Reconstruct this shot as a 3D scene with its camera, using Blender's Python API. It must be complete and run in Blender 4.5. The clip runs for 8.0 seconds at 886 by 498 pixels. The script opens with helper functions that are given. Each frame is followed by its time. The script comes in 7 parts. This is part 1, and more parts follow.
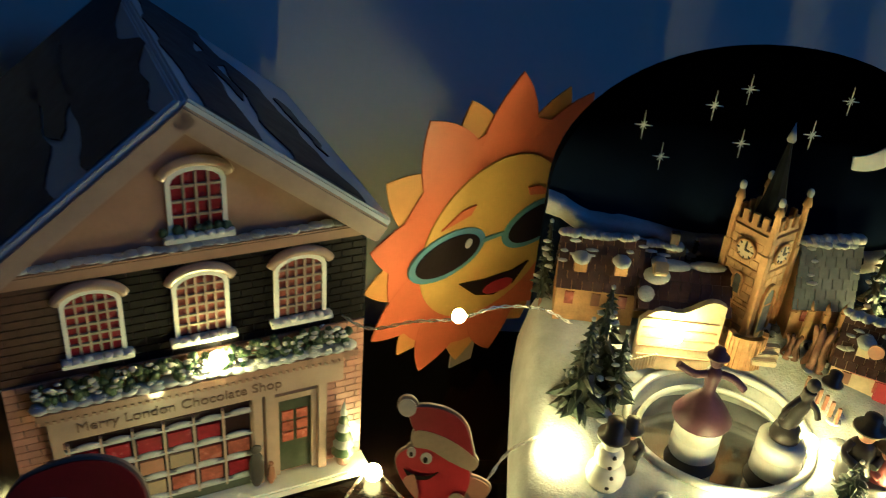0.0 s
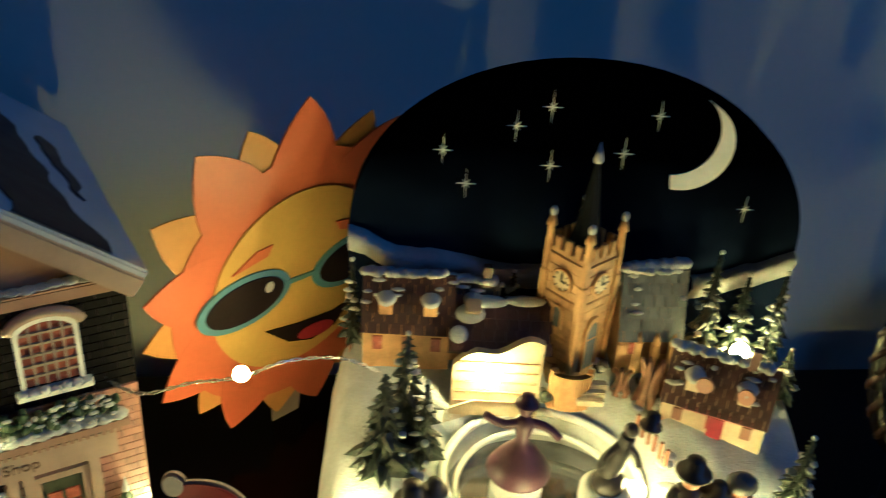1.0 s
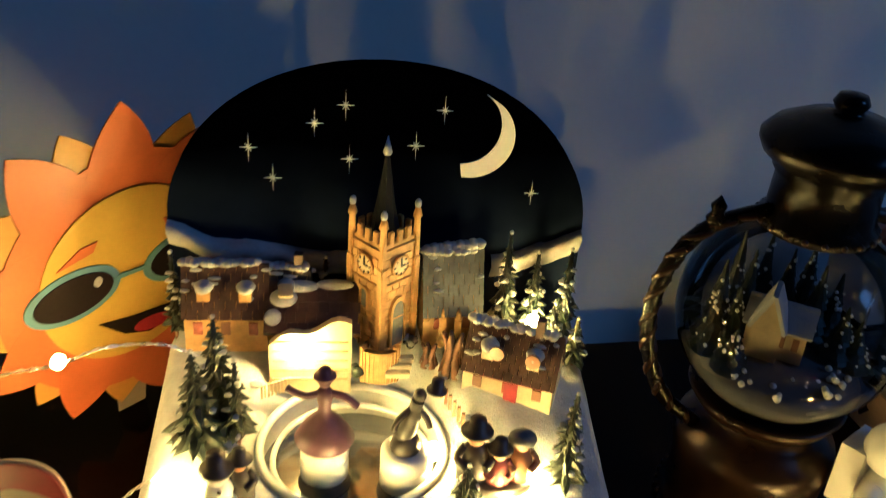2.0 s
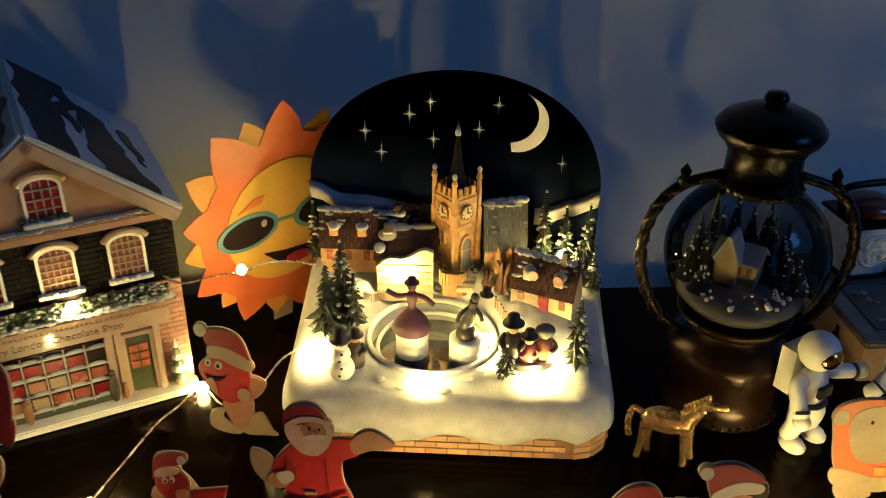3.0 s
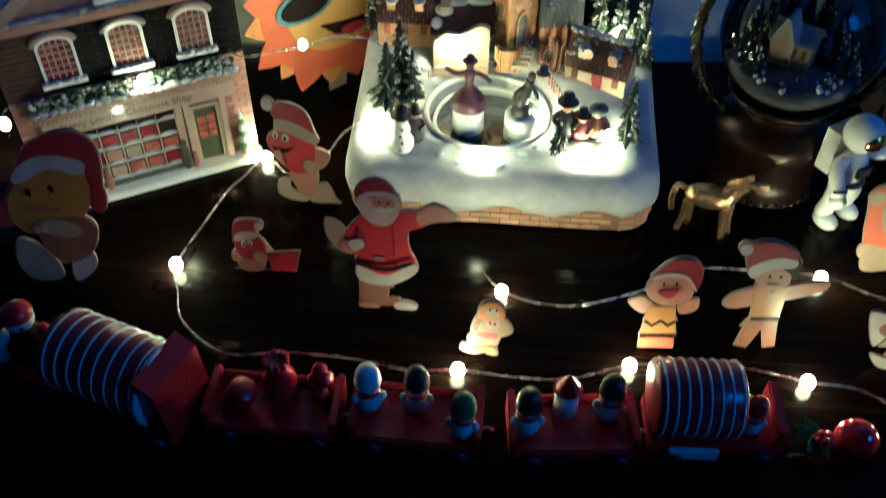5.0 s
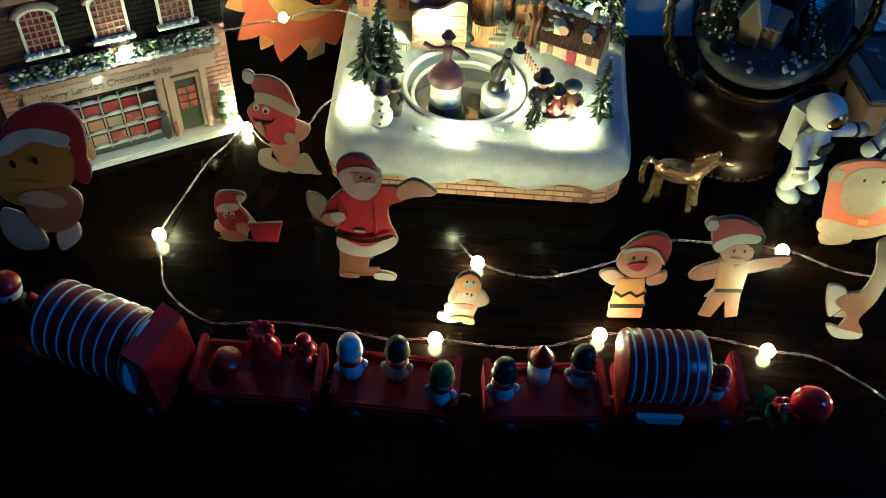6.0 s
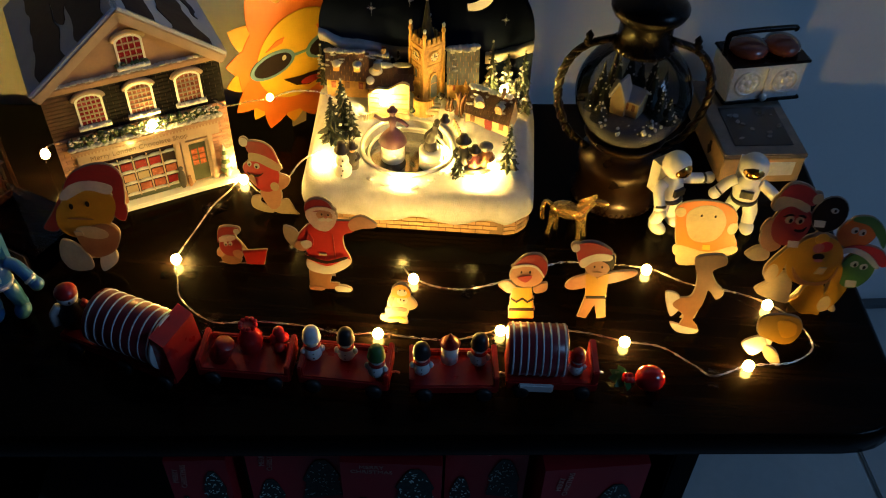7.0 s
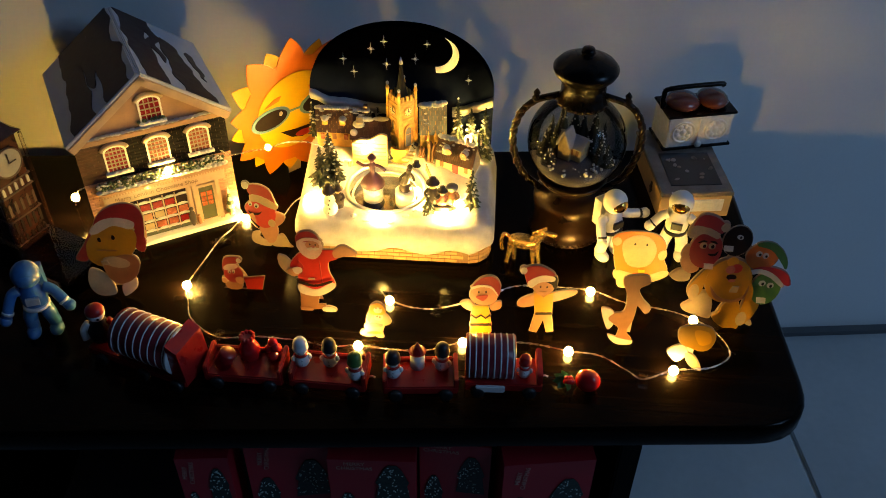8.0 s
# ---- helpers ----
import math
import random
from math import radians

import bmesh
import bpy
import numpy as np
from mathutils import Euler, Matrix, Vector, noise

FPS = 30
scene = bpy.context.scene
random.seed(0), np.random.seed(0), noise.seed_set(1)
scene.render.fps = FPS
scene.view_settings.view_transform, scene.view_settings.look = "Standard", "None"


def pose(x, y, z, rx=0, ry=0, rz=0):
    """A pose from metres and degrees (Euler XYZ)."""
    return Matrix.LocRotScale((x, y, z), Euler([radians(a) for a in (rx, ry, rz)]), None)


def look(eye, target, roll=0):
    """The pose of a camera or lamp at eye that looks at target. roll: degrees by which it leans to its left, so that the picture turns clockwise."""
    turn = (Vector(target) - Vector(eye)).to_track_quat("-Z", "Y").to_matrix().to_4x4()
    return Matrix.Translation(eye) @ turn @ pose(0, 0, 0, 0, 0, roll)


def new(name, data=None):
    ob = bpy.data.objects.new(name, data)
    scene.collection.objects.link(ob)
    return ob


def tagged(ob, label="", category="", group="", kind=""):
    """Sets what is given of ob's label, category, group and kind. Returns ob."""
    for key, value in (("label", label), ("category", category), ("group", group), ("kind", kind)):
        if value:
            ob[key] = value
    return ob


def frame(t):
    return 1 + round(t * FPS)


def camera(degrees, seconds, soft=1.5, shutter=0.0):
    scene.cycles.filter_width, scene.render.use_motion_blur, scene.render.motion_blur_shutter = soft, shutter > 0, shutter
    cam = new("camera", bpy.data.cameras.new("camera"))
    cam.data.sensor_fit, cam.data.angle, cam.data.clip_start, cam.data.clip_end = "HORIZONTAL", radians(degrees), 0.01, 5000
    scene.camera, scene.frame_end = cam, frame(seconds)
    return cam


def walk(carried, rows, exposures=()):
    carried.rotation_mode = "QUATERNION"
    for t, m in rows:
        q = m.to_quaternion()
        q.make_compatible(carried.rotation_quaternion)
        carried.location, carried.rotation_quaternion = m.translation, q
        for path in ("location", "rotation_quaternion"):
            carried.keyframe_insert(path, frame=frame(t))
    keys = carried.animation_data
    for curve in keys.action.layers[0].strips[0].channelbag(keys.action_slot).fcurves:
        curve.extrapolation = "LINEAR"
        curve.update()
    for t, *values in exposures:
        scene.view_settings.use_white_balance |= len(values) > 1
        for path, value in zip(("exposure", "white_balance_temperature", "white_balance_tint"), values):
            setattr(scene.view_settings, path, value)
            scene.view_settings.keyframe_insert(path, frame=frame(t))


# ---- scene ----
cam = camera(52.5, 8.0, soft=0.95, shutter=0.3)
PATH = [
    (0, (0.0271, 0.0802, 0.6816), (0.0201, 0.2528, 0.5808), 4.9),
    (0.3, (0.0433, 0.0984, 0.6733), (0.0376, 0.2670, 0.5706), 4.68),
    (0.5, (0.0481, 0.1052, 0.6668), (0.0469, 0.2803, 0.5702), 4.5),
    (1, (0.0845, 0.1231, 0.6755), (0.0920, 0.2979, 0.5785), 4.4),
    (1.3, (0.1121, 0.1228, 0.6826), (0.1296, 0.2982, 0.5879), 4.88),
    (1.5, (0.1335, 0.1212, 0.6845), (0.1539, 0.2974, 0.5922), 4.5),
    (1.7, (0.1438, 0.1205, 0.6956), (0.1671, 0.2880, 0.6033), 4.35),
    (2, (0.1389, 0.0886, 0.6892), (0.1605, 0.2629, 0.5935), 4.4),
    (2.2, (0.1391, 0.0545, 0.6887), (0.1554, 0.2285, 0.5915), 3.8),
    (3.3, (0.1739, -0.1046, 0.7682), (0.1636, 0.0698, 0.6709), 0.9),
    (3.5, (0.1567, -0.1075, 0.7696), (0.1467, 0.0620, 0.6639), 1.2),
    (4, (0.1455, -0.0837, 0.7763), (0.1367, 0.0758, 0.6558), 1.4),
    (4.5, (0.1475, -0.0939, 0.7838), (0.1379, 0.0558, 0.6516), 0.9),
    (5, (0.1475, -0.0938, 0.7761), (0.1383, 0.0480, 0.6353), 0.9),
    (5.2, (0.1415, -0.0818, 0.7609), (0.1332, 0.0536, 0.6139), 1.2),
    (6.3, (0.1430, -0.1286, 0.8233), (0.1424, 0.0069, 0.6762), 3.6),
    (6.5, (0.1666, -0.1673, 0.8476), (0.1619, -0.0281, 0.7041), 1.9),
    (7, (0.2035, -0.2411, 0.9181), (0.1979, -0.0981, 0.7783), 2.0),
    (7.5, (0.2228, -0.2941, 0.9646), (0.2171, -0.1459, 0.8304), 1.9),
    (8, (0.2441, -0.3467, 0.9893), (0.2360, -0.1962, 0.8579), 1.0),
]
EXPOSURES = [(0, -1.15, 4000, -4), (0.3, -1.3, 3950, -4), (0.5, -1.3, 3950, -5), (1.0, -0.95, 4000, -4), (1.5, -0.2, 4550, 3), (2.0, -0.4, 4900, 6), (3.5, -0.9, 4550, 3), (4.5, -1.25, 3350, 2), (5.2, -0.85, 3300, 2), (6.4, -0.8, 3700, -3), (7.1, -0.08, 6600, 6), (8, 0.38, 7000, 8)]
walk(cam, [(t, look(eye, target, roll)) for t, eye, target, roll in PATH], EXPOSURES)

# ---- world ----
T = 0.37  # height of the table top

world = bpy.data.worlds.new("dusk")
scene.world = world
world.use_nodes = True
wn = world.node_tree
sky = wn.nodes.new("ShaderNodeTexSky")
sky.sky_type, sky.sun_disc, sky.sun_elevation, sky.sun_rotation = "NISHITA", False, radians(3), radians(200)
wn.nodes["Background"].inputs[1].default_value = 0.05
wn.links.new(sky.outputs[0], wn.nodes["Background"].inputs[0])

ROOM = pose(0.266, 0.585, 0, 0, 0, 7)
window_light = bpy.data.lights.new("window_daylight", "AREA")
window_light.shape, window_light.size, window_light.size_y = "RECTANGLE", 0.7, 0.7
window_light.energy, window_light.color = 14.0, (0.26, 0.52, 1.0)
wl = new("window_daylight", window_light)
wl.matrix_world = ROOM @ look((1.97, -1.55, 1.95), (0.25, -0.15, 0.6))

# ---- materials ----
def node_mat(name):
    m = bpy.data.materials.new(name)
    m.use_nodes = True
    return m, m.node_tree, m.node_tree.nodes["Principled BSDF"]


def mat(name, col, rough=0.5, metal=0.0, var=0.25, scale=70.0, bump=0.15, fine=500.0, coat=0.0, island=0.0, spec=0.5):
    """A surface with slow colour changes, fine grain and relief."""
    m, t, p = node_mat(name)
    tc = t.nodes.new("ShaderNodeTexCoord")
    big, small = t.nodes.new("ShaderNodeTexNoise"), t.nodes.new("ShaderNodeTexNoise")
    big.inputs["Scale"].default_value, big.inputs["Detail"].default_value = scale, 5
    small.inputs["Scale"].default_value, small.inputs["Detail"].default_value = fine, 3
    add = t.nodes.new("ShaderNodeMath")
    add.operation = "MULTIPLY_ADD"
    add.inputs[1].default_value = 0.35
    for n in (big, small):
        t.links.new(tc.outputs["Object"], n.inputs["Vector"])
    t.links.new(small.outputs["Fac"], add.inputs[0])
    t.links.new(big.outputs["Fac"], add.inputs[2])
    ramp = t.nodes.new("ShaderNodeValToRGB")
    ramp.color_ramp.elements[0].position, ramp.color_ramp.elements[1].position = 0.4, 0.95
    ramp.color_ramp.elements[0].color = (*[c * (1 - var) for c in col], 1)
    ramp.color_ramp.elements[1].color = (*[min(1, c * (1 + var)) for c in col], 1)
    t.links.new(add.outputs[0], ramp.inputs[0])
    out = ramp.outputs[0]
    if island:
        geo, hsv, mul = t.nodes.new("ShaderNodeNewGeometry"), t.nodes.new("ShaderNodeHueSaturation"), t.nodes.new("ShaderNodeMath")
        mul.operation = "MULTIPLY_ADD"
        mul.inputs[1].default_value, mul.inputs[2].default_value = island, 1 - island / 2
        t.links.new(geo.outputs["Random Per Island"], mul.inputs[0])
        t.links.new(mul.outputs[0], hsv.inputs["Value"])
        t.links.new(out, hsv.inputs["Color"])
        out = hsv.outputs[0]
    t.links.new(out, p.inputs["Base Color"])
    rr = t.nodes.new("ShaderNodeMapRange")
    rr.inputs["To Min"].default_value, rr.inputs["To Max"].default_value = max(0.02, rough - 0.1), min(1, rough + 0.1)
    t.links.new(big.outputs["Fac"], rr.inputs["Value"])
    t.links.new(rr.outputs[0], p.inputs["Roughness"])
    p.inputs["Metallic"].default_value = metal
    p.inputs["Coat Weight"].default_value = coat
    p.inputs["Specular IOR Level"].default_value = spec
    if bump:
        b = t.nodes.new("ShaderNodeBump")
        b.inputs["Strength"].default_value, b.inputs["Distance"].default_value = bump, 0.001
        t.links.new(add.outputs[0], b.inputs["Height"])
        t.links.new(b.outputs[0], p.inputs["Normal"])
    return m


def wood_mat(name, dark, light, rough, squash=(1.5, 60, 60)):
    m, t, p = node_mat(name)
    tc, mp, n, ramp, b = [t.nodes.new("ShaderNode" + k) for k in ("TexCoord", "Mapping", "TexNoise", "ValToRGB", "Bump")]
    mp.inputs["Scale"].default_value = squash
    n.inputs["Scale"].default_value, n.inputs["Detail"].default_value, n.inputs["Distortion"].default_value = 2.0, 8, 0.6
    t.links.new(tc.outputs["Object"], mp.inputs["Vector"])
    t.links.new(mp.outputs[0], n.inputs["Vector"])
    t.links.new(n.outputs["Fac"], ramp.inputs[0])
    ramp.color_ramp.elements[0].position, ramp.color_ramp.elements[1].position = 0.35, 0.7
    ramp.color_ramp.elements[0].color, ramp.color_ramp.elements[1].color = (*dark, 1), (*light, 1)
    t.links.new(ramp.outputs[0], p.inputs["Base Color"])
    b.inputs["Strength"].default_value, b.inputs["Distance"].default_value = 0.05, 0.0005
    p.inputs["Specular IOR Level"].default_value = 0.05
    t.links.new(n.outputs["Fac"], b.inputs["Height"])
    t.links.new(b.outputs[0], p.inputs["Normal"])
    rr = t.nodes.new("ShaderNodeMapRange")
    rr.inputs["To Min"].default_value, rr.inputs["To Max"].default_value = rough - 0.04, rough + 0.1
    t.links.new(n.outputs["Fac"], rr.inputs["Value"])
    t.links.new(rr.outputs[0], p.inputs["Roughness"])
    return m


def night_mat(name, high, low):
    """A printed night sky: near black above, cloudy deep blue towards the roofs."""
    m, t, p = node_mat(name)
    tc, sep, n, rng, add, ramp = [t.nodes.new("ShaderNode" + k) for k in ("TexCoord", "SeparateXYZ", "TexNoise", "MapRange", "Math", "ValToRGB")]
    t.links.new(tc.outputs["Object"], sep.inputs[0])
    t.links.new(tc.outputs["Object"], n.inputs["Vector"])
    n.inputs["Scale"].default_value, n.inputs["Detail"].default_value = 22, 4
    rng.inputs["From Min"].default_value, rng.inputs["From Max"].default_value = 0.175, 0.115
    t.links.new(sep.outputs["Z"], rng.inputs["Value"])
    add.operation = "MULTIPLY"
    t.links.new(rng.outputs[0], add.inputs[0])
    t.links.new(n.outputs["Fac"], add.inputs[1])
    t.links.new(add.outputs[0], ramp.inputs[0])
    ramp.color_ramp.elements[0].position, ramp.color_ramp.elements[1].position = 0.08, 0.62
    ramp.color_ramp.elements[0].color, ramp.color_ramp.elements[1].color = (*high, 1), (*low, 1)
    t.links.new(ramp.outputs[0], p.inputs["Base Color"])
    p.inputs["Roughness"].default_value, p.inputs["Specular IOR Level"].default_value = 0.6, 0.0
    return m


def glow_mat(name, col, strength):
    m, t, p = node_mat(name)
    p.inputs["Base Color"].default_value = (*col, 1)
    p.inputs["Emission Color"].default_value = (*col, 1)
    p.inputs["Emission Strength"].default_value = strength
    return m


def clear_mat(name, tint=(1, 1, 1), ior=1.45, rough=0.0):
    """A thin clear sheet: see-through, with a gloss that grows at grazing angles."""
    m, t, p = node_mat(name)
    tr, gl, fr, mx = [t.nodes.new("ShaderNode" + k) for k in ("BsdfTransparent", "BsdfGlossy", "Fresnel", "MixShader")]
    tr.inputs[0].default_value = (*tint, 1)
    gl.inputs["Roughness"].default_value = rough
    fr.inputs[0].default_value = ior
    t.links.new(fr.outputs[0], mx.inputs[0])
    t.links.new(tr.outputs[0], mx.inputs[1])
    t.links.new(gl.outputs[0], mx.inputs[2])
    t.links.new(mx.outputs[0], t.nodes["Material Output"].inputs[0])
    return m


def solid_glass(name, tint, rough=0.02, ior=1.45):
    m, t, p = node_mat(name)
    p.inputs["Base Color"].default_value = (*tint, 1)
    p.inputs["Transmission Weight"].default_value, p.inputs["Roughness"].default_value, p.inputs["IOR"].default_value = 1, rough, ior
    return m


M = {
    "table": wood_mat("dark_stained_wood", (0.0012, 0.0007, 0.0005), (0.0045, 0.0024, 0.0014), 0.13),
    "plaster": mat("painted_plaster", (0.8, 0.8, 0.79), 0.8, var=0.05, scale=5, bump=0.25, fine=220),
    "dimpaint": mat("low_bounce_grey", (0.1, 0.1, 0.11), 0.85, var=0.06, scale=5, bump=0.25, fine=220),
    "floor": mat("grey_floor_tile", (0.42, 0.43, 0.43), 0.35, var=0.12, scale=6, bump=0.05, fine=90),
    "grout": mat("pale_grout", (0.6, 0.6, 0.58), 0.8, scale=40),
    "skirt": mat("painted_skirting", (0.09, 0.095, 0.1), 0.5, var=0.08, scale=10),
    "white": mat("white_paint", (0.78, 0.77, 0.74), 0.4, var=0.08),
    "snow": mat("glitter_snow_paint", (0.45, 0.455, 0.475), 0.5, var=0.22, scale=90, bump=0.9, fine=900),
    "farsnow": mat("blue_grey_painted_snow", (0.22, 0.25, 0.32), 0.6, var=0.2, scale=90, bump=0.3, fine=600),
    "tan": mat("tan_resin_brick", (0.42, 0.25, 0.11), 0.6, var=0.25, scale=120, bump=0.3, island=0.35),
    "mortar": mat("brown_mortar", (0.2, 0.12, 0.06), 0.8),
    "night": night_mat("night_sky_print", (0.0002, 0.0002, 0.0005), (0.008, 0.013, 0.034)),
    "star": mat("silver_star_print", (0.75, 0.75, 0.72), 0.4, var=0.1),
    "church": mat("ochre_resin_stone", (0.44, 0.245, 0.06), 0.6, var=0.3, scale=160, bump=0.5, fine=700),
    "churchblock": mat("ochre_resin_blocks", (0.5, 0.29, 0.08), 0.6, var=0.3, scale=160, bump=0.5, fine=700, island=0.35),
    "spireslate": mat("night_blue_slate", (0.007, 0.009, 0.014), 0.6, var=0.4, scale=150, bump=0.4, spec=0.1),
    "bark": mat("brown_resin_bark", (0.16, 0.075, 0.03), 0.6, var=0.4, scale=220, bump=0.6, fine=700),
    "cream": mat("cream_resin", (0.52, 0.41, 0.24), 0.55, var=0.2, scale=130, bump=0.4, fine=600),
    "brownroof": mat("brown_roof_tiles", (0.05, 0.022, 0.015), 0.6, var=0.4, scale=150, bump=0.5, island=0.4),
    "slate": mat("grey_slate_roof", (0.1, 0.105, 0.11), 0.6, var=0.3, scale=150, bump=0.5, island=0.4),
    "darkroof": mat("dark_snowy_roof", (0.018, 0.015, 0.019), 0.6, var=0.4, scale=150, bump=0.4),
    "pine": mat("dark_green_resin", (0.007, 0.014, 0.007), 0.5, var=0.5, scale=200, bump=0.6, fine=900, island=0.6),
    "purple": mat("purple_painted_resin", (0.09, 0.035, 0.06), 0.5, scale=150),
    "dark": mat("dark_painted_resin", (0.03, 0.025, 0.025), 0.45, scale=150),
    "black": mat("black_paint", (0.012, 0.012, 0.013), 0.4),
    "ice": mat("dark_mirror_ice", (0.3, 0.3, 0.32), 0.1, metal=0.85, var=0.2, scale=60, bump=0.02),
    "pinkbrick": mat("pink_printed_brick", (0.42, 0.22, 0.15), 0.35, var=0.18, scale=130, bump=0.2, coat=0.3, island=0.25),
    "gable": mat("buff_printed_stone", (0.3, 0.185, 0.125), 0.38, var=0.14, scale=80, bump=0.15, coat=0.3),
    "trimstone": mat("pale_printed_stone", (0.38, 0.28, 0.21), 0.35, var=0.12, scale=90, coat=0.3),
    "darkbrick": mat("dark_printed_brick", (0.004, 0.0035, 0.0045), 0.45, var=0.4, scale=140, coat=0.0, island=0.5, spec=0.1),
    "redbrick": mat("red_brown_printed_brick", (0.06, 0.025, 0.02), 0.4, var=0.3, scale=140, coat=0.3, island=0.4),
    "redpane": mat("red_window_print", (0.24, 0.014, 0.018), 0.25, var=0.4, scale=180, coat=0.4),
    "warmpane": mat("warm_window_print", (0.32, 0.1, 0.055), 0.25, var=0.5, scale=220, coat=0.4),
    "roofsnow": mat("printed_roof_snow", (0.52, 0.55, 0.62), 0.32, var=0.1, scale=40, coat=0.3),
    "rooftile": mat("maroon_roof_print", (0.014, 0.0035, 0.0045), 0.4, var=0.35, scale=120, coat=0.05, spec=0.2),
    "holly": mat("green_garland_print", (0.05, 0.08, 0.035), 0.4, var=0.6, scale=260, bump=0.5, fine=900, island=0.7),
    "doorgreen": mat("dark_green_door_print", (0.05, 0.06, 0.035), 0.35, coat=0.3),
    "card": mat("cut_card_edge", (0.28, 0.21, 0.16), 0.6, var=0.06, scale=50, bump=0.08),
    "red": mat("red_gloss_print", (0.36, 0.02, 0.018), 0.35, var=0.18, scale=60, bump=0.05),
    "deepred": mat("deep_red_print", (0.24, 0.018, 0.02), 0.35, var=0.2, scale=60, bump=0.05),
    "yellow": mat("yellow_print", (0.34, 0.17, 0.014), 0.35, var=0.12, scale=50, bump=0.05),
    "orange": mat("orange_print", (0.52, 0.12, 0.012), 0.38, var=0.1, scale=40, bump=0.05),
    "amber": mat("amber_print", (0.54, 0.25, 0.013), 0.38, var=0.1, scale=40, bump=0.05),
    "sunface": mat("sun_yellow_print", (0.54, 0.32, 0.016), 0.38, var=0.1, scale=30, bump=0.05),
    "steelblue": mat("blue_grey_print", (0.1, 0.2, 0.27), 0.4, var=0.12),
    "lens": mat("black_brown_print", (0.012, 0.007, 0.006), 0.5, spec=0.15),
    "skin": mat("peach_print", (0.34, 0.165, 0.09), 0.4, var=0.25, scale=50, bump=0.04),
    "creamprint": mat("cream_print", (0.33, 0.25, 0.15), 0.4, var=0.22, scale=50, bump=0.04),
    "brownprint": mat("brown_print", (0.22, 0.1, 0.045), 0.4, var=0.2, scale=60, bump=0.04),
    "rosy": mat("rosy_print", (0.34, 0.1, 0.085), 0.4, var=0.3, scale=60, bump=0.04),
    "pinkwhite": mat("pinkish_white_print", (0.45, 0.32, 0.28), 0.4, var=0.25, scale=60, bump=0.04),
    "greenprint": mat("green_print", (0.05, 0.14, 0.03), 0.4, var=0.2, scale=60, bump=0.04),
    "greyprint": mat("grey_print", (0.22, 0.21, 0.2), 0.5, var=0.2, scale=60, bump=0.04),
    "whiteprint": mat("white_print", (0.44, 0.4, 0.36), 0.4, var=0.2, scale=50, bump=0.04),
    "trainred": mat("red_painted_wood", (0.32, 0.012, 0.012), 0.3, var=0.2, scale=60, bump=0.08, coat=0.2),
    "maroon": mat("maroon_painted_wood", (0.2, 0.02, 0.03), 0.3, var=0.2, scale=60, bump=0.08, coat=0.2),
    "toywhite": mat("white_painted_wood", (0.72, 0.72, 0.72), 0.35, var=0.06),
    "copper": mat("brushed_dark_copper", (0.019, 0.008, 0.0036), 0.3, metal=0.5, var=0.45, scale=60, bump=0.2, fine=400),
    "bronze": mat("blackened_bronze", (0.003, 0.0022, 0.002), 0.26, metal=0.25, var=0.4, scale=60, bump=0.15, spec=0.2),
    "silver": mat("embossed_silver", (0.8, 0.8, 0.82), 0.34, metal=0.45, var=0.12, scale=220, bump=0.8, fine=420),
    "mahogany": mat("polished_mahogany", (0.13, 0.035, 0.025), 0.22, var=0.3, scale=40, coat=0.5),
    "boxtop": mat("antique_box_print", (0.17, 0.14, 0.115), 0.4, var=0.4, scale=70, bump=0.1),
    "boxside": mat("inlaid_buff_wood", (0.45, 0.3, 0.16), 0.4, var=0.2, scale=60, bump=0.1),
    "suit": mat("white_toy_plastic", (0.75, 0.74, 0.72), 0.35, var=0.06, scale=60, bump=0.08),
    "visor": mat("gold_visor", (0.7, 0.42, 0.1), 0.15, metal=1.0, var=0.2),
    "bluetoy": mat("blue_toy_plastic", (0.035, 0.15, 0.38), 0.3, var=0.15, scale=60, bump=0.05, coat=0.2),
    "goldglass": mat("gold_tinted_glass", (0.62, 0.44, 0.18), 0.07, metal=0.8, var=0.3, scale=180, bump=0.9, fine=500),
    "acrylic": solid_glass("clear_acrylic", (0.98, 0.94, 0.9), 0.04),
    "globe": clear_mat("thin_globe_glass", (0.58, 0.6, 0.64), 1.3),
    "tape": clear_mat("clear_tape", (0.8, 0.8, 0.78), 1.5, 0.15),
    "wire": mat("silver_wire", (0.85, 0.83, 0.78), 0.28, metal=1.0, var=0.1),
    "led": glow_mat("led_warm_white", (1.0, 0.6, 0.125), 600),
    "glossred": mat("shiny_red_ball", (0.45, 0.01, 0.012), 0.08, var=0.1, coat=0.6, bump=0.02),
    "leaf": mat("shiny_green_leaf", (0.02, 0.1, 0.03), 0.25, var=0.4, scale=150),
    "bagred": mat("red_gift_paper", (0.34, 0.01, 0.02), 0.45, var=0.15, scale=25, bump=0.1),
    "baggreen": mat("green_glitter_print", (0.004, 0.02, 0.016), 0.4, var=0.8, scale=330, bump=0.6, fine=700),
    "glitter": mat("pale_green_glitter", (0.55, 0.75, 0.7), 0.3, metal=0.3, var=0.4, scale=300),
    "gilt": mat("pale_gilt_lettering", (0.4, 0.2, 0.16), 0.4, var=0.1),
    "lettering": mat("brown_lettering", (0.16, 0.1, 0.06), 0.5, var=0.1),
    "clockred": mat("red_brown_tin_print", (0.05, 0.016, 0.01), 0.2, var=0.4, scale=60, coat=0.3),
    "frost": mat("shaded_globe_snow", (0.1, 0.1, 0.11), 0.5, var=0.15, scale=160),
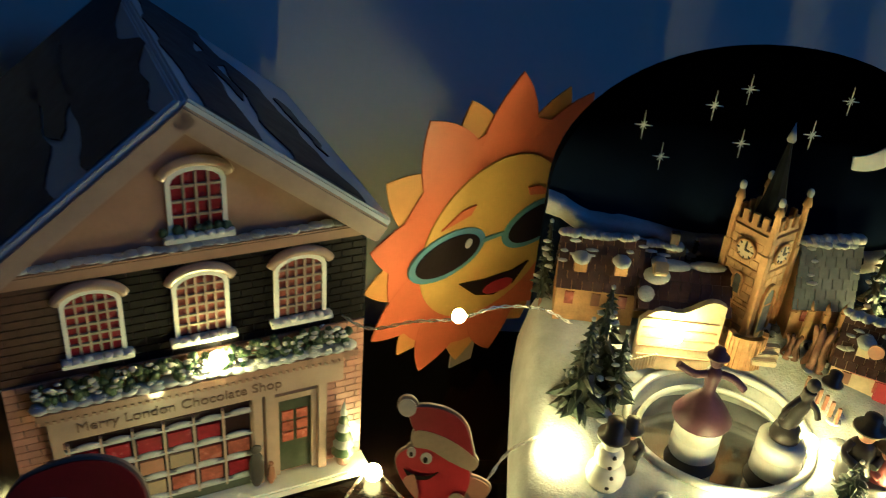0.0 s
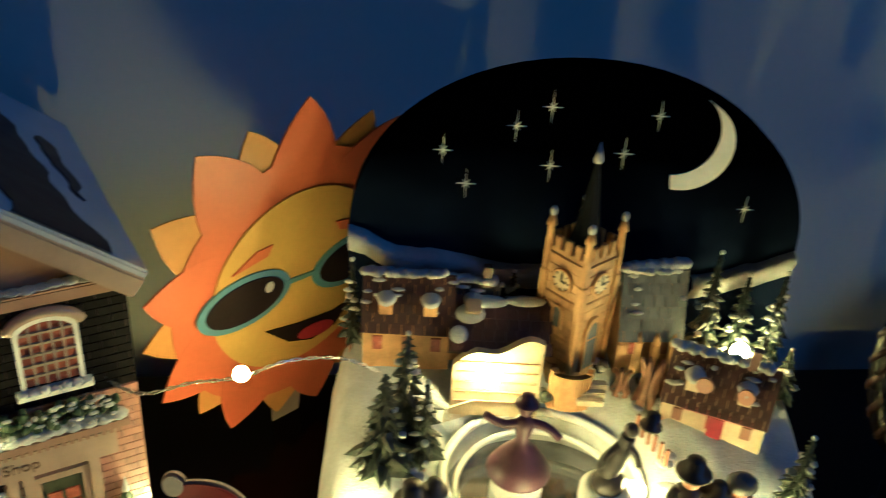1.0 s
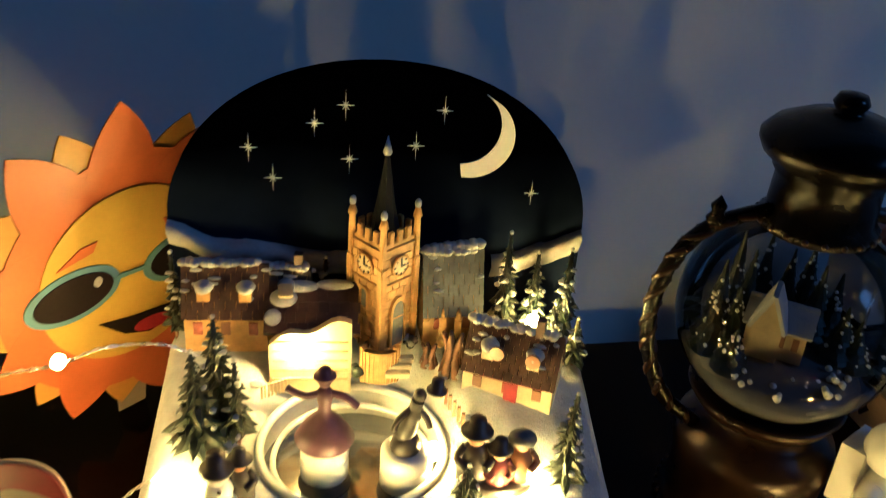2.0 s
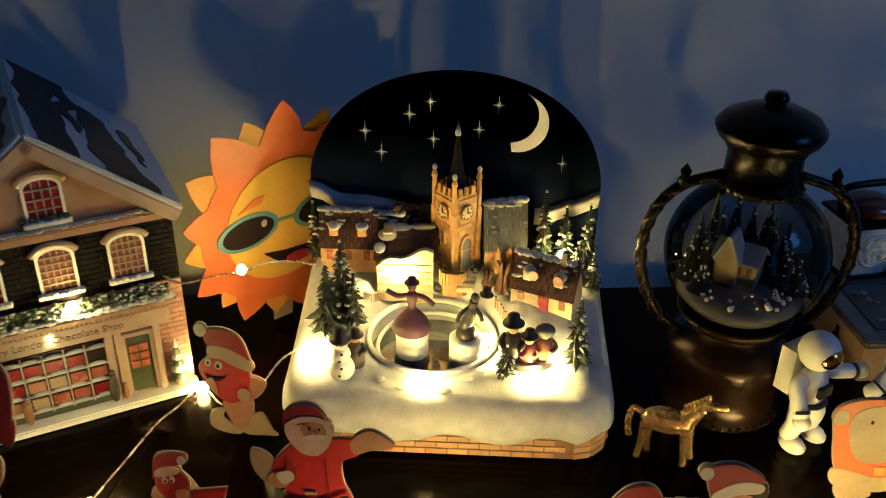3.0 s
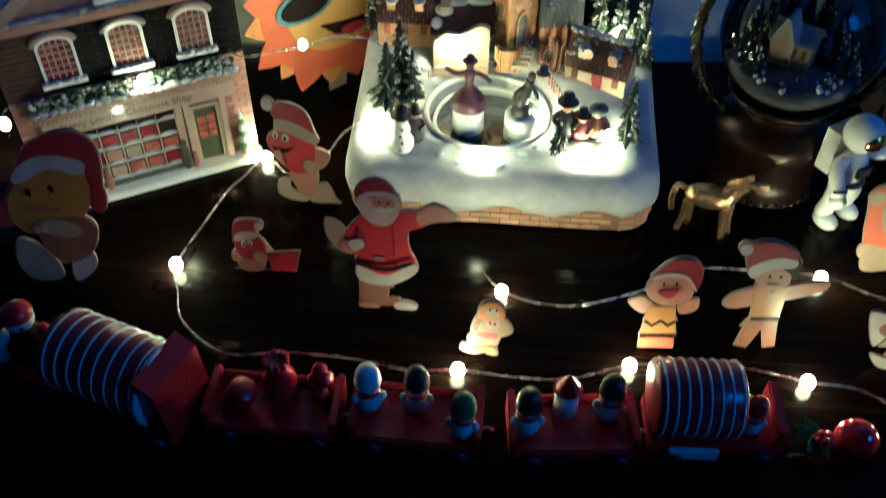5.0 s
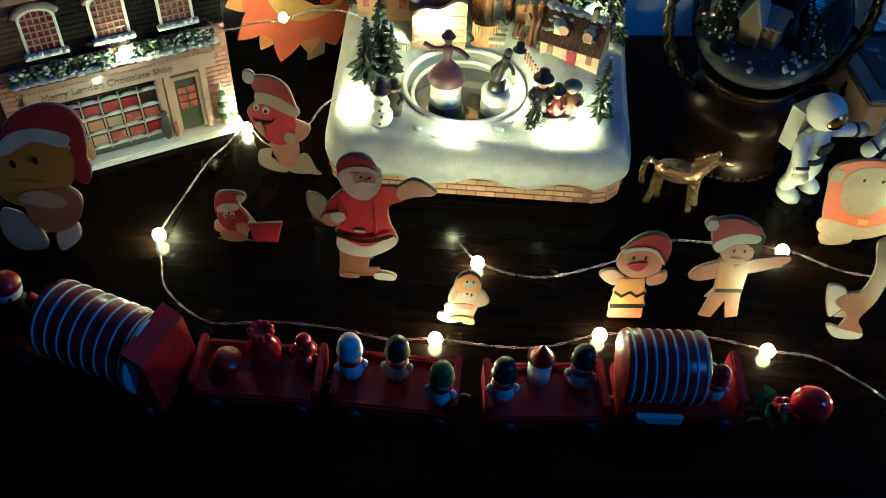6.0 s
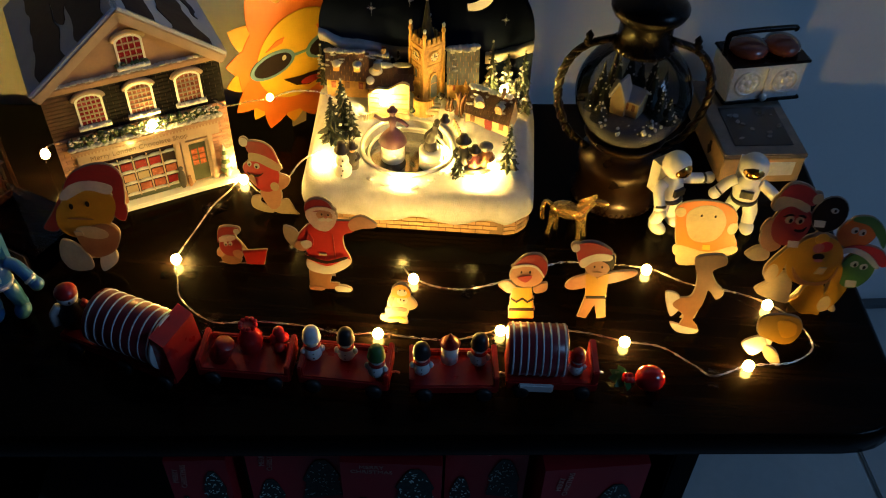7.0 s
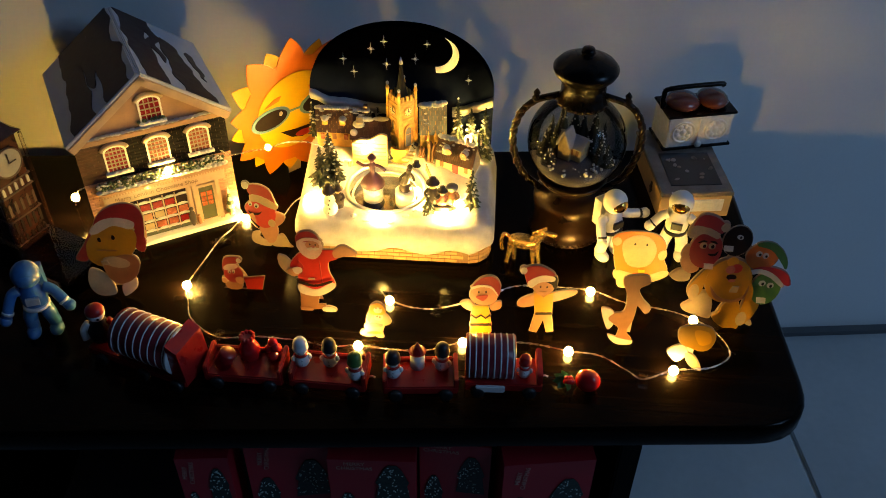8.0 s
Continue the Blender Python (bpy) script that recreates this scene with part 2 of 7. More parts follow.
    "glass": clear_mat("window_glass", (0.95, 0.97, 1.0), 1.45),
}

# ---- mesh helpers ----
I4 = Matrix.Identity(4)


def add_box(bm, c, s, m=I4, mi=0):
    r = bmesh.ops.create_cube(bm, size=1, matrix=m @ Matrix.Translation(c) @ Matrix.Diagonal((*s, 1)))
    for f in {f for v in r["verts"] for f in v.link_faces}:
        f.material_index = mi


def add_ball(bm, c, r, m=I4, mi=0, seg=14):
    r = (r, r, r) if not isinstance(r, tuple) else r
    k = bmesh.ops.create_uvsphere(bm, u_segments=seg, v_segments=max(6, seg // 2 + 1), radius=1, matrix=m @ Matrix.Translation(c) @ Matrix.Diagonal((*r, 1)))
    for f in {f for v in k["verts"] for f in v.link_faces}:
        f.material_index, f.smooth = mi, True


def add_lathe(bm, prof, seg=24, m=I4, mi=0, smooth=True):
    rings = []
    for r, z in prof:
        if r < 1e-6:
            rings.append([bm.verts.new(m @ Vector((0, 0, z)))] * seg)
        else:
            rings.append([bm.verts.new(m @ Vector((r * math.cos(2 * math.pi * k / seg), r * math.sin(2 * math.pi * k / seg), z))) for k in range(seg)])
    for a, b in zip(rings, rings[1:]):
        for k in range(seg):
            q = []
            for v in (a[k], a[(k + 1) % seg], b[(k + 1) % seg], b[k]):
                if v not in q:
                    q.append(v)
            if len(q) > 2:
                f = bm.faces.new(q)
                f.material_index, f.smooth = mi, smooth
    for ring, flip in ((rings[0], True), (rings[-1], False)):
        if len(set(ring)) > 2:
            f = bm.faces.new(ring[::-1] if flip else ring)
            f.material_index = mi


def add_prism(bm, pts, depth, m=I4, mi=0):
    """A flat outline in the x-z plane, from y = 0 to y = depth."""
    n = len(pts)
    a = [bm.verts.new(m @ Vector((x, 0, z))) for x, z in pts]
    b = [bm.verts.new(m @ Vector((x, depth, z))) for x, z in pts]
    fs = [bm.faces.new(a), bm.faces.new(b[::-1])]
    for k in range(n):
        fs.append(bm.faces.new((a[(k + 1) % n], a[k], b[k], b[(k + 1) % n])))
    for f in fs:
        f.material_index = mi


def add_tube(bm, pts, r, seg=6, m=I4, mi=0, closed=False):
    pts = [Vector(p) for p in pts]
    n = len(pts)
    rings = []
    for i, p in enumerate(pts):
        d = pts[(i + 1) % n] - pts[i - 1] if closed else pts[min(i + 1, n - 1)] - pts[max(i - 1, 0)]
        d.normalize()
        u = d.cross(Vector((0.13, 0.2, 1))).normalized()
        w = d.cross(u)
        rr = r[i] if isinstance(r, (list, tuple)) else r
        rings.append([bm.verts.new(m @ (p + rr * (math.cos(2 * math.pi * k / seg) * u + math.sin(2 * math.pi * k / seg) * w))) for k in range(seg)])
    pairs = list(zip(rings, rings[1:])) + ([(rings[-1], rings[0])] if closed else [])
    for a, b in pairs:
        for k in range(seg):
            f = bm.faces.new((a[k], a[(k + 1) % seg], b[(k + 1) % seg], b[k]))
            f.material_index, f.smooth = mi, True
    if not closed:
        for ring in (rings[0][::-1], rings[-1]):
            bm.faces.new(ring).material_index = mi


def glide(pts, steps=8):
    """A smooth line through the points."""
    p = [Vector(q) for q in pts]
    p = [2 * p[0] - p[1]] + p + [2 * p[-1] - p[-2]]
    out = []
    for i in range(1, len(p) - 2):
        for k in range(steps):
            t = k / steps
            out.append(0.5 * (2 * p[i] + (p[i + 1] - p[i - 1]) * t + (2 * p[i - 1] - 5 * p[i] + 4 * p[i + 1] - p[i + 2]) * t * t + (3 * p[i] - p[i - 1] - 3 * p[i + 1] + p[i + 2]) * t ** 3))
    return out + [p[-2]]


def oval(cx, cz, rx, rz, rot=0, n=24):
    c, s = math.cos(radians(rot)), math.sin(radians(rot))
    out = []
    for k in range(n):
        a, b = rx * math.cos(2 * math.pi * k / n), rz * math.sin(2 * math.pi * k / n)
        out.append((cx + a * c - b * s, cz + a * s + b * c))
    return out


def arch(x0, x1, z0, z1, rise, n=8):
    """An opening's outline: a box with a bowed top."""
    xm, h = (x0 + x1) / 2, (x1 - x0) / 2
    return [(x0, z0), (x1, z0)] + [(xm + h * math.cos(math.pi * k / n), z1 - rise + rise * math.sin(math.pi * k / n)) for k in range(n + 1)]


def mesh_of(name, bm, mats, bevel=0.0):
    if bevel:
        bmesh.ops.bevel(bm, geom=[e for e in bm.edges if len(e.link_faces) == 2 and e.calc_face_angle(0) > 0.6], offset=bevel, segments=2, affect="EDGES", clamp_overlap=True)
    bmesh.ops.recalc_face_normals(bm, faces=bm.faces)
    me = bpy.data.meshes.new(name)
    bm.to_mesh(me)
    bm.free()
    for k in mats if isinstance(mats, (list, tuple)) else [mats]:
        me.materials.append(M[k])
    return me


def part(name, bm, mats, parent, label="", bevel=0.0):
    ob = new(name, mesh_of(name, bm, mats, bevel))
    ob.parent = parent
    if label:
        ob["label"] = label
    return ob


def thing(name, m, label, category, group="", kind=""):
    ob = new(name)
    ob.empty_display_size = 0.01
    ob.matrix_world = m
    return tagged(ob, label, category, group, kind)


def solid(name, bm, mats, label, category, m=I4, bevel=0.0, group="", kind=""):
    ob = new(name, mesh_of(name, bm, mats, bevel))
    ob.matrix_world = m
    return tagged(ob, label, category, group, kind)


def fresh():
    return bmesh.new()


def lettering(text, size, mats, parent, m, label=""):
    cu = bpy.data.curves.new("lettering", "FONT")
    cu.body, cu.size, cu.align_x, cu.align_y, cu.extrude = text, size, "CENTER", "CENTER", 0.0002
    tmp = new("lettering", cu)
    me = bpy.data.meshes.new_from_object(tmp)
    bpy.data.objects.remove(tmp)
    me.materials.clear()
    me.materials.append(M[mats])
    ob = new("lettering", me)
    ob.parent, ob.matrix_local = parent, m
    if label:
        ob["label"] = label
    return ob


# ---- the room ----
def room_part(name, boxes, material, label, category, bevel=0.0):
    bm = fresh()
    for c, s in boxes:
        add_box(bm, c, s)
    return solid(name, bm, material, label, category, ROOM, bevel, kind="structure")


room_part("wall_north", [((0, 0.06, 1.45), (4.2, 0.12, 2.9))], "plaster", "pale grey painted plaster wall behind the table", "wall")
# unseen walls and ceiling get a made-up dark colour that soaks up bounce
room_part("wall_west", [((-2.06, -1.65, 1.45), (0.12, 3.3, 2.9))], "dimpaint", "unseen plaster wall, coloured dark to cut bounced light", "wall")
room_part("wall_south", [((0, -3.36, 1.45), (4.2, 0.12, 2.9))], "dimpaint", "unseen plaster wall, coloured dark to cut bounced light", "wall")
room_part("wall_east", [((2.06, -0.575, 1.45), (0.12, 1.15, 2.9)), ((2.06, -2.625, 1.45), (0.12, 1.35, 2.9)), ((2.06, -1.55, 0.775), (0.12, 0.8, 1.55)), ((2.06, -1.55, 2.625), (0.12, 0.8, 0.55))], "plaster", "pale painted plaster wall with a window opening", "wall")
room_part("ceiling", [((0, -1.65, 2.96), (4.3, 3.6, 0.12))], "dimpaint", "unseen plaster ceiling, coloured dark to cut bounced light", "ceiling")
room_part("baseboard", [((0, -0.008, 0.004), (4.0, 0.012, 0.008))], "skirt", "thin dark joint strip where wall meets floor", "baseboard")
win = thing("window_1", ROOM @ pose(2.06, -1.55, 1.95, 0, 0, 90), "white framed window onto dusk sky", "window", kind="structure")
bm = fresh()
for c, s_ in (((-0.38, 0, 0), (0.04, 0.08, 0.8)), ((0.38, 0, 0), (0.04, 0.08, 0.8)), ((0, 0, 0.38), (0.72, 0.08, 0.04)), ((0, 0, -0.38), (0.72, 0.08, 0.04))):
    add_box(bm, c, s_)
part("window_frame", bm, "white", win)
bm = fresh()
add_box(bm, (0, -0.02, 0), (0.72, 0.006, 0.72))
part("pane", bm, "glass", win).visible_shadow = False

fl = thing("floor", ROOM, "grey glazed floor tiles with pale joints", "floor", kind="structure")
bm = fresh()
add_box(bm, (0, -1.65, -0.03), (4.2, 3.5, 0.05))
part("grout_bed", bm, "grout", fl)

# ---- the table ----
def rounded_outline(corners, r, n=7):
    out = []
    k = len(corners)
    for i in range(k):
        p, a, b = Vector(corners[i]), Vector(corners[i - 1]), Vector(corners[(i + 1) % k])
        d0, d1 = (a - p).normalized(), (b - p).normalized()
        for j in range(n + 1):
            t = j / n
            q = (1 - t) ** 2 * (p + r * d0) + 2 * t * (1 - t) * p + t * t * (p + r * d1)
            out.append((q.x, q.y))
    return out


TOP = [(-0.40, 0.075), (0.545, 0.155), (0.528, 0.575), (-0.44, 0.478)]
tab = thing("side_table", pose(0, 0, 0), "low dark-stained wooden table with rounded corners against the wall", "table")


def slab(bm, corners, r, z0, z1, mi=0, inset=0.0):
    o = rounded_outline(corners, r)
    cx, cy = sum(p[0] for p in o) / len(o), sum(p[1] for p in o) / len(o)
    lv = []
    for z, k in ((z0, inset), (z0 + 0.004, 0.0), (z1 - 0.006, 0.0), (z1 - 0.002, 0.003), (z1, 0.007)):
        ring = []
        for x, y in o:
            d = math.hypot(x - cx, y - cy)
            ring.append(bm.verts.new((x - (x - cx) / d * k, y - (y - cy) / d * k, z)))
        lv.append(ring)
    for a, b in zip(lv, lv[1:]):
        for i in range(len(a)):
            f = bm.faces.new((a[i], a[(i + 1) % len(a)], b[(i + 1) % len(a)], b[i]))
            f.smooth, f.material_index = True, mi
    bm.faces.new(lv[-1]).material_index = mi
    bm.faces.new(lv[0][::-1]).material_index = mi


bm = fresh()
slab(bm, TOP, 0.055, T - 0.026, T, inset=0.006)
part("tabletop", bm, "table", tab, "dark glossy wooden top with a rounded edge")
for (x0, y0), (x1, y1) in (((-0.36, 0.125), (0.5, 0.2)), ((-0.38, 0.45), (0.49, 0.53)), ((-0.37, 0.13), (-0.395, 0.445)), ((0.505, 0.205), (0.493, 0.525))):
    bm = fresh()
    d = math.degrees(math.atan2(y1 - y0, x1 - x0))
    add_box(bm, (0, 0, 0), (math.hypot(x1 - x0, y1 - y0), 0.018, 0.05), pose((x0 + x1) / 2, (y0 + y1) / 2, T - 0.0515, 0, 0, d))
    part("apron", bm, "table", tab, bevel=0.002)
for x in (-0.262, 0.405):
    bm = fresh()
    add_box(bm, (0, 0.16, (T - 0.026) / 2), (0.022, 0.31, T - 0.027), pose(x, 0.165 + x * 0.085, 0, 0, 0, 5))
    part("side_panel", bm, "table", tab, bevel=0.002)
bm = fresh()
add_box(bm, (0, 0, (T - 0.026) / 2), (0.64, 0.014, T - 0.03), pose(0.058, 0.462, 0, 0, 0, 5))
part("back_panel", bm, "table", tab)


# ---- the tin house ----
HOUSE_YAW = 30.0
hx, hz, hp, hd = 0.074, 0.1366, 0.1935, 0.132
house = thing("tin_house", pose(-0.0176, 0.4055, T, 0, 0, HOUSE_YAW) @ pose(-hx, 0, 0), "printed shop-front house tin with a snowy maroon roof", "house tin")
bm = fresh()
add_box(bm, (0, hd / 2, hz / 2 + 0.001), (2 * hx - 0.004, hd - 0.004, hz - 0.004))
add_prism(bm, [(-hx + 0.002, hz - 0.002), (hx - 0.002, hz - 0.002), (0, hp - 0.006)], hd - 0.004, pose(0, 0.002, 0))
part("body", bm, "redbrick", house, "red-brown printed brick walls")


def brick_face(name, x0, x1, z0, z1, mats, parent, bw=0.0095, bh=0.0036, y=-0.0004):
    bm = fresh()
    row, z = 0, z0
    while z < z1 - 0.001:
        x = x0 - (bw / 2 if row % 2 else 0)
        while x < x1 - 0.0008:
            a, b = max(x, x0), min(x + bw, x1)
            if b - a > 0.001:
                add_box(bm, ((a + b) / 2, y, (z + min(z + bh, z1)) / 2), (b - a - 0.0004, 0.0012, min(bh, z1 - z) - 0.0004))
            x += bw
        z += bh
        row += 1
    ob = part(name, bm, mats, parent)
    ob["kind"] = "stuff"
    return ob


brick_face("brickwork", -hx + 0.001, hx - 0.001, 0.004, 0.083, "pinkbrick", house)
brick_face("brickwork", -hx + 0.001, -0.038, 0.084, 0.127, "redbrick", house)
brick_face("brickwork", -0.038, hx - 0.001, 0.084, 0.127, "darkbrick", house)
bm = fresh()
add_prism(bm, [(-hx + 0.004, 0.133), (hx - 0.004, 0.133), (0, hp - 0.006)], -0.0016)
part("gable", bm, "gable", house, "buff stone gable")
bm = fresh()
add_box(bm, (0, -0.002, 0.1305), (2 * hx - 0.004, 0.006, 0.0055))
add_box(bm, (0, -0.003, 0.1342), (2 * hx - 0.016, 0.007, 0.002))
part("cornice", bm, "gable", house, "buff stone cornice", bevel=0.0008)
bm = fresh()
for k in range(30):
    add_ball(bm, (-hx + 0.006 + 0.0047 * k, -0.004, 0.1353 + 0.0004 * math.sin(k * 1.3)), (0.0034, 0.003, 0.0006 + 0.0004 * (k % 3)), seg=8)
part("cornice_snow", bm, "snow", house, "thin snow on the cornice")["kind"] = "stuff"
# dentils along the sloping edges of the gable
bm = fresh()
for s in (-1, 1):
    for k in range(15):
        t = (k + 1.2) / 17
        add_box(bm, (0, 0, 0), (0.0026, 0.0028, 0.0026), pose(s * (hx - 0.012) * (1 - t), -0.002, 0.136 + (hp - 0.146) * t, 0, s * 40, 0))
part("dentil_course", bm, "white", house)["kind"] = "stuff"


def tin_window(x, z0, z1, w, panes_mat, rows, cols, hood=True):
    bm = fresh()
    add_prism(bm, arch(x - w / 2, x + w / 2, z0, z1, 0.005), -0.0018)
    wn_ = part("window", bm, panes_mat, house)
    bm = fresh()
    for k in range(1, cols):
        add_box(bm, (x - w / 2 + w * k / cols, -0.0022, (z0 + z1) / 2), (0.0009, 0.0014, z1 - z0 - 0.001))
    for k in range(1, rows):
        add_box(bm, (x, -0.0022, z0 + (z1 - z0) * k / rows), (w, 0.0014, 0.0009))
    part("window_lattice", bm, "trimstone", wn_)["kind"] = "stuff"
    bm = fresh()
    o, i = arch(x - w / 2 - 0.0018, x + w / 2 + 0.0018, z0 - 0.001, z1 + 0.0018, 0.006), arch(x - w / 2, x + w / 2, z0, z1, 0.005)
    for k in range(len(o)):
        if k == 0:
            continue
        k2 = (k + 1) % len(o)
        q = [o[k], o[k2], i[k2], i[k]]
        add_prism(bm, q, -0.003)
    part("window_frame", bm, "white", wn_)
    if hood:
        bm = fresh()
        add_tube(bm, [(x + (w / 2 + 0.0035) * math.cos(math.pi * (0.06 + 0.88 * k / 12)), -0.003, z1 - 0.0035 + 0.0075 * math.sin(math.pi * (0.06 + 0.88 * k / 12))) for k in range(13)], 0.0021, 6)
        part("hood", bm, "trimstone", wn_, "pale arched stone hood")
        bm = fresh()
        add_box(bm, (x, -0.003, z0 - 0.0024), (w + 0.008, 0.006, 0.0022))
        for k in range(7):
            add_ball(bm, (x + (w + 0.004) * (k / 6 - 0.5), -0.0042, z0 - 0.0012 - 0.0003 * (k % 2)), (0.0024, 0.0024, 0.0008 + 0.0004 * (k % 3)), seg=8)
        part("sill", bm, "white", wn_, "snow-covered sill", bevel=0.0008)


for x in (-0.0375, 0.003, 0.0435):
    tin_window(x, 0.0935, 0.1205, 0.0185, "redpane" if x < 0 else "warmpane", 6, 5)
tin_window(0.004, 0.141, 0.1655, 0.0185, "redpane", 4, 4)
bm = fresh()
for k in range(26):
    add_ball(bm, (0.004 + random.uniform(-0.016, 0.016), -0.003, 0.1405 + random.uniform(-0.0018, 0.0018)), random.uniform(0.001, 0.002), seg=6)
part("attic_garland", bm, "holly", house, "green holly garland")
# the long garland and snow ledge over the shop
for k in range(3):
    bm = fresh()
    for j in range(70):
        add_ball(bm, (-0.062 + 0.042 * k + random.uniform(0, 0.041), -0.0045 - random.uniform(0, 0.004), 0.0805 + random.uniform(-0.0035, 0.0055)), random.uniform(0.0011, 0.0024), seg=6)
    part("window_box_garland", bm, "holly", house, "dark green holly in a window box")["kind"] = "stuff"
bm = fresh()
for j in range(120):
    x = random.uniform(-0.062, 0.064)
    add_ball(bm, (x, -0.0075 - random.uniform(0, 0.0025), 0.079 + random.uniform(-0.003, 0.008)), (random.uniform(0.0008, 0.0022), 0.0008, random.uniform(0.0006, 0.0012)), seg=6)
for k in range(24):
    add_ball(bm, (-0.061 + 0.0054 * k, -0.007, 0.0755 + random.uniform(-0.0006, 0.0006)), (0.0042, 0.004, 0.0017), seg=8)
part("garland_snow", bm, "snow", house, "snow lying on the garland and ledge")
bm = fresh()
add_box(bm, (0.002, -0.005, 0.0725), (0.13, 0.01, 0.003))
for k in range(44):
    add_box(bm, (-0.061 + 0.00288 * k, -0.0045, 0.0695), (0.0016, 0.008, 0.003))
part("shop_cornice", bm, "gable", house, "brown carved cornice")
bm = fresh()
add_box(bm, (0.001, -0.0035, 0.0615), (0.122, 0.005, 0.0125))
sign = part("shop_sign", bm, "trimstone", house, "cream sign board with brown lettering", bevel=0.0006)
lettering("Merry London Chocolate Shop", 0.0066, "lettering", sign, pose(-0.008, -0.0064, 0.0615, 90))
for x in (-0.0575, 0.023, 0.0285, 0.0525):
    bm = fresh()
    add_box(bm, (x, -0.003, 0.03), (0.0045, 0.0045, 0.052))
    part("pilaster", bm, "trimstone", house, "cream stone pilaster", bevel=0.0005)
bm = fresh()
add_box(bm, (-0.017, -0.0012, 0.03), (0.075, 0.0016, 0.044))
shop = part("shop_window", bm, "rooftile", house, "red and cream shop window display")
for r in range(3):
    for c in range(6):
        if r == 2 and c == 5:
            continue
        bm = fresh()
        add_box(bm, (-0.0475 + 0.0124 * c, -0.0024, 0.0165 + 0.0124 * r), (0.0096, 0.0012, 0.0074))
        part("pane", bm, ("redpane", "creamprint", "warmpane", "skin", "warmpane")[(2 * r + 3 * c) % 5] if r < 2 else "redpane", shop)
bm = fresh()
for r in range(4):
    add_box(bm, (-0.017, -0.0028, 0.0105 + 0.0124 * r), (0.076, 0.002, 0.0012))
    for c in range(6):
        add_ball(bm, (-0.0475 + 0.0124 * c + random.uniform(-0.002, 0.002), -0.0034, 0.0118 + 0.0124 * r), (0.0052, 0.0012, 0.0013), seg=8)
part("window_lattice", bm, "snow", shop, "white glazing lattice with snow")
bm = fresh()
for c in range(7):
    add_box(bm, (-0.0537 + 0.0124 * c, -0.0028, 0.03), (0.0011, 0.002, 0.043))
part("mullions", bm, "trimstone", shop)
bm = fresh()
add_box(bm, (-0.016, -0.0025, 0.0078), (0.07, 0.0018, 0.0062))
part("stall_riser", bm, "doorgreen", house, "dark green panel under the shop window")
bm = fresh()
add_box(bm, (0.0402, -0.0015, 0.0275), (0.0165, 0.0024, 0.041))
door = part("door", bm, "doorgreen", house, "dark green shop door")
for r in range(3):
    for c in range(2):
        bm = fresh()
        add_box(bm, (0.0368 + 0.0066 * c, -0.003, 0.0275 + 0.0062 * r), (0.0052, 0.001, 0.005))
        part("door_pane", bm, "warmpane", door)
bm = fresh()
for x, sx in ((0.0312, 0.003), (0.0492, 0.003)):
    add_box(bm, (x, -0.0025, 0.029), (sx, 0.003, 0.046))
add_box(bm, (0.0402, -0.0025, 0.0508), (0.021, 0.003, 0.003))
part("door_frame", bm, "trimstone", door)
bm = fresh()
add_box(bm, (0, -0.006, 0.0025), (2 * hx, 0.014, 0.005))
part("snowy_step", bm, "white", house, "snowy pavement strip", bevel=0.001)
bm = fresh()
for k in range(6):
    add_lathe(bm, [(0.0001, 0.013 + 0.0045 * k + 0.007), (0.0058 - 0.0008 * k, 0.013 + 0.0045 * k), (0.0001, 0.0132 + 0.0045 * k)], 10, pose(0.0625, -0.006, 0), mi=k % 2)
add_lathe(bm, [(0.003, 0.006), (0.004, 0.0135)], 10, pose(0.0625, -0.006, 0), mi=2)
part("potted_tree", bm, ["holly", "snow", "gable"], house, "small snowy tree in a pot")
for x, h, k in ((0.021, 0.026, "dark"), (0.0275, 0.014, "brownprint"), (-0.031, 0.02, "brownprint")):
    bm = fresh()
    add_ball(bm, (x, -0.0075, 0.005 + h * 0.45), (h * 0.14, 0.0012, h * 0.42), pose(0, 0, 0))
    add_ball(bm, (x, -0.0075, 0.005 + h * 0.9), (h * 0.1, 0.0012, h * 0.1))
    part("painted_figure", bm, k, house, "dark painted passer-by shape")
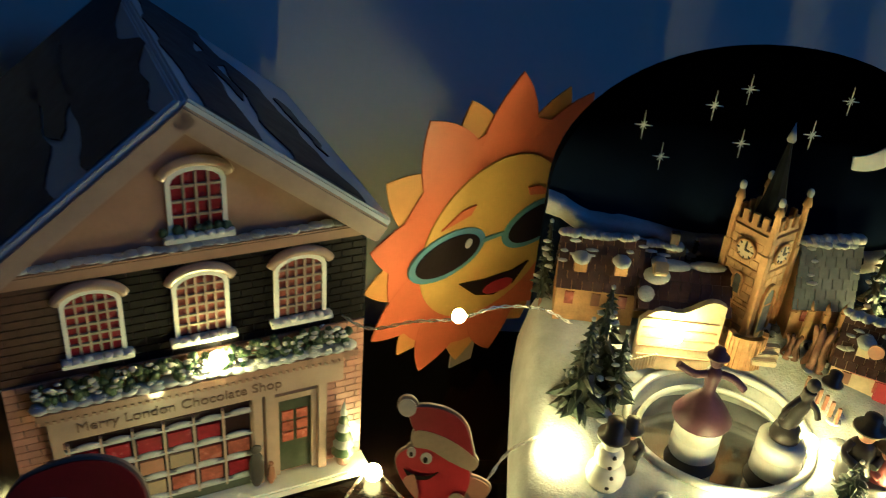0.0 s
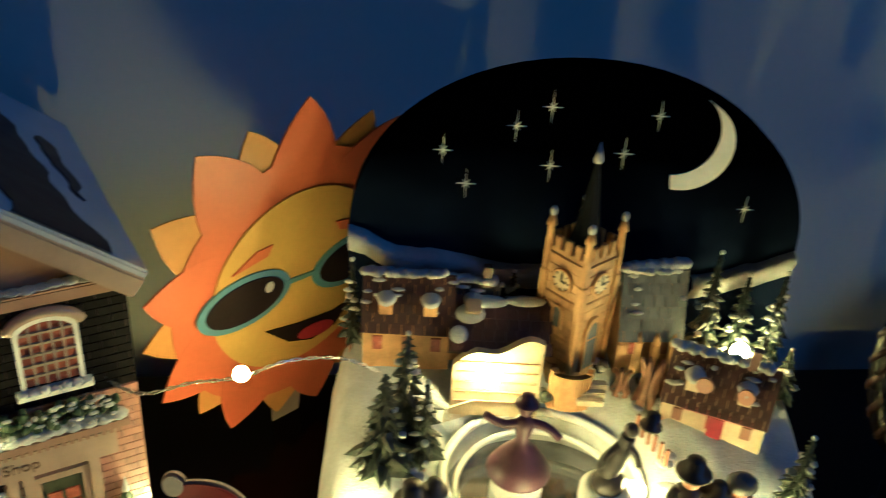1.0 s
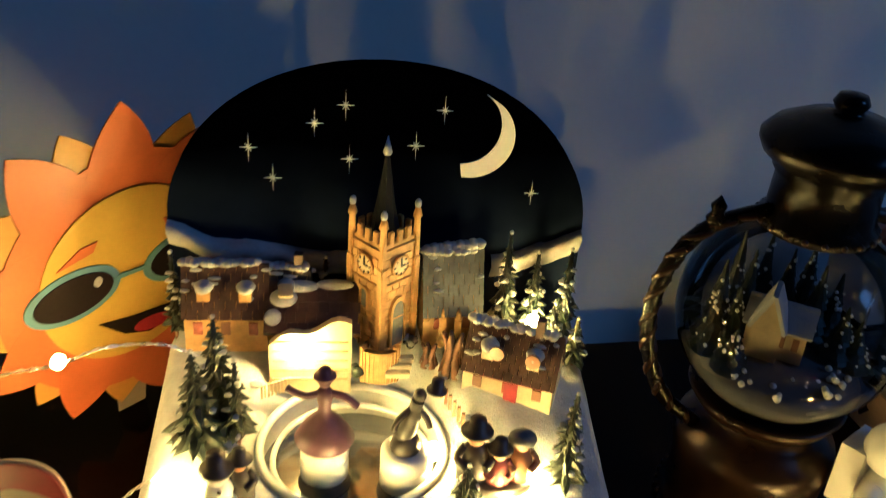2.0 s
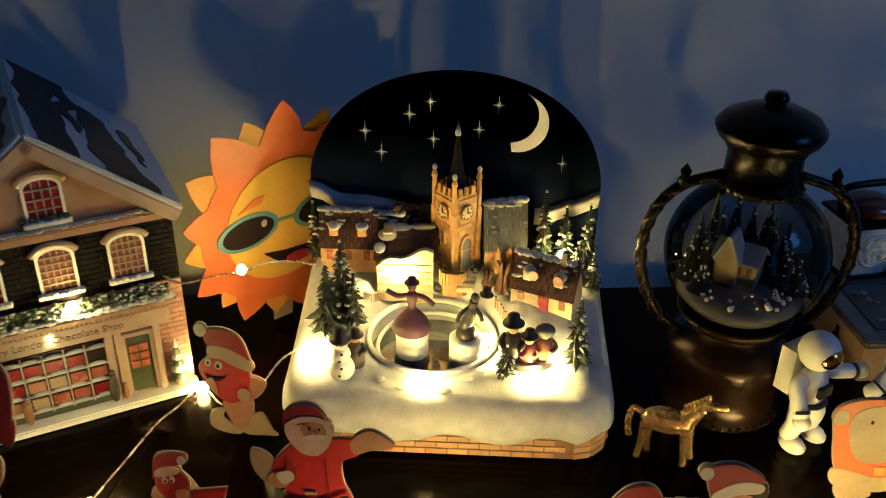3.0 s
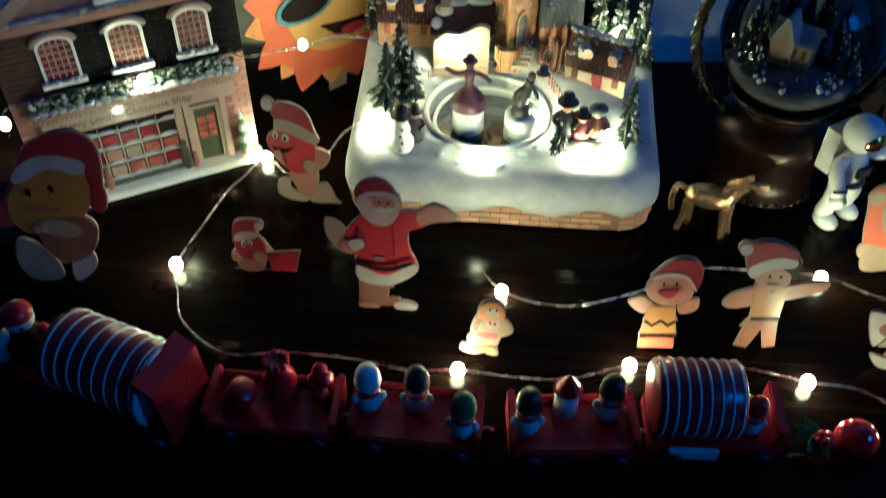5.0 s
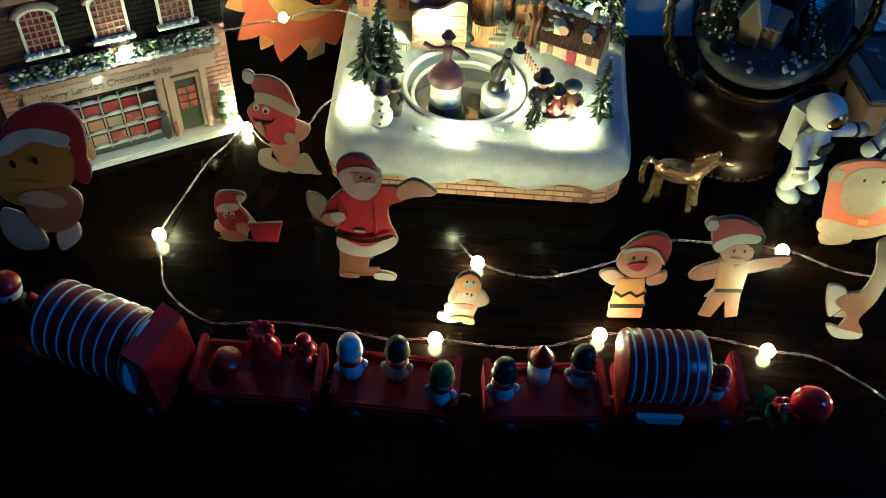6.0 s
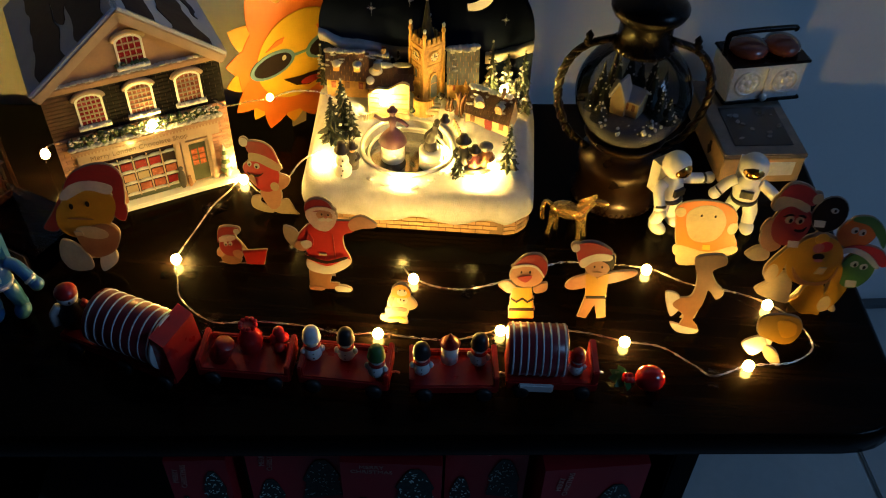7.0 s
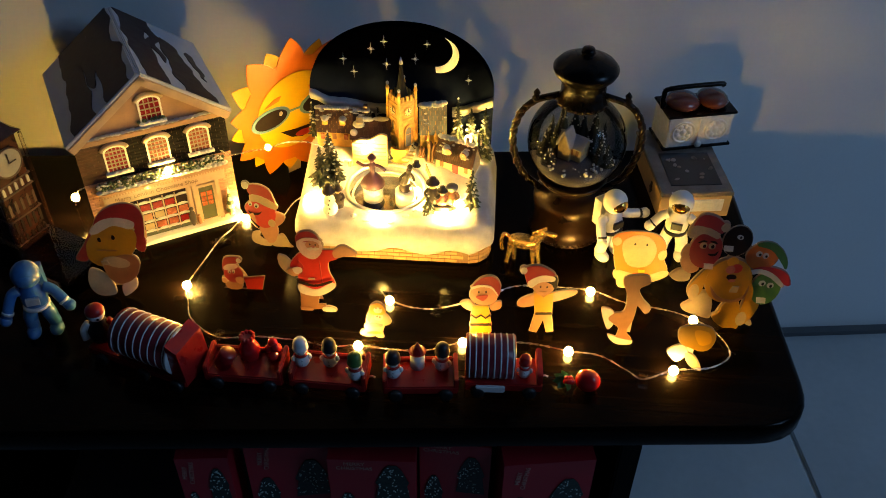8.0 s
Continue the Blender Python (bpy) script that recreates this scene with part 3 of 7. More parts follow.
# roof: two sloping leaves with snow runs
ang = math.degrees(math.atan2(hp - hz, hx))
L = math.hypot(hx, hp - hz) + 0.0055
for s in (-1, 1):
    bm = fresh()
    rm = pose(0, -0.011, hp + 0.001) @ pose(0, 0, 0, 0, s * ang, 0)
    add_box(bm, (s * L / 2, (hd + 0.018) / 2, 0), (L, hd + 0.018, 0.005), rm)
    leaf = part("roof", bm, "roofsnow", house, "white snow-printed roof leaf", bevel=0.001)
    for k, (s0, s1, w0, w1, ya, yb) in enumerate(((0.2, 0.16, 0.024, 0.026, 0.001, hd + 0.017), (0.66, 0.5, 0.036, 0.016, 0.001, hd * 0.9), (0.4, 0.34, 0.006, 0.017, hd * 0.4, hd + 0.017), (0.84, 0.8, 0.004, 0.009, hd * 0.35, hd * 0.8)) if s > 0 else ((0.24, 0.2, 0.03, 0.036, 0.001, hd + 0.017), (0.7, 0.62, 0.03, 0.022, 0.001, hd + 0.017), (0.47, 0.44, 0.012, 0.022, hd * 0.3, hd + 0.017))):
        bm = fresh()
        n = 22
        left, right = [], []
        for j in range(n + 1):
            t = j / n
            y = ya + (yb - ya) * t
            x = L * (s0 + (s1 - s0) * t) + noise.noise(Vector((t * 4.0, k * 3.1, s * 2.0))) * 0.007
            w = w0 + (w1 - w0) * t
            if yb < hd:
                w *= math.sqrt(max(0.0, 1 - max(0, (t - 0.8) / 0.2) ** 2))
            if ya > 0.01:
                w *= math.sqrt(min(1.0, t / 0.25))
            left.append((s * (x - w / 2 * (1 + 0.5 * noise.noise(Vector((t * 6, k, 7)))) - 0.0002), y))
            right.append((s * (x + w / 2 * (1 + 0.5 * noise.noise(Vector((t * 6, k, 17)))) + 0.0002), y))
        for a in range(n):
            vs = [bm.verts.new(rm @ Vector((p[0], p[1], z))) for z in (0.0022, 0.0032) for p in (left[a], left[a + 1], right[a + 1], right[a])]
            bm.faces.new(vs[4:])
            for i0, i1 in ((0, 1), (2, 3)):
                bm.faces.new((vs[i0], vs[i1], vs[i1 + 4], vs[i0 + 4]))
        bmesh.ops.remove_doubles(bm, verts=bm.verts, dist=1e-5)
        part("bare_roof_patch", bm, "rooftile", leaf, "maroon tiles showing between the snow")
    bm = fresh()
    add_box(bm, (s * L / 2, 0.0, -0.0045), (L, 0.004, 0.0085), rm @ pose(0, 0.001, 0))
    part("bargeboard", bm, "trimstone", leaf, "pale bargeboard", bevel=0.0008)


# ---- the sun cut-out ----
sun = thing("sun_cutout", pose(0.0355, 0.4775, T + 0.0895, 6, 0, 45), "orange and yellow card sun wearing blue-framed sunglasses", "paper cutout")


def ray_leaf(a, r0, r1, half, bend=0.05):
    """A broad petal whose rounded sides run out into a point that leans sideways."""
    left, right = [], []
    for k in range(13):
        t = k / 12
        mid = a - bend * (1 - t) ** 2 + bend * 0.4
        w = half * (1 - t ** 1.6) * (1 - 0.12 * t)
        left.append((mid + w, r0 + (r1 - r0) * t))
        right.append((mid - w, r0 + (r1 - r0) * t))
    return [(r * math.sin(q), r * math.cos(q)) for q, r in left + right[-2::-1]]


R = 0.0475
for a, r1 in ((24, 0.084), (-21, 0.087), (-56, 0.089), (-96, 0.079), (-138, 0.077), (-175, 0.081), (150, 0.08), (117, 0.08), (82, 0.08), (50, 0.082)):
    bm = fresh()
    add_prism(bm, ray_leaf(radians(a), R, r1, 0.33, 0.04), 0.0008, pose(0, 0.001, 0))
    part("amber_ray", bm, "amber", sun, "amber ray")
for a, r1 in ((-2, 0.091), (-36, 0.0945), (-77, 0.08), (-117, 0.081), (-153, 0.083), (168, 0.084), (134, 0.084), (99, 0.084), (65, 0.086), (36, 0.088)):
    bm = fresh()
    add_prism(bm, ray_leaf(radians(a), R, r1, 0.36, -0.05 if a in (-77, -117, -153) else 0.05), 0.0008)
    part("orange_ray", bm, "orange", sun, "orange ray")
bm = fresh()
add_prism(bm, oval(0, 0, 0.066, 0.066, 0, 48), 0.0004, pose(0, 0.0001, 0))
part("orange_ring", bm, "orange", sun, "orange ring behind the face")
bm = fresh()
add_prism(bm, oval(0, 0, R, R, 0, 48), 0.0012, pose(0, -0.0008, 0))
part("face", bm, "sunface", sun, "yellow disc")
for x, z in ((-0.031, 0.0), (0.03, 0.001)):
    bm = fresh()
    add_prism(bm, oval(x, z, 0.0242, 0.0138, 5, 36), 0.0012, pose(0, -0.0016, 0))
    g = part("sunglass_frame", bm, "steelblue", sun, "blue-grey sunglass rim")
    bm = fresh()
    add_prism(bm, oval(x, z, 0.0202, 0.0107, 5, 36), 0.0012, pose(0, -0.0021, 0))
    part("sunglass_lens", bm, "lens", g, "near-black lens")
    bm = fresh()
    add_prism(bm, oval(x + 0.012, z + 0.004, 0.0022, 0.0028, -10, 12), 0.0012, pose(0, -0.0025, 0))
    part("glint_print", bm, "whiteprint", g)
bm = fresh()
add_prism(bm, [(-0.0085, 0.003), (0.0075, 0.0025), (0.0075, 0.0005), (-0.0085, 0.0005)], 0.0012, pose(0, -0.0018, 0))
part("sunglass_bridge", bm, "steelblue", sun)
for q in (-1, 1):
    bm = fresh()
    add_prism(bm, [(0.038 * q, 0.0165), (0.02 * q, 0.0205), (0.0175 * q, 0.0255), (0.026 * q, 0.0245)][::q], 0.0012, pose(0, -0.0016, 0))
    part("eyebrow", bm, "orange", sun)
bm = fresh()
add_prism(bm, [(-0.0195, -0.022), (0.0, -0.0255), (0.02, -0.027), (0.031, -0.0245), (0.022, -0.036), (0.008, -0.039), (-0.006, -0.034)], 0.0012, pose(0.0, -0.0017, 0))
mouth = part("mouth", bm, "lens", sun)
bm = fresh()
add_prism(bm, oval(0.01, -0.0335, 0.011, 0.0042, -4, 18), 0.0012, pose(0.0, -0.0021, 0))
part("tongue", bm, "red", mouth)
bm = fresh()
add_prism(bm, [(-0.012, 0.0), (0.012, 0.0), (0.008, -0.0898), (-0.008, -0.0898)], 0.001, pose(0, 0.0045, 0))
part("stand", bm, "card", sun)


# ---- the lit village ornament ----
VX, VY = 0.155, 0.346
vil = thing("village_ornament", pose(0, 0, T), "illuminated resin Christmas village with a starry night backdrop", "village ornament")


def rr_plan(x0, x1, y0, y1, r, n=6):
    o = []
    for cx, cy, a0 in ((x1 - r, y0 + r, -90), (x1 - r, y1 - r, 0), (x0 + r, y1 - r, 90), (x0 + r, y0 + r, 180)):
        for k in range(n + 1):
            a = radians(a0 + 90 * k / n)
            o.append((cx + r * math.cos(a), cy + r * math.sin(a)))
    return o


def ground_z(x, y):
    """Height of the snowy ground over the table."""
    t = max(0.0, min(1.0, (y - 0.352) / 0.1))
    return 0.044 + 0.034 * t + 0.0018 * noise.noise(Vector((x * 60, y * 60, 1)))


bm = fresh()
bm2 = fresh()
rings = [[bm2.verts.new((x, y, z)) for x, y in rr_plan(0.0565 - e, 0.2545 + e, 0.3405 - e, 0.4725 + e, 0.022)] for z, e in ((0.0, -0.002), (0.002, 0.0), (0.022, 0.0))]
for a, b in zip(rings, rings[1:]):
    for i in range(len(a)):
        bm2.faces.new((a[i], a[(i + 1) % len(a)], b[(i + 1) % len(a)], b[i]))
bm2.faces.new(rings[0][::-1])
bm2.faces.new(rings[-1])
plinth = part("plinth", bm2, "mortar", vil, "tan brick plinth")
# bricks round the front and the sides
bm = fresh()
for row in range(4):
    z = 0.0028 + 0.0049 * row
    x = 0.078 - (0.0065 if row % 2 else 0)
    while x < 0.221:
        add_box(bm, (x + 0.0062, 0.3402, z + 0.0019), (0.0122, 0.0016, 0.0039))
        x += 0.0131
    y = 0.361 - (0.0065 if row % 2 else 0)
    while y < 0.452:
        for xs in (0.0562, 0.2548):
            add_box(bm, (xs, y + 0.0062, z + 0.0019), (0.0016, 0.0122, 0.0039))
        y += 0.0131
    for cx, a0 in ((0.2325, -90), (0.0785, 180)):
        for k in range(3):
            a = radians(a0 + 15 + 30 * k)
            add_box(bm, (0, 0, 0), (0.0016, 0.0105, 0.0039), pose(cx + 0.0222 * math.cos(a), 0.3625 + 0.0222 * math.sin(a), z + 0.0019, 0, 0, math.degrees(a)))
ob = part("brickwork", bm, "tan", plinth, "tan bricks")
ob["kind"] = "stuff"
# the snow body: a drooping skirt over the bricks, then the ground
bm = fresh()
N = 120


def plan_ring(e, n=N):
    base = rr_plan(0.055 - e, 0.256 + e, 0.339 - e, 0.474 + e, 0.024, 12)
    # even steps along the outline
    seg, tot = [], 0
    for i in range(len(base)):
        p, q = Vector(base[i]), Vector(base[(i + 1) % len(base)])
        seg.append((tot, p, q))
        tot += (q - p).length
    out, j = [], 0
    for k in range(n):
        d = tot * k / n
        while j + 1 < len(seg) and seg[j + 1][0] <= d:
            j += 1
        s0, p, q = seg[j]
        out.append(p + (q - p) * ((d - s0) / max(1e-9, (q - p).length)))
    return out


rings = []
for e, zf, drop in ((0.0002, 0.0165, 1), (0.002, 0.017, 1), (0.0026, 0.0215, 0.6), (0.002, 0.03, 0), (-0.002, 0.039, 0), (-0.007, 0.0435, 0)):
    ring = []
    for k, p in enumerate(plan_ring(e)):
        up = ground_z(p.x, p.y) - 0.044
        z = zf + drop * 0.0042 * (math.sin(k * 0.55) * 0.6 + noise.noise(Vector((p.x * 45, p.y * 45, 5)))) + (up * max(0, (zf - 0.02) / 0.0235))
        ring.append(bm.verts.new((p.x, p.y, z)))
    rings.append(ring)
for a, b in zip(rings, rings[1:]):
    for i in range(N):
        bm.faces.new((a[i], a[(i + 1) % N], b[(i + 1) % N], b[i])).smooth = True
# inner rings of ground, shrinking towards the pond
PC, PR = (0.1435, 0.396), (0.0405, 0.038)
last, outer = rings[-1], [v.co.copy() for v in rings[-1]]
for t in (0.25, 0.5, 0.75, 0.93, 1.0):
    ring = []
    for v in outer:
        d = Vector(((v.x - PC[0]) / PR[0], (v.y - PC[1]) / PR[1])).normalized()
        tx, ty = PC[0] + PR[0] * d.x, PC[1] + PR[1] * d.y
        x, y = v.x + (tx - v.x) * t, v.y + (ty - v.y) * t
        z = ground_z(x, y)
        if t >= 0.93:
            z = 0.046 + (0.003 if t < 1 else 0.0) + max(0, y - 0.4) * 0.12
        ring.append(bm.verts.new((x, y, z)))
    for i in range(N):
        bm.faces.new((last[i], last[(i + 1) % N], ring[(i + 1) % N], ring[i])).smooth = True
    last = ring
low = [bm.verts.new((v.co.x * 0.98 + PC[0] * 0.02, v.co.y * 0.98 + PC[1] * 0.02, 0.0375)) for v in last]
for i in range(N):
    bm.faces.new((last[i], last[(i + 1) % N], low[(i + 1) % N], low[i])).smooth = True
part("snowy_ground", bm, "snow", vil, "glittering white snow with a drooping edge")
bm = fresh()
add_prism(bm, oval(PC[0], 0, PR[0], PR[1], 0, 48), 0.002, pose(0, PC[1], 0.0365) @ pose(0, 0, 0, 90))
part("pond", bm, "ice", vil, "dark mirror-like skating pond")
for e, zz in ((1.0, 0.0495), (0.86, 0.0425)):
    bm = fresh()
    add_tube(bm, [(PC[0] + PR[0] * e * math.cos(a), PC[1] + PR[1] * e * math.sin(a), zz + max(0, PR[1] * math.sin(a)) * 0.12) for a in [2 * math.pi * k / 60 for k in range(60)]], 0.002 if e == 1 else 0.0014, 7, closed=True)
    part("pond_rim", bm, "white", vil, "cream rounded pond rim")

# night backdrop
bm = fresh()
px0, px1, ptop = 0.0585, 0.2505, 0.2025
pl = [(px1, 0.03), (px0, 0.03)]
for k in range(33):
    a = math.pi - math.pi * k / 32
    pl.append(((px0 + px1) / 2 + (px1 - px0) / 2 * math.copysign(abs(math.cos(a)) ** 0.97, math.cos(a)), 0.128 + (ptop - 0.128) * math.sin(a) ** 1.0))
add_prism(bm, pl, 0.012, pose(0, 0.46, 0))
plate = part("night_backdrop", bm, "night", vil, "black domed night-sky panel", bevel=0.0015)
for x, z, r in ((0.0959, 0.1678, 0.0052), (0.1062, 0.1535, 0.0052), (0.1246, 0.18, 0.0052), (0.138, 0.1887, 0.0052), (0.14, 0.1636, 0.0052), (0.1693, 0.1708, 0.0052), (0.1812, 0.1877, 0.0048), (0.2239, 0.149, 0.0045)):
    bm = fresh()
    st = []
    for k in range(16):
        rr = (r if k % 4 == 0 else (r * 0.5 if k % 4 == 2 else r * 0.13)) * (1.35 if k in (4, 12) else 1)
        st.append((x + rr * math.cos(math.pi * k / 8) * 0.75, z + rr * math.sin(math.pi * k / 8)))
    add_prism(bm, st, -0.0007, pose(0, 0.46, -0.0033))
    part("star", bm, "star", plate, "small silver star")
bm = fresh()
mc, mr = (0.194, 0.1795), 0.0195
moon = [(mc[0] + mr * math.cos(radians(a)), mc[1] - 0.004 + mr * math.sin(radians(a))) for a in range(-100, 66, 8)]
moon += [(mc[0] - 0.005 + (mr - 0.0015) * math.cos(radians(a)), mc[1] + 0.001 + (mr - 0.0015) * math.sin(radians(a))) for a in range(56, -92, -8)]
add_prism(bm, moon, -0.0009, pose(0, 0.46, -0.003))
part("moon", bm, "star", plate, "silver crescent moon")
# snowy hills in relief under the sky
for ridge, thick in ((((0.0585, 0.1275), (0.066, 0.125), (0.0765, 0.1195), (0.088, 0.118), (0.098, 0.1178), (0.11, 0.1155), (0.1217, 0.1135), (0.132, 0.1125), (0.143, 0.1135)), 0.007), (((0.208, 0.112), (0.216, 0.1135), (0.223, 0.1155), (0.2305, 0.119), (0.2365, 0.1203), (0.243, 0.1235), (0.25, 0.1265)), 0.006)):
    bm = fresh()
    line = glide([(x, 0, z) for x, z in ridge], 4)
    prof = [(0.0115, -0.001), (0.003, -0.006), (0.0, -0.004), (-0.0008, 0.0)]
    rows = [[bm.verts.new((p.x, 0.4605 + dy * thick / 0.006 + 0.0006 * noise.noise(Vector((p.x * 180, dz * 300, 4))), p.z - dz + 0.0007 * noise.noise(Vector((p.x * 220, 3, 1))))) for p in line] for dz, dy in prof]
    for u, v in zip(rows, rows[1:]):
        for i in range(len(line) - 1):
            bm.faces.new((u[i], u[i + 1], v[i + 1], v[i])).smooth = True
    part("snowy_hill", bm, "snow", vil, "white snowy hillside in relief")


def gable_house(name, x, y, z, w, d, h, rh, yaw, wallm, roofm, label, chimney=False, dormers=0, snow=True, door_=False):
    m = pose(x, y, z, 0, 0, yaw)
    bm = fresh()
    add_box(bm, (0, 0, h / 2 - 0.004), (w, d, h + 0.008), m)
    add_prism(bm, [(-d / 2, h), (d / 2, h), (0, h + rh)], w, m @ pose(w / 2, 0, 0, 0, 0, 90))
    hs = part(name, bm, wallm, vil, label)
    a = math.degrees(math.atan2(rh, d / 2))
    Lr = math.hypot(rh, d / 2) + 0.003
    for s in (-1, 1):
        bm = fresh()
        rm = m @ pose(0, 0, h + rh + 0.0006, s * -a)
        rows = 6
        nx = max(5, int(w / 0.0042))
        tw_ = (w + 0.002) / nx
        for r in range(rows):
            for c in range(nx + r % 2):
                x0, x1 = max(-w / 2 - 0.001, -w / 2 - 0.001 + tw_ * (c - 0.5 * (r % 2))), min(w / 2 + 0.001, -w / 2 - 0.001 + tw_ * (c + 1 - 0.5 * (r % 2)))
                add_box(bm, (0, 0, 0), (x1 - x0 - 0.0003, Lr / rows + 0.0006, 0.0011), rm @ pose((x0 + x1) / 2, s * (Lr * (r + 0.5) / rows), 0.0002 * random.random(), s * 9))
        part("roof", bm, roofm, hs)["kind"] = "stuff"
    if snow:
        bm = fresh()
        for k in range(int(w / 0.0025)):
            xx = -w / 2 + 0.0025 * k
            add_ball(bm, (xx, random.uniform(-0.001, 0.001), h + rh + 0.001), (0.0026, random.uniform(0.002, 0.0042), random.uniform(0.0012, 0.0022)), m, seg=8)
        part("ridge_snow", bm, "snow", hs)["kind"] = "stuff"
        for s in (-1, 1):
            bm = fresh()
            for k in range(int(w / 0.004)):
                q = random.uniform(0.1, 0.75)
                add_ball(bm, (random.uniform(-w / 2, w / 2), s * q * d / 2, h + rh * (1 - q) + 0.0012), (random.uniform(0.0015, 0.004), random.uniform(0.001, 0.0028), 0.0009), m, seg=6)
            part("roof_snow", bm, "snow", hs)["kind"] = "stuff"
    if chimney:
        bm = fresh()
        add_box(bm, (w * 0.25, 0, h + rh + 0.003), (0.004, 0.004, 0.01), m)
        part("chimney", bm, "redbrick", hs, bevel=0.0003)
    for k in range(dormers):
        xx = -w / 2 + w * (k + 0.5) / dormers
        bm = fresh()
        add_box(bm, (xx, -d * 0.3, h + rh * 0.45), (0.0055, 0.008, 0.0055), m)
        add_ball(bm, (xx, -d * 0.3, h + rh * 0.45 + 0.003), (0.0044, 0.006, 0.0028), m, mi=1, seg=8)
        part("dormer", bm, [wallm, "snow"], hs)
    nwin = max(2, int(w / 0.011))
    for k in range(nwin):
        bm = fresh()
        xx = -w / 2 + w * (k + 0.5) / nwin
        add_box(bm, (xx, -d / 2, h * 0.52), (0.0042, 0.0014, h * 0.42), m)
        part("window", bm, "brownprint" if (k + door_) % 2 else "warmpane", hs, bevel=0.0002)
    return hs


gable_house("cottage", 0.0855, 0.4445, 0.077, 0.037, 0.017, 0.016, 0.021, 0, "church", "brownroof", "ochre cottage with a brown tiled roof and snowy dormers", False, 2)
gable_house("cottage", 0.113, 0.4475, 0.08, 0.02, 0.014, 0.014, 0.017, -4, "church", "darkroof", "ochre cottage with a dark snowy roof", True, 1)
gable_house("inn", 0.2168, 0.4212, 0.0625, 0.042, 0.02, 0.0145, 0.019, -23, "cream", "brownroof", "cream inn with a dark brown roof and round dormers", True, 2, True, True)
im = pose(0.2168, 0.4212, 0.0625, 0, 0, -23)
bm = fresh()
add_box(bm, (0.002, -0.0104, 0.0055), (0.0062, 0.0014, 0.0115), im)
part("inn_door", bm, "deepred", vil, "red inn door", bevel=0.0003)
bm = fresh()
add_box(bm, (0.002, -0.0106, 0.0125), (0.03, 0.0012, 0.0022), im)
part("inn_sign_board", bm, "rosy", vil, "long reddish board over the inn door")
for x in (-0.006, 0.0105):
    bm = fresh()
    add_prism(bm, oval(x, 0.0255, 0.0034, 0.0036, 0, 14), -0.0014, im @ pose(0, -0.0102, 0))
    part("round_dormer_front", bm, "skin", vil, "round pink dormer front")
# low house: a wavy lit gable wall in front of a dark roof
bm = fresh()
sh = [(0.1055, 0.058), (0.1425, 0.058), (0.1425, 0.0955)]
for k in range(1, 13):
    t = k / 12
    sh.append((0.1425 - 0.037 * t, 0.0955 - 0.0115 * t * t + 0.0022 * math.sin(t * 9.5)))
add_prism(bm, sh, 0.004, pose(0, 0.4245, 0))
low_house = part("low_house", bm, "cream", vil, "cream low house with a curved snowy gable", bevel=0.0008)
for k in range(5):
    bm = fresh()
    add_box(bm, (0.124, 0.4243, 0.066 + 0.005 * k), (0.034, 0.0012, 0.0006))
    part("plank_joint", bm, "tan", low_house)
bm = fresh()
rm = pose(0.1235, 0.4275, 0.0885, 45)
for r in range(5):
    for c in range(9):
        add_box(bm, (-0.0195 + 0.0047 * (c + 0.5) - (0.001 if r % 2 else 0), 0.0048 * (r + 0.5), 0.0004 * (r % 2) + 0.0002 * random.random()), (0.0045, 0.005, 0.0016), rm)
add_box(bm, (0, 0.012, -0.003), (0.041, 0.024, 0.005), rm)
part("roof", bm, "brownroof", low_house, "dark brown tiled roof")["kind"] = "stuff"
for x, y, rx, ry in ((-0.012, 0.016, 0.0065, 0.0045), (-0.005, 0.0215, 0.009, 0.003), (0.011, 0.0225, 0.009, 0.0026), (-0.0165, 0.007, 0.004, 0.004)):
    bm = fresh()
    add_ball(bm, (x, y, 0.0012), (rx, ry, 0.0013), rm, seg=12)
    part("roof_snow", bm, "snow", low_house, "patch of snow on the roof")
bm = fresh()
add_box(bm, (-0.011, 0.0185, 0.0035), (0.0065, 0.006, 0.006), rm)
part("dormer", bm, "cream", low_house, "pale lit dormer", bevel=0.0006)
# church
cx, cy = 0.1562, 0.4455
cm = pose(cx, cy, 0.0745, 0, 0, -49)
bm = fresh()
add_box(bm, (0, 0, 0.024), (0.0205, 0.0205, 0.066), cm)
tower = part("church_tower", bm, "church", vil, "ochre stone church tower", bevel=0.0004)
for a in (-1, 1):
    for b in (-1, 1):
        bm = fresh()
        add_box(bm, (a * 0.0102, b * 0.0102, 0.019), (0.0036, 0.0036, 0.054), cm)
        add_box(bm, (a * 0.0102, b * 0.0102, 0.053), (0.0028, 0.0028, 0.014), cm)
        part("corner_buttress", bm, "church", tower, bevel=0.0004)
        bm = fresh()
        add_lathe(bm, [(0.0016, 0.058), (0.0014, 0.0655), (0.0022, 0.066), (0.0018, 0.068), (0.0, 0.074)], 8, cm @ pose(a * 0.0102, b * 0.0102, 0))
        part("pinnacle", bm, "church", tower)
        bm = fresh()
        add_ball(bm, (a * 0.0102, b * 0.0102, 0.072), (0.0016, 0.0016, 0.0024), cm, seg=8)
        part("pinnacle_snow", bm, "snow", tower)
for z in (0.017, 0.036, 0.054):
    bm = fresh()
    add_box(bm, (0, 0, z), (0.0222, 0.0222, 0.0013), cm)
    part("string_course", bm, "church", tower, bevel=0.0003)
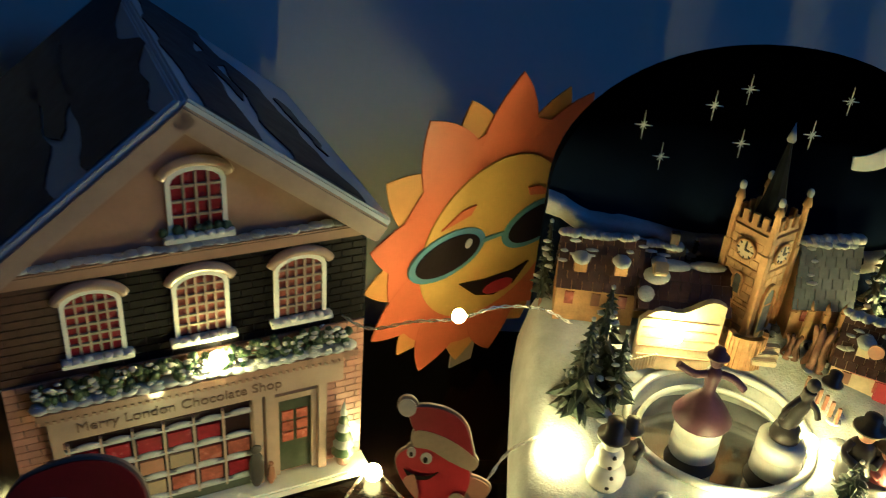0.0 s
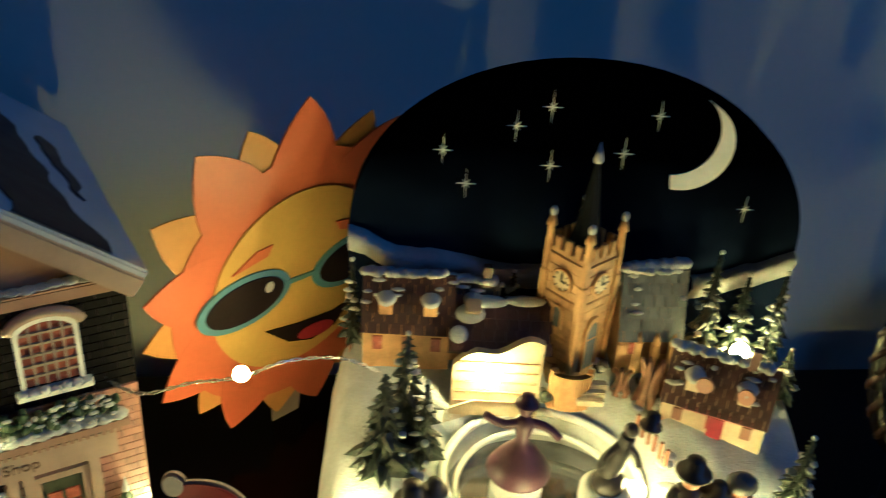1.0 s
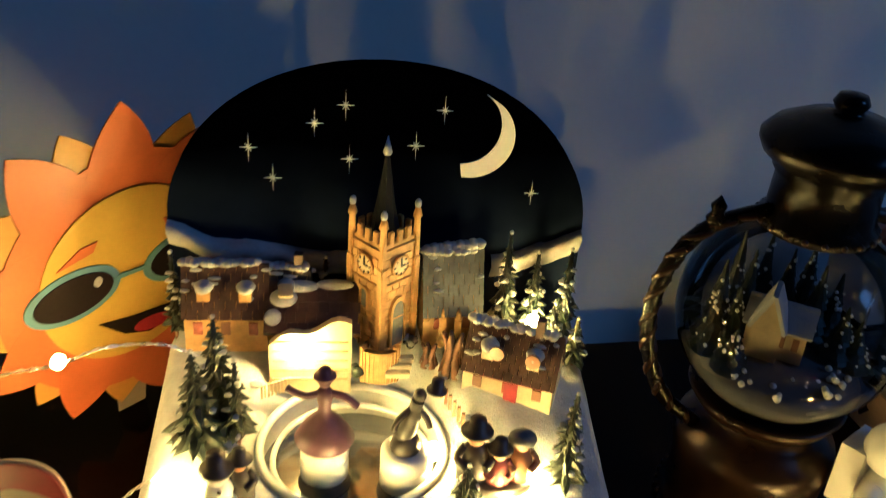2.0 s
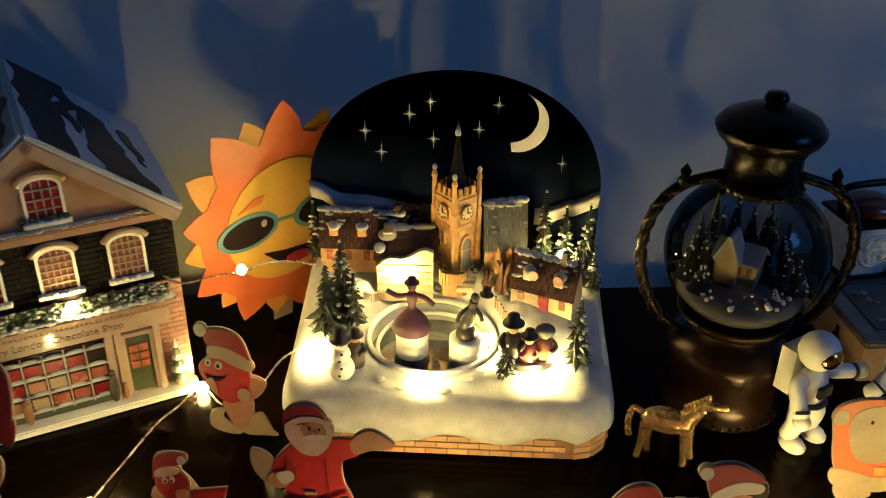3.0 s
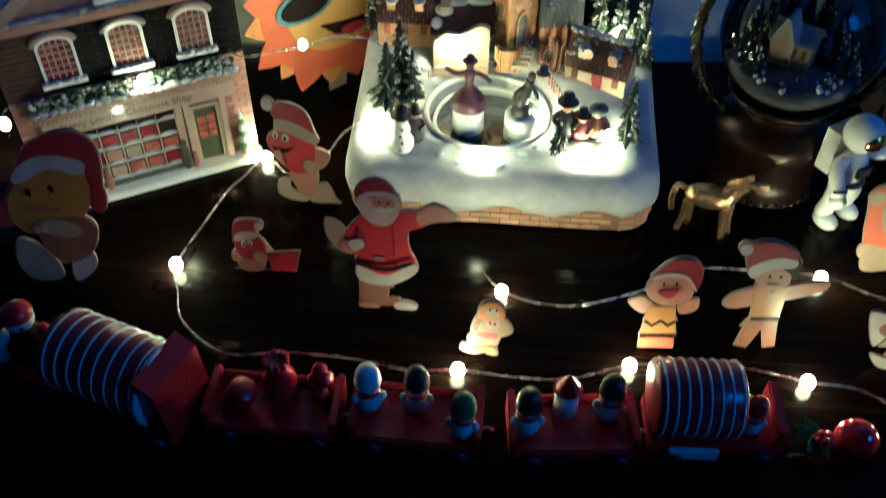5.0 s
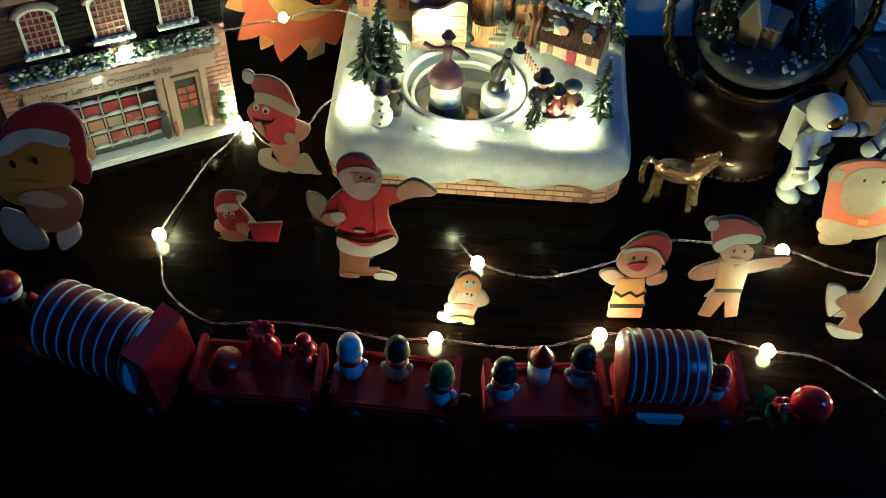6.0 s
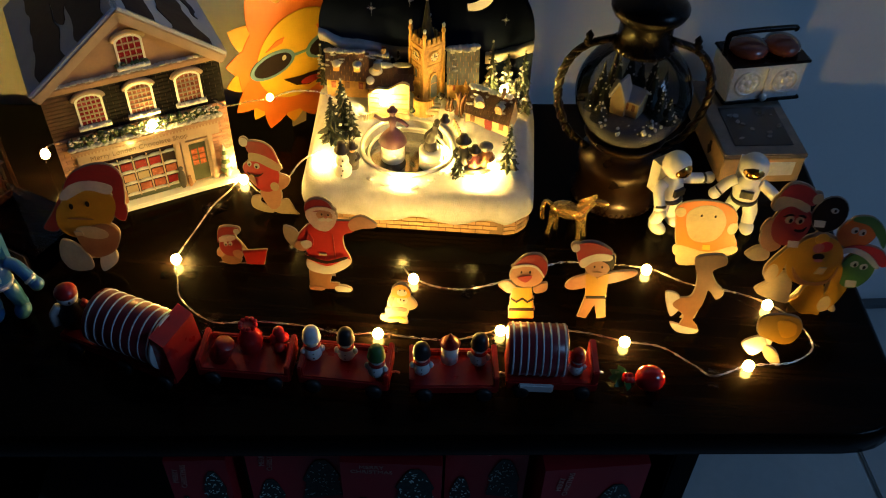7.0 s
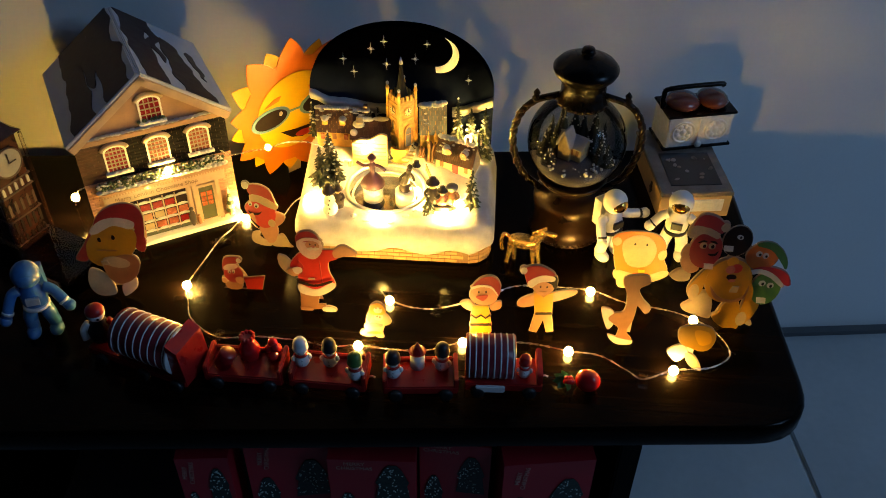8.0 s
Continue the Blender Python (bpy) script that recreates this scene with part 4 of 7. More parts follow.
for a in range(4):
    for k in range(-1, 2):
        bm = fresh()
        add_box(bm, (k * 0.0052, -0.0098, 0.0595), (0.003, 0.0018, 0.006), cm @ pose(0, 0, 0, 0, 0, 90 * a))
        part("merlon", bm, "church", tower, bevel=0.0003)
# raised blocks on the two seen faces
for a in (0, 90):
    bm = fresh()
    for r in range(13):
        z = -0.004 + 0.0043 * r
        for c in range(4):
            x = -0.0075 + 0.0045 * c + (0.0014 if r % 2 else -0.0006)
            if abs(x) < 0.0085 and not (a == 90 and z < 0.027 and abs(x) < 0.0055):
                add_box(bm, (x, -0.0102, z), (0.0041, 0.0008, 0.0038), cm @ pose(0, 0, 0, 0, 0, a))
    part("stonework", bm, "churchblock", tower, "ochre stone blocks")["kind"] = "stuff"
    fm = cm @ pose(0, 0, 0, 0, 0, a)
    bm = fresh()
    add_prism(bm, oval(0, 0.0445, 0.0048, 0.0048), -0.0014, fm @ pose(0, -0.0102, 0))
    clock = part("clock", bm, "cream", tower, "pale round tower clock")
    bm = fresh()
    add_tube(bm, [(0.0049 * math.cos(q), -0.0114, 0.0445 + 0.0049 * math.sin(q)) for q in [2 * math.pi * k / 20 for k in range(20)]], 0.0007, 6, fm, closed=True)
    part("clock_rim", bm, "church", clock)
    bm = fresh()
    add_box(bm, (0, -0.0119, 0.046), (0.0007, 0.0006, 0.0034), fm)
    add_box(bm, (0.0011, -0.0119, 0.0445), (0.0024, 0.0006, 0.0007), fm)
    part("clock_pointer", bm, "dark", clock)
    for k in range(8):
        q = math.pi * k / 4
        bm = fresh()
        add_box(bm, (0, 0, 0), (0.0005, 0.0005, 0.0013), fm @ pose(0.0039 * math.cos(q), -0.0118, 0.0445 + 0.0039 * math.sin(q), 0, 90 - math.degrees(q), 0))
        part("hour_mark", bm, "dark", clock)
    o, i = arch(-0.0052, 0.0052, 0.002, 0.0285, 0.0075), arch(-0.0038, 0.0038, 0.002, 0.0262, 0.006)
    if a == 0:
        o, i = [(x * 0.55, z * 0.42 + 0.021) for x, z in o], [(x * 0.55, z * 0.42 + 0.021) for x, z in i]
    bm = fresh()
    add_prism(bm, i, -0.0008, fm @ pose(0, -0.0102, 0))
    part("louvre", bm, "slate", tower, "grey pointed opening")
    bm = fresh()
    for k in range(1, len(o)):
        k2 = (k + 1) % len(o)
        add_prism(bm, [o[k], o[k2], i[k2], i[k]], -0.0018, fm @ pose(0, -0.0102, 0))
    part("arch_moulding", bm, "church", tower)
bm = fresh()
add_lathe(bm, [(0.0072, 0.057), (0.0042, 0.072), (0.0, 0.101)], 8, cm, smooth=False)
spire = part("spire", bm, "spireslate", tower, "near-black slate spire")
bm = fresh()
add_lathe(bm, [(0.0016, 0.0945), (0.0021, 0.0955), (0.0, 0.1035)], 8, cm)
part("spire_tip", bm, "snow", spire, "spire tip capped with snow")
gable_house("church_nave", 0.1885, 0.4475, 0.08, 0.027, 0.016, 0.0135, 0.027, 6, "church", "slate", "ochre church nave with a grey slate roof", False, 0)
bm = fresh()
for k in range(9):
    add_ball(bm, (0.1765 + 0.003 * k, 0.4475 + 0.0003 * k, 0.1215 + 0.0003 * k), (0.0032, 0.0036, 0.0024 + 0.0006 * (k % 2)), seg=8)
part("nave_ridge_snow", bm, "snow", vil, "thick snow on the nave ridge")["kind"] = "stuff"
# curved churchyard wall, trunks and piers at the foot of the church
bm = fresh()
for k in range(11):
    q = radians(200 + 14 * k)
    add_box(bm, (0, 0, 0.006), (0.0032, 0.0026, 0.017 + 0.002 * (k in (0, 10))), pose(0.1555 + 0.008 * math.cos(q), 0.4275 + 0.0055 * math.sin(q), ground_z(0.155, 0.425), 0, 0, math.degrees(q) + 90))
part("churchyard_wall", bm, "church", vil, "curved ochre churchyard wall")["kind"] = "stuff"
for x, y, h, r in ((0.1888, 0.4265, 0.023, 0.0042), (0.1945, 0.4285, 0.017, 0.003), (0.1785, 0.431, 0.012, 0.0032)):
    bm = fresh()
    z = ground_z(x, y) - 0.002
    for k in range(5):
        add_tube(bm, glide([(x + r * math.cos(k * 1.3), y + r * math.sin(k * 1.3), z), (x + r * 0.5 * math.cos(k * 1.3), y + r * 0.5 * math.sin(k * 1.3), z + h * 0.55), (x + r * 1.1 * math.cos(k * 1.3 + 0.5), y + 0.4 * r * math.sin(k * 1.3), z + h)], 3), [r * 0.55, r * 0.52, r * 0.48, r * 0.45, r * 0.4, r * 0.34, r * 0.2], 6)
    part("tree_trunk", bm, "bark", vil, "gnarled brown tree trunk")
for k in range(4):
    bm = fresh()
    x, y = 0.177 + 0.0075 * k, 0.4385
    add_box(bm, (x, y, 0.083), (0.003, 0.004, 0.014 + 0.003 * (k % 2)))
    add_lathe(bm, [(0.0022, 0.09), (0.0, 0.096)], 6, pose(x, y, 0))
    part("buttress", bm, "church", vil, "ochre churchyard pier", bevel=0.0004)


def conifer(x, y, z, h, r, seed):
    rnd = random.Random(seed)
    bm = fresh()
    n = 84 if r > 0.009 else 60
    for k in range(n):
        t = (k + 0.5) / n
        rr = r * (1 - 0.86 * t ** 1.2)
        a = k * 2.4 + rnd.uniform(-0.5, 0.5)
        size = max(0.0013, rr * rnd.uniform(0.5, 0.85))
        q = rr * rnd.uniform(0.15, 0.5)
        add_lathe(bm, [(0.0, -size * 0.15), (size * 0.34, size * 0.12), (size * 0.24, size * 0.6), (0.0, size * 1.15)], 5, pose(x + q * math.cos(a), y + q * math.sin(a), z + h * (0.1 + 0.88 * t), 0, 112 + rnd.uniform(-16, 26), math.degrees(a)), smooth=False)
    add_lathe(bm, [(r * 0.35, z + h * 0.06), (r * 0.3, z + h * 0.4), (0.0006, z + h)], 7, pose(x, y, 0))
    add_lathe(bm, [(r * 0.15, z - 0.003), (r * 0.12, z + h * 0.15)], 7, pose(x, y, 0), mi=1)
    tree = part("conifer", bm, ["pine", "brownprint"], vil, "dark green resin fir tree flecked with snow")
    bm = fresh()
    for k in range(int(5 + h * 150)):
        t = rnd.uniform(0.05, 0.85)
        a = rnd.uniform(0, 2 * math.pi)
        q = r * (1 - 0.86 * t) * rnd.uniform(0.6, 0.85)
        add_ball(bm, (x + q * math.cos(a), y + q * math.sin(a), z + h * (0.13 + 0.8 * t)), (rnd.uniform(0.0008, 0.0026), rnd.uniform(0.0008, 0.0026), 0.0009), seg=6)
    add_ball(bm, (x, y, z + h), 0.0011, seg=6)
    part("snow_dusting", bm, "snow", tree)["kind"] = "stuff"


for k, (x, y, h, r) in enumerate(((0.0785, 0.387, 0.052, 0.0128), (0.086, 0.399, 0.057, 0.0125), (0.0945, 0.393, 0.042, 0.009), (0.0612, 0.447, 0.044, 0.0058), (0.13, 0.4535, 0.036, 0.006), (0.2335, 0.371, 0.05, 0.0098), (0.1905, 0.362, 0.022, 0.0085), (0.2145, 0.4475, 0.056, 0.0085), (0.2285, 0.447, 0.046, 0.0085), (0.2435, 0.445, 0.05, 0.008), (0.2365, 0.435, 0.03, 0.008), (0.247, 0.43, 0.026, 0.007))):
    conifer(x, y, ground_z(x, y) - 0.001, h, r, 40 + k)

# skaters on drums, snowman and a group: plain little forms
for x, y, dr, k in ((0.1315, 0.3865, 0.0104, "purple"), (0.1655, 0.3805, 0.0104, "dark")):
    bm = fresh()
    add_lathe(bm, [(dr * 1.05, 0.037), (dr * 1.1, 0.039), (dr * 0.85, 0.0415), (dr * 0.8, 0.044)], 24, pose(x, y, 0))
    part("pedestal_foot", bm, "dark", vil, "dark round foot of the pedestal")
    bm = fresh()
    add_lathe(bm, [(dr * 0.8, 0.043), (dr, 0.0445), (dr, 0.0515), (dr * 0.9, 0.0525), (dr * 0.9, 0.054), (dr, 0.055), (dr, 0.0615), (dr * 0.7, 0.0625)], 24, pose(x, y, 0))
    part("drum_pedestal", bm, "white", vil, "cream drum-shaped pedestal")
    bm = fresh()
    if k == "purple":
        add_lathe(bm, [(0.0025, 0.062), (0.0122, 0.0625), (0.0128, 0.064), (0.0095, 0.0695), (0.0055, 0.0745), (0.0028, 0.0775), (0.0026, 0.0805), (0.0036, 0.0855), (0.0034, 0.088), (0.0016, 0.0905)], 20, pose(x, y, 0))
        add_tube(bm, glide([(x - 0.0155, y - 0.001, 0.0905), (x - 0.008, y - 0.0015, 0.0868), (x, y, 0.0872), (x + 0.008, y - 0.001, 0.0858), (x + 0.0135, y - 0.002, 0.0815)], 4), 0.0017, 7)
        add_ball(bm, (x, y, 0.0932), (0.0029, 0.0029, 0.0034), seg=12)
        add_lathe(bm, [(0.0048, 0.0955), (0.0046, 0.0963), (0.0028, 0.0966), (0.0024, 0.0995), (0.0, 0.1)], 14, pose(x, y, 0))
    else:
        add_lathe(bm, [(0.0062, 0.062), (0.0066, 0.0645), (0.0056, 0.068), (0.003, 0.0715), (0.0, 0.073)], 16, pose(x, y, 0))
        add_tube(bm, glide([(x - 0.001, y, 0.069), (x + 0.0015, y, 0.0765), (x + 0.003, y, 0.083), (x + 0.0042, y, 0.088)], 4), [0.0042] * 4 + [0.0037] * 4 + [0.0028] * 5, 9)
        add_tube(bm, glide([(x + 0.002, y, 0.084), (x - 0.004, y - 0.003, 0.08), (x - 0.0055, y - 0.004, 0.075)], 3), 0.0014, 6)
        add_tube(bm, glide([(x + 0.004, y, 0.084), (x + 0.008, y - 0.002, 0.08), (x + 0.0095, y - 0.003, 0.076)], 3), 0.0014, 6)
        add_ball(bm, (x + 0.0048, y, 0.0905), (0.0028, 0.0028, 0.0032), seg=12)
        add_lathe(bm, [(0.0044, 0.093), (0.0042, 0.0938), (0.0027, 0.0942), (0.0026, 0.0985), (0.0, 0.099)], 14, pose(x + 0.005, y, 0, 0, 4))
    part("skater_figure", bm, k, vil, "dark painted skater shape")
bm = fresh()
SX, SY = 0.0905, 0.3595
for dz, r in ((0.0068, 0.0082), (0.0165, 0.006), (0.024, 0.0044)):
    add_ball(bm, (SX, SY, 0.0435 + dz), (r, r, r * 1.05), seg=18)
add_lathe(bm, [(0.0068, 0.0705), (0.0068, 0.0716), (0.004, 0.0722), (0.0038, 0.0785), (0.0, 0.079)], 16, pose(SX, SY, 0), mi=1)
for k in range(4):
    add_ball(bm, (SX + 0.0012 * (k % 2), SY - 0.0078 + 0.001 * k, 0.0495 + 0.0045 * k), 0.001, mi=1, seg=6)
for q in (-1, 1):
    add_ball(bm, (SX + q * 0.0016, SY - 0.0042, 0.069), 0.0006, mi=1, seg=6)
part("snowman", bm, ["white", "dark"], vil, "white snowman with a dark hat")
# the little companion, and the group in the sledge
for x, y, h, k in ((0.0985, 0.3665, 0.027, "dark"), (0.194, 0.3725, 0.035, "dark"), (0.204, 0.37, 0.028, "rosy"), (0.2135, 0.3725, 0.031, "brownprint")):
    z = ground_z(x, y) - 0.001
    bm = fresh()
    add_lathe(bm, [(h * 0.2, 0), (h * 0.21, h * 0.25), (h * 0.15, h * 0.55), (h * 0.07, h * 0.64)], 14, pose(x, y, z))
    for q in (-1, 1):
        add_tube(bm, glide([(x + q * h * 0.12, y, z + h * 0.58), (x + q * h * 0.22, y - h * 0.06, z + h * 0.44), (x + q * h * 0.1, y - h * 0.19, z + h * 0.38)], 3), h * 0.055, 7)
    add_ball(bm, (x, y - h * 0.01, z + h * 0.72), (h * 0.11, h * 0.11, h * 0.12), mi=1, seg=12)
    if k == "brownprint":
        add_ball(bm, (x, y + h * 0.02, z + h * 0.78), (h * 0.2, h * 0.17, h * 0.13), mi=2, seg=14)
    else:
        add_lathe(bm, [(h * 0.2, h * 0.8), (h * 0.19, h * 0.825), (h * 0.11, h * 0.84), (h * 0.1, h * 0.98), (0, h)], 14, pose(x, y, z), mi=2)
    part("villager_figure", bm, [k, "skin", "slate" if k == "brownprint" else "dark"], vil, "small dark painted villager shape")
bm = fresh()
add_lathe(bm, [(0.0125, 0.0), (0.0155, 0.005), (0.014, 0.0062), (0.0, 0.0062)], 20, pose(0.204, 0.3695, ground_z(0.2045, 0.3695)) @ Matrix.Diagonal((1, 0.5, 1, 1)))
part("sledge", bm, "dark", vil, "dark sledge")
for k in range(9):
    bm = fresh()
    add_box(bm, (0.103 + 0.0015 * k, 0.413 + 0.0008 * k, ground_z(0.1, 0.414) + 0.002), (0.0009, 0.0012, 0.007))
    part("picket", bm, "cream", vil)

rnd = random.Random(77)
for k in range(16):
    x, y = rnd.uniform(0.145, 0.245), rnd.uniform(0.424, 0.44)
    bm = fresh()
    for j in range(7):
        r = rnd.uniform(0.0012, 0.0028)
        add_ball(bm, (x + rnd.uniform(-0.003, 0.003), y + rnd.uniform(-0.002, 0.002), ground_z(x, y) + rnd.uniform(0.0, 0.004)), (r, r, r * 0.9), seg=6, mi=int(j > 4))
    part("shrub", bm, [("pine", "brownprint", "dark")[k % 3], "snow"], vil, "small snowy shrub")
for k in range(26):
    a = rnd.uniform(0, 2 * math.pi)
    q = rnd.uniform(1.12, 1.35)
    x, y = PC[0] + PR[0] * q * math.cos(a), PC[1] + PR[1] * q * math.sin(a)
    bm = fresh()
    add_ball(bm, (x, y, ground_z(x, y)), (rnd.uniform(0.002, 0.005), rnd.uniform(0.002, 0.004), rnd.uniform(0.0008, 0.0018)), seg=8)
    part("snow_lump", bm, "snow", vil)
for k in range(3):
    bm = fresh()
    add_box(bm, (0.1655 - 0.001 * k, 0.4265 - 0.003 * k, 0.0755 - 0.002 * k), (0.011, 0.004, 0.003), pose(0, 0, 0))
    part("step", bm, "cream", vil, bevel=0.0004)
for k in range(6):
    bm = fresh()
    add_box(bm, (0, 0, 0.0025), (0.0014, 0.0014, 0.008), pose(0.184 + 0.0015 * k, 0.416 - 0.0042 * k, ground_z(0.186, 0.41)))
    part("fence_post", bm, "brownprint", vil)

# ---- the light string ----
string = thing("string_lights", pose(0, 0, 0), "thin silver wire light string with warm white bulbs", "string lights")


def wire(pts):
    bm = fresh()
    line = glide([(x, y, T + z) for x, y, z in pts], 10)
    a, b = [], []
    for i, p in enumerate(line):
        t = i * 1.1
        a.append(p + Vector((0.0004 * math.cos(t), 0.0004 * math.sin(t), 0.0004 * math.sin(t))))
        b.append(p - Vector((0.0004 * math.cos(t), 0.0004 * math.sin(t), 0.0004 * math.sin(t))))
    add_tube(bm, a, 0.00036, 5)
    add_tube(bm, b, 0.00036, 5)
    part("wire", bm, "wire", string, "twisted silver wire")


wire([(-0.03, 0.4, 0.088), (-0.015, 0.397, 0.083), (0.004, 0.4, 0.087), (0.0234, 0.399, 0.0918), (0.04, 0.405, 0.096), (0.06, 0.42, 0.0875), (0.075, 0.425, 0.078)])
wire([(0.062, 0.375, 0.052), (0.05, 0.37, 0.045), (0.035, 0.355, 0.03), (0.012, 0.366, 0.012), (-0.0094, 0.391, 0.006), (-0.02, 0.372, 0.004), (-0.0284, 0.3538, 0.004), (-0.036, 0.32, 0.004), (-0.0422, 0.281, 0.006), (-0.036, 0.262, 0.004), (-0.026, 0.238, 0.004), (0.0036, 0.2178, 0.003), (0.04, 0.221, 0.003), (0.08, 0.219, 0.003), (0.11, 0.214, 0.003), (0.1367, 0.2152, 0.005), (0.17, 0.2135, 0.004), (0.2, 0.216, 0.003), (0.233, 0.2265, 0.005), (0.27, 0.232, 0.003), (0.3, 0.2315, 0.003), (0.3311, 0.2232, 0.005), (0.36, 0.2215, 0.003), (0.385, 0.204, 0.003), (0.3976, 0.1961, 0.003), (0.4252, 0.207, 0.005), (0.46, 0.2145, 0.003), (0.4804, 0.2319, 0.003), (0.473, 0.256, 0.004), (0.4524, 0.2728, 0.006), (0.425, 0.287, 0.003), (0.39, 0.293, 0.003), (0.3562, 0.3052, 0.006), (0.31, 0.309, 0.004), (0.28, 0.306, 0.005), (0.25, 0.2885, 0.004), (0.207, 0.2713, 0.003), (0.18, 0.271, 0.003), (0.1594, 0.2769, 0.006), (0.148, 0.292, 0.004)])
wire([(-0.2, 0.4, 0.003), (-0.1857, 0.38, 0.03), (-0.155, 0.345, 0.07), (-0.12, 0.345, 0.078), (-0.0735, 0.366, 0.082), (-0.045, 0.385, 0.078), (-0.03, 0.4, 0.088)])


def bulb(x, y, z, r=0.0042, mats="led"):
    bm = fresh()
    bmesh.ops.create_icosphere(bm, subdivisions=2, radius=r, matrix=pose(x, y, T + z) @ Matrix.Diagonal((1, 1, 1.15, 1)))
    part("bulb", bm, mats, string, "glowing warm white bulb")


for x, y, z in ((-0.1857, 0.38, 0.03), (-0.0094, 0.391, 0.0045), (-0.0422, 0.281, 0.006), (0.1594, 0.2769, 0.0045), (0.1367, 0.2152, 0.0045), (0.233, 0.2265, 0.0045), (0.3311, 0.2232, 0.0045), (0.3562, 0.3052, 0.0045), (0.4524, 0.2728, 0.0045), (0.4252, 0.207, 0.0045)):
    bulb(x, y, z)
bulb(-0.071, 0.363, 0.084, 0.0036)
bulb(0.0234, 0.399, 0.0932, 0.003)
for x, y, z in ((0.0685, 0.3685, 0.0545), (0.143, 0.3505, 0.0495), (0.1778, 0.383, 0.0585), (0.2185, 0.3695, 0.0575), (0.208, 0.3575, 0.051), (0.1205, 0.4175, 0.083), (0.2265, 0.4335, 0.0915)):
    bulb(x, y, z, 0.0038)

# clear tape strips that hold the wire down
for x, y, yaw, w in ((0.1475, 0.288, 20, 0.02), (0.0975, 0.2145, 80, 0.016), (-0.0378, 0.2693, 4, 0.03), (-0.0284, 0.3538, 12, 0.022), (0.3976, 0.1961, 80, 0.018), (0.207, 0.2713, 62, 0.016), (0.0036, 0.2178, 80, 0.024), (0.4804, 0.2319, 65, 0.016), (0.149, 0.212, 100, 0.024)):
    bm = fresh()
    n = 8
    top = [[bm.verts.new((w * (i / n - 0.5), sgn * 0.0045, 0.0006 + 0.0045 * math.exp(-((i / n - 0.5) * 5) ** 2))) for i in range(n + 1)] for sgn in (-1, 1)]
    for i in range(n):
        bm.faces.new((top[0][i], top[0][i + 1], top[1][i + 1], top[1][i]))
    solid("tape_strip", bm, "tape", "clear adhesive tape holding the wire to the table", "tape", pose(x, y, T, 0, 0, yaw), group="tape strips")


# ---- printed card figures ----
def bowed(pts, steps=5):
    """A closed outline that bends softly through the points."""
    n, out = len(pts), []
    for i in range(n):
        a, b, c, d = [Vector(pts[(i + k) % n]) for k in (-1, 0, 1, 2)]
        for k in range(steps):
            t = k / steps
            q = 0.5 * (2 * b + (c - a) * t + (2 * a - 5 * b + 4 * c - d) * t * t + (3 * b - a - 3 * c + d) * t ** 3)
            out.append((q.x, q.y))
    return out


def standee(name, x, y, label, yaw=0.0, lean=-4.0):
    """A cut-out card figure: printed fields in front of a pale card with a strut behind."""
    ob = thing(name, pose(x, y, T, lean, 0, yaw), label, "card figure", "printed card figures")
    return [ob, []]


def field(fig, name, mats, outline):
    """One flat printed field; the outline is in millimetres."""
    ob, fields = fig
    bm = fresh()
    add_prism(bm, [(u / 1000, v / 1000) for u, v in outline], 0.0004, pose(0, -0.0004 - 0.00016 * len(fields), 0))
    part(name, bm, mats, ob)
    fields.append(outline)


def back(fig):
    ob, fields = fig
    bm = fresh()
    for k, o in enumerate(fields):
        cx, cz = sum(p[0] for p in o) / len(o), sum(p[1] for p in o) / len(o)
        grown = []
        for u, v in o:
            d = max(0.1, math.hypot(u - cx, v - cz))
            grown.append(((u + (u - cx) / d * 0.65) / 1000, max(0.0, (v + (v - cz) / d * 0.65) / 1000)))
        add_prism(bm, grown, 0.0012 + 0.00002 * k, pose(0, 0.00001 * k, 0))
    part("card", bm, "card", ob, "pale card backing")
    top = max(v for o in fields for _, v in o) * 0.45 / 1000
    bm = fresh()
    add_prism(bm, [(-0.006, 0.0), (0.006, 0.0), (0.003, top), (-0.003, top)], 0.0008, pose(0, 0.0155, 0.0022, 24))
    part("strut", bm, "card", ob)


fig = standee("red_coat_figure", 0.0878, 0.2620, "standing card figure in a red coat with brown boots")
field(fig, "sack", "creamprint", bowed([(-29.1, 66.1), (-19.9, 61.6), (-15.3, 42.7), (-23.5, 45.8), (-29.5, 55.8)]))
field(fig, "trousers", "brownprint", [(-12.2, 24.8), (6.5, 21.8), (3.9, 9.5), (11.1, 9.5), (11.4, 3.4), (-12.8, 1.0)])
field(fig, "coat", "red", bowed([(-11.8, 67.3), (-1.7, 74.1), (9.8, 74.9), (24.9, 74.5), (25.9, 65.9), (17.1, 60.7), (17.1, 48.8), (21.6, 34.9), (9.9, 26.4), (-10.4, 27.1), (-12.9, 42.9), (-19.6, 53.9)]))
field(fig, "sleeve_hand", "skin", bowed([(21.9, 74.3), (31.3, 81.0), (42.3, 74.7), (42.2, 70.6), (32.9, 69.0), (23.7, 66.3)]))
field(fig, "hem", "whiteprint", bowed([(-12.3, 33.4), (3.0, 27.5), (19.4, 36.9), (20.8, 30.0), (5.5, 19.5), (-11.7, 22.6)]))
field(fig, "glove", "skin", oval(-16.4, 47.9, 5.6, 5.2, -20))
field(fig, "boot", "whiteprint", bowed([(8.5, 5.5), (14.5, 6.5), (20.5, 4.5), (20.5, 1.0), (9.5, 1.0)]))
field(fig, "boot", "skin", bowed([(-12.0, 4.5), (-2.5, 4.5), (-1.5, 1.2), (-12.0, 1.2)]))
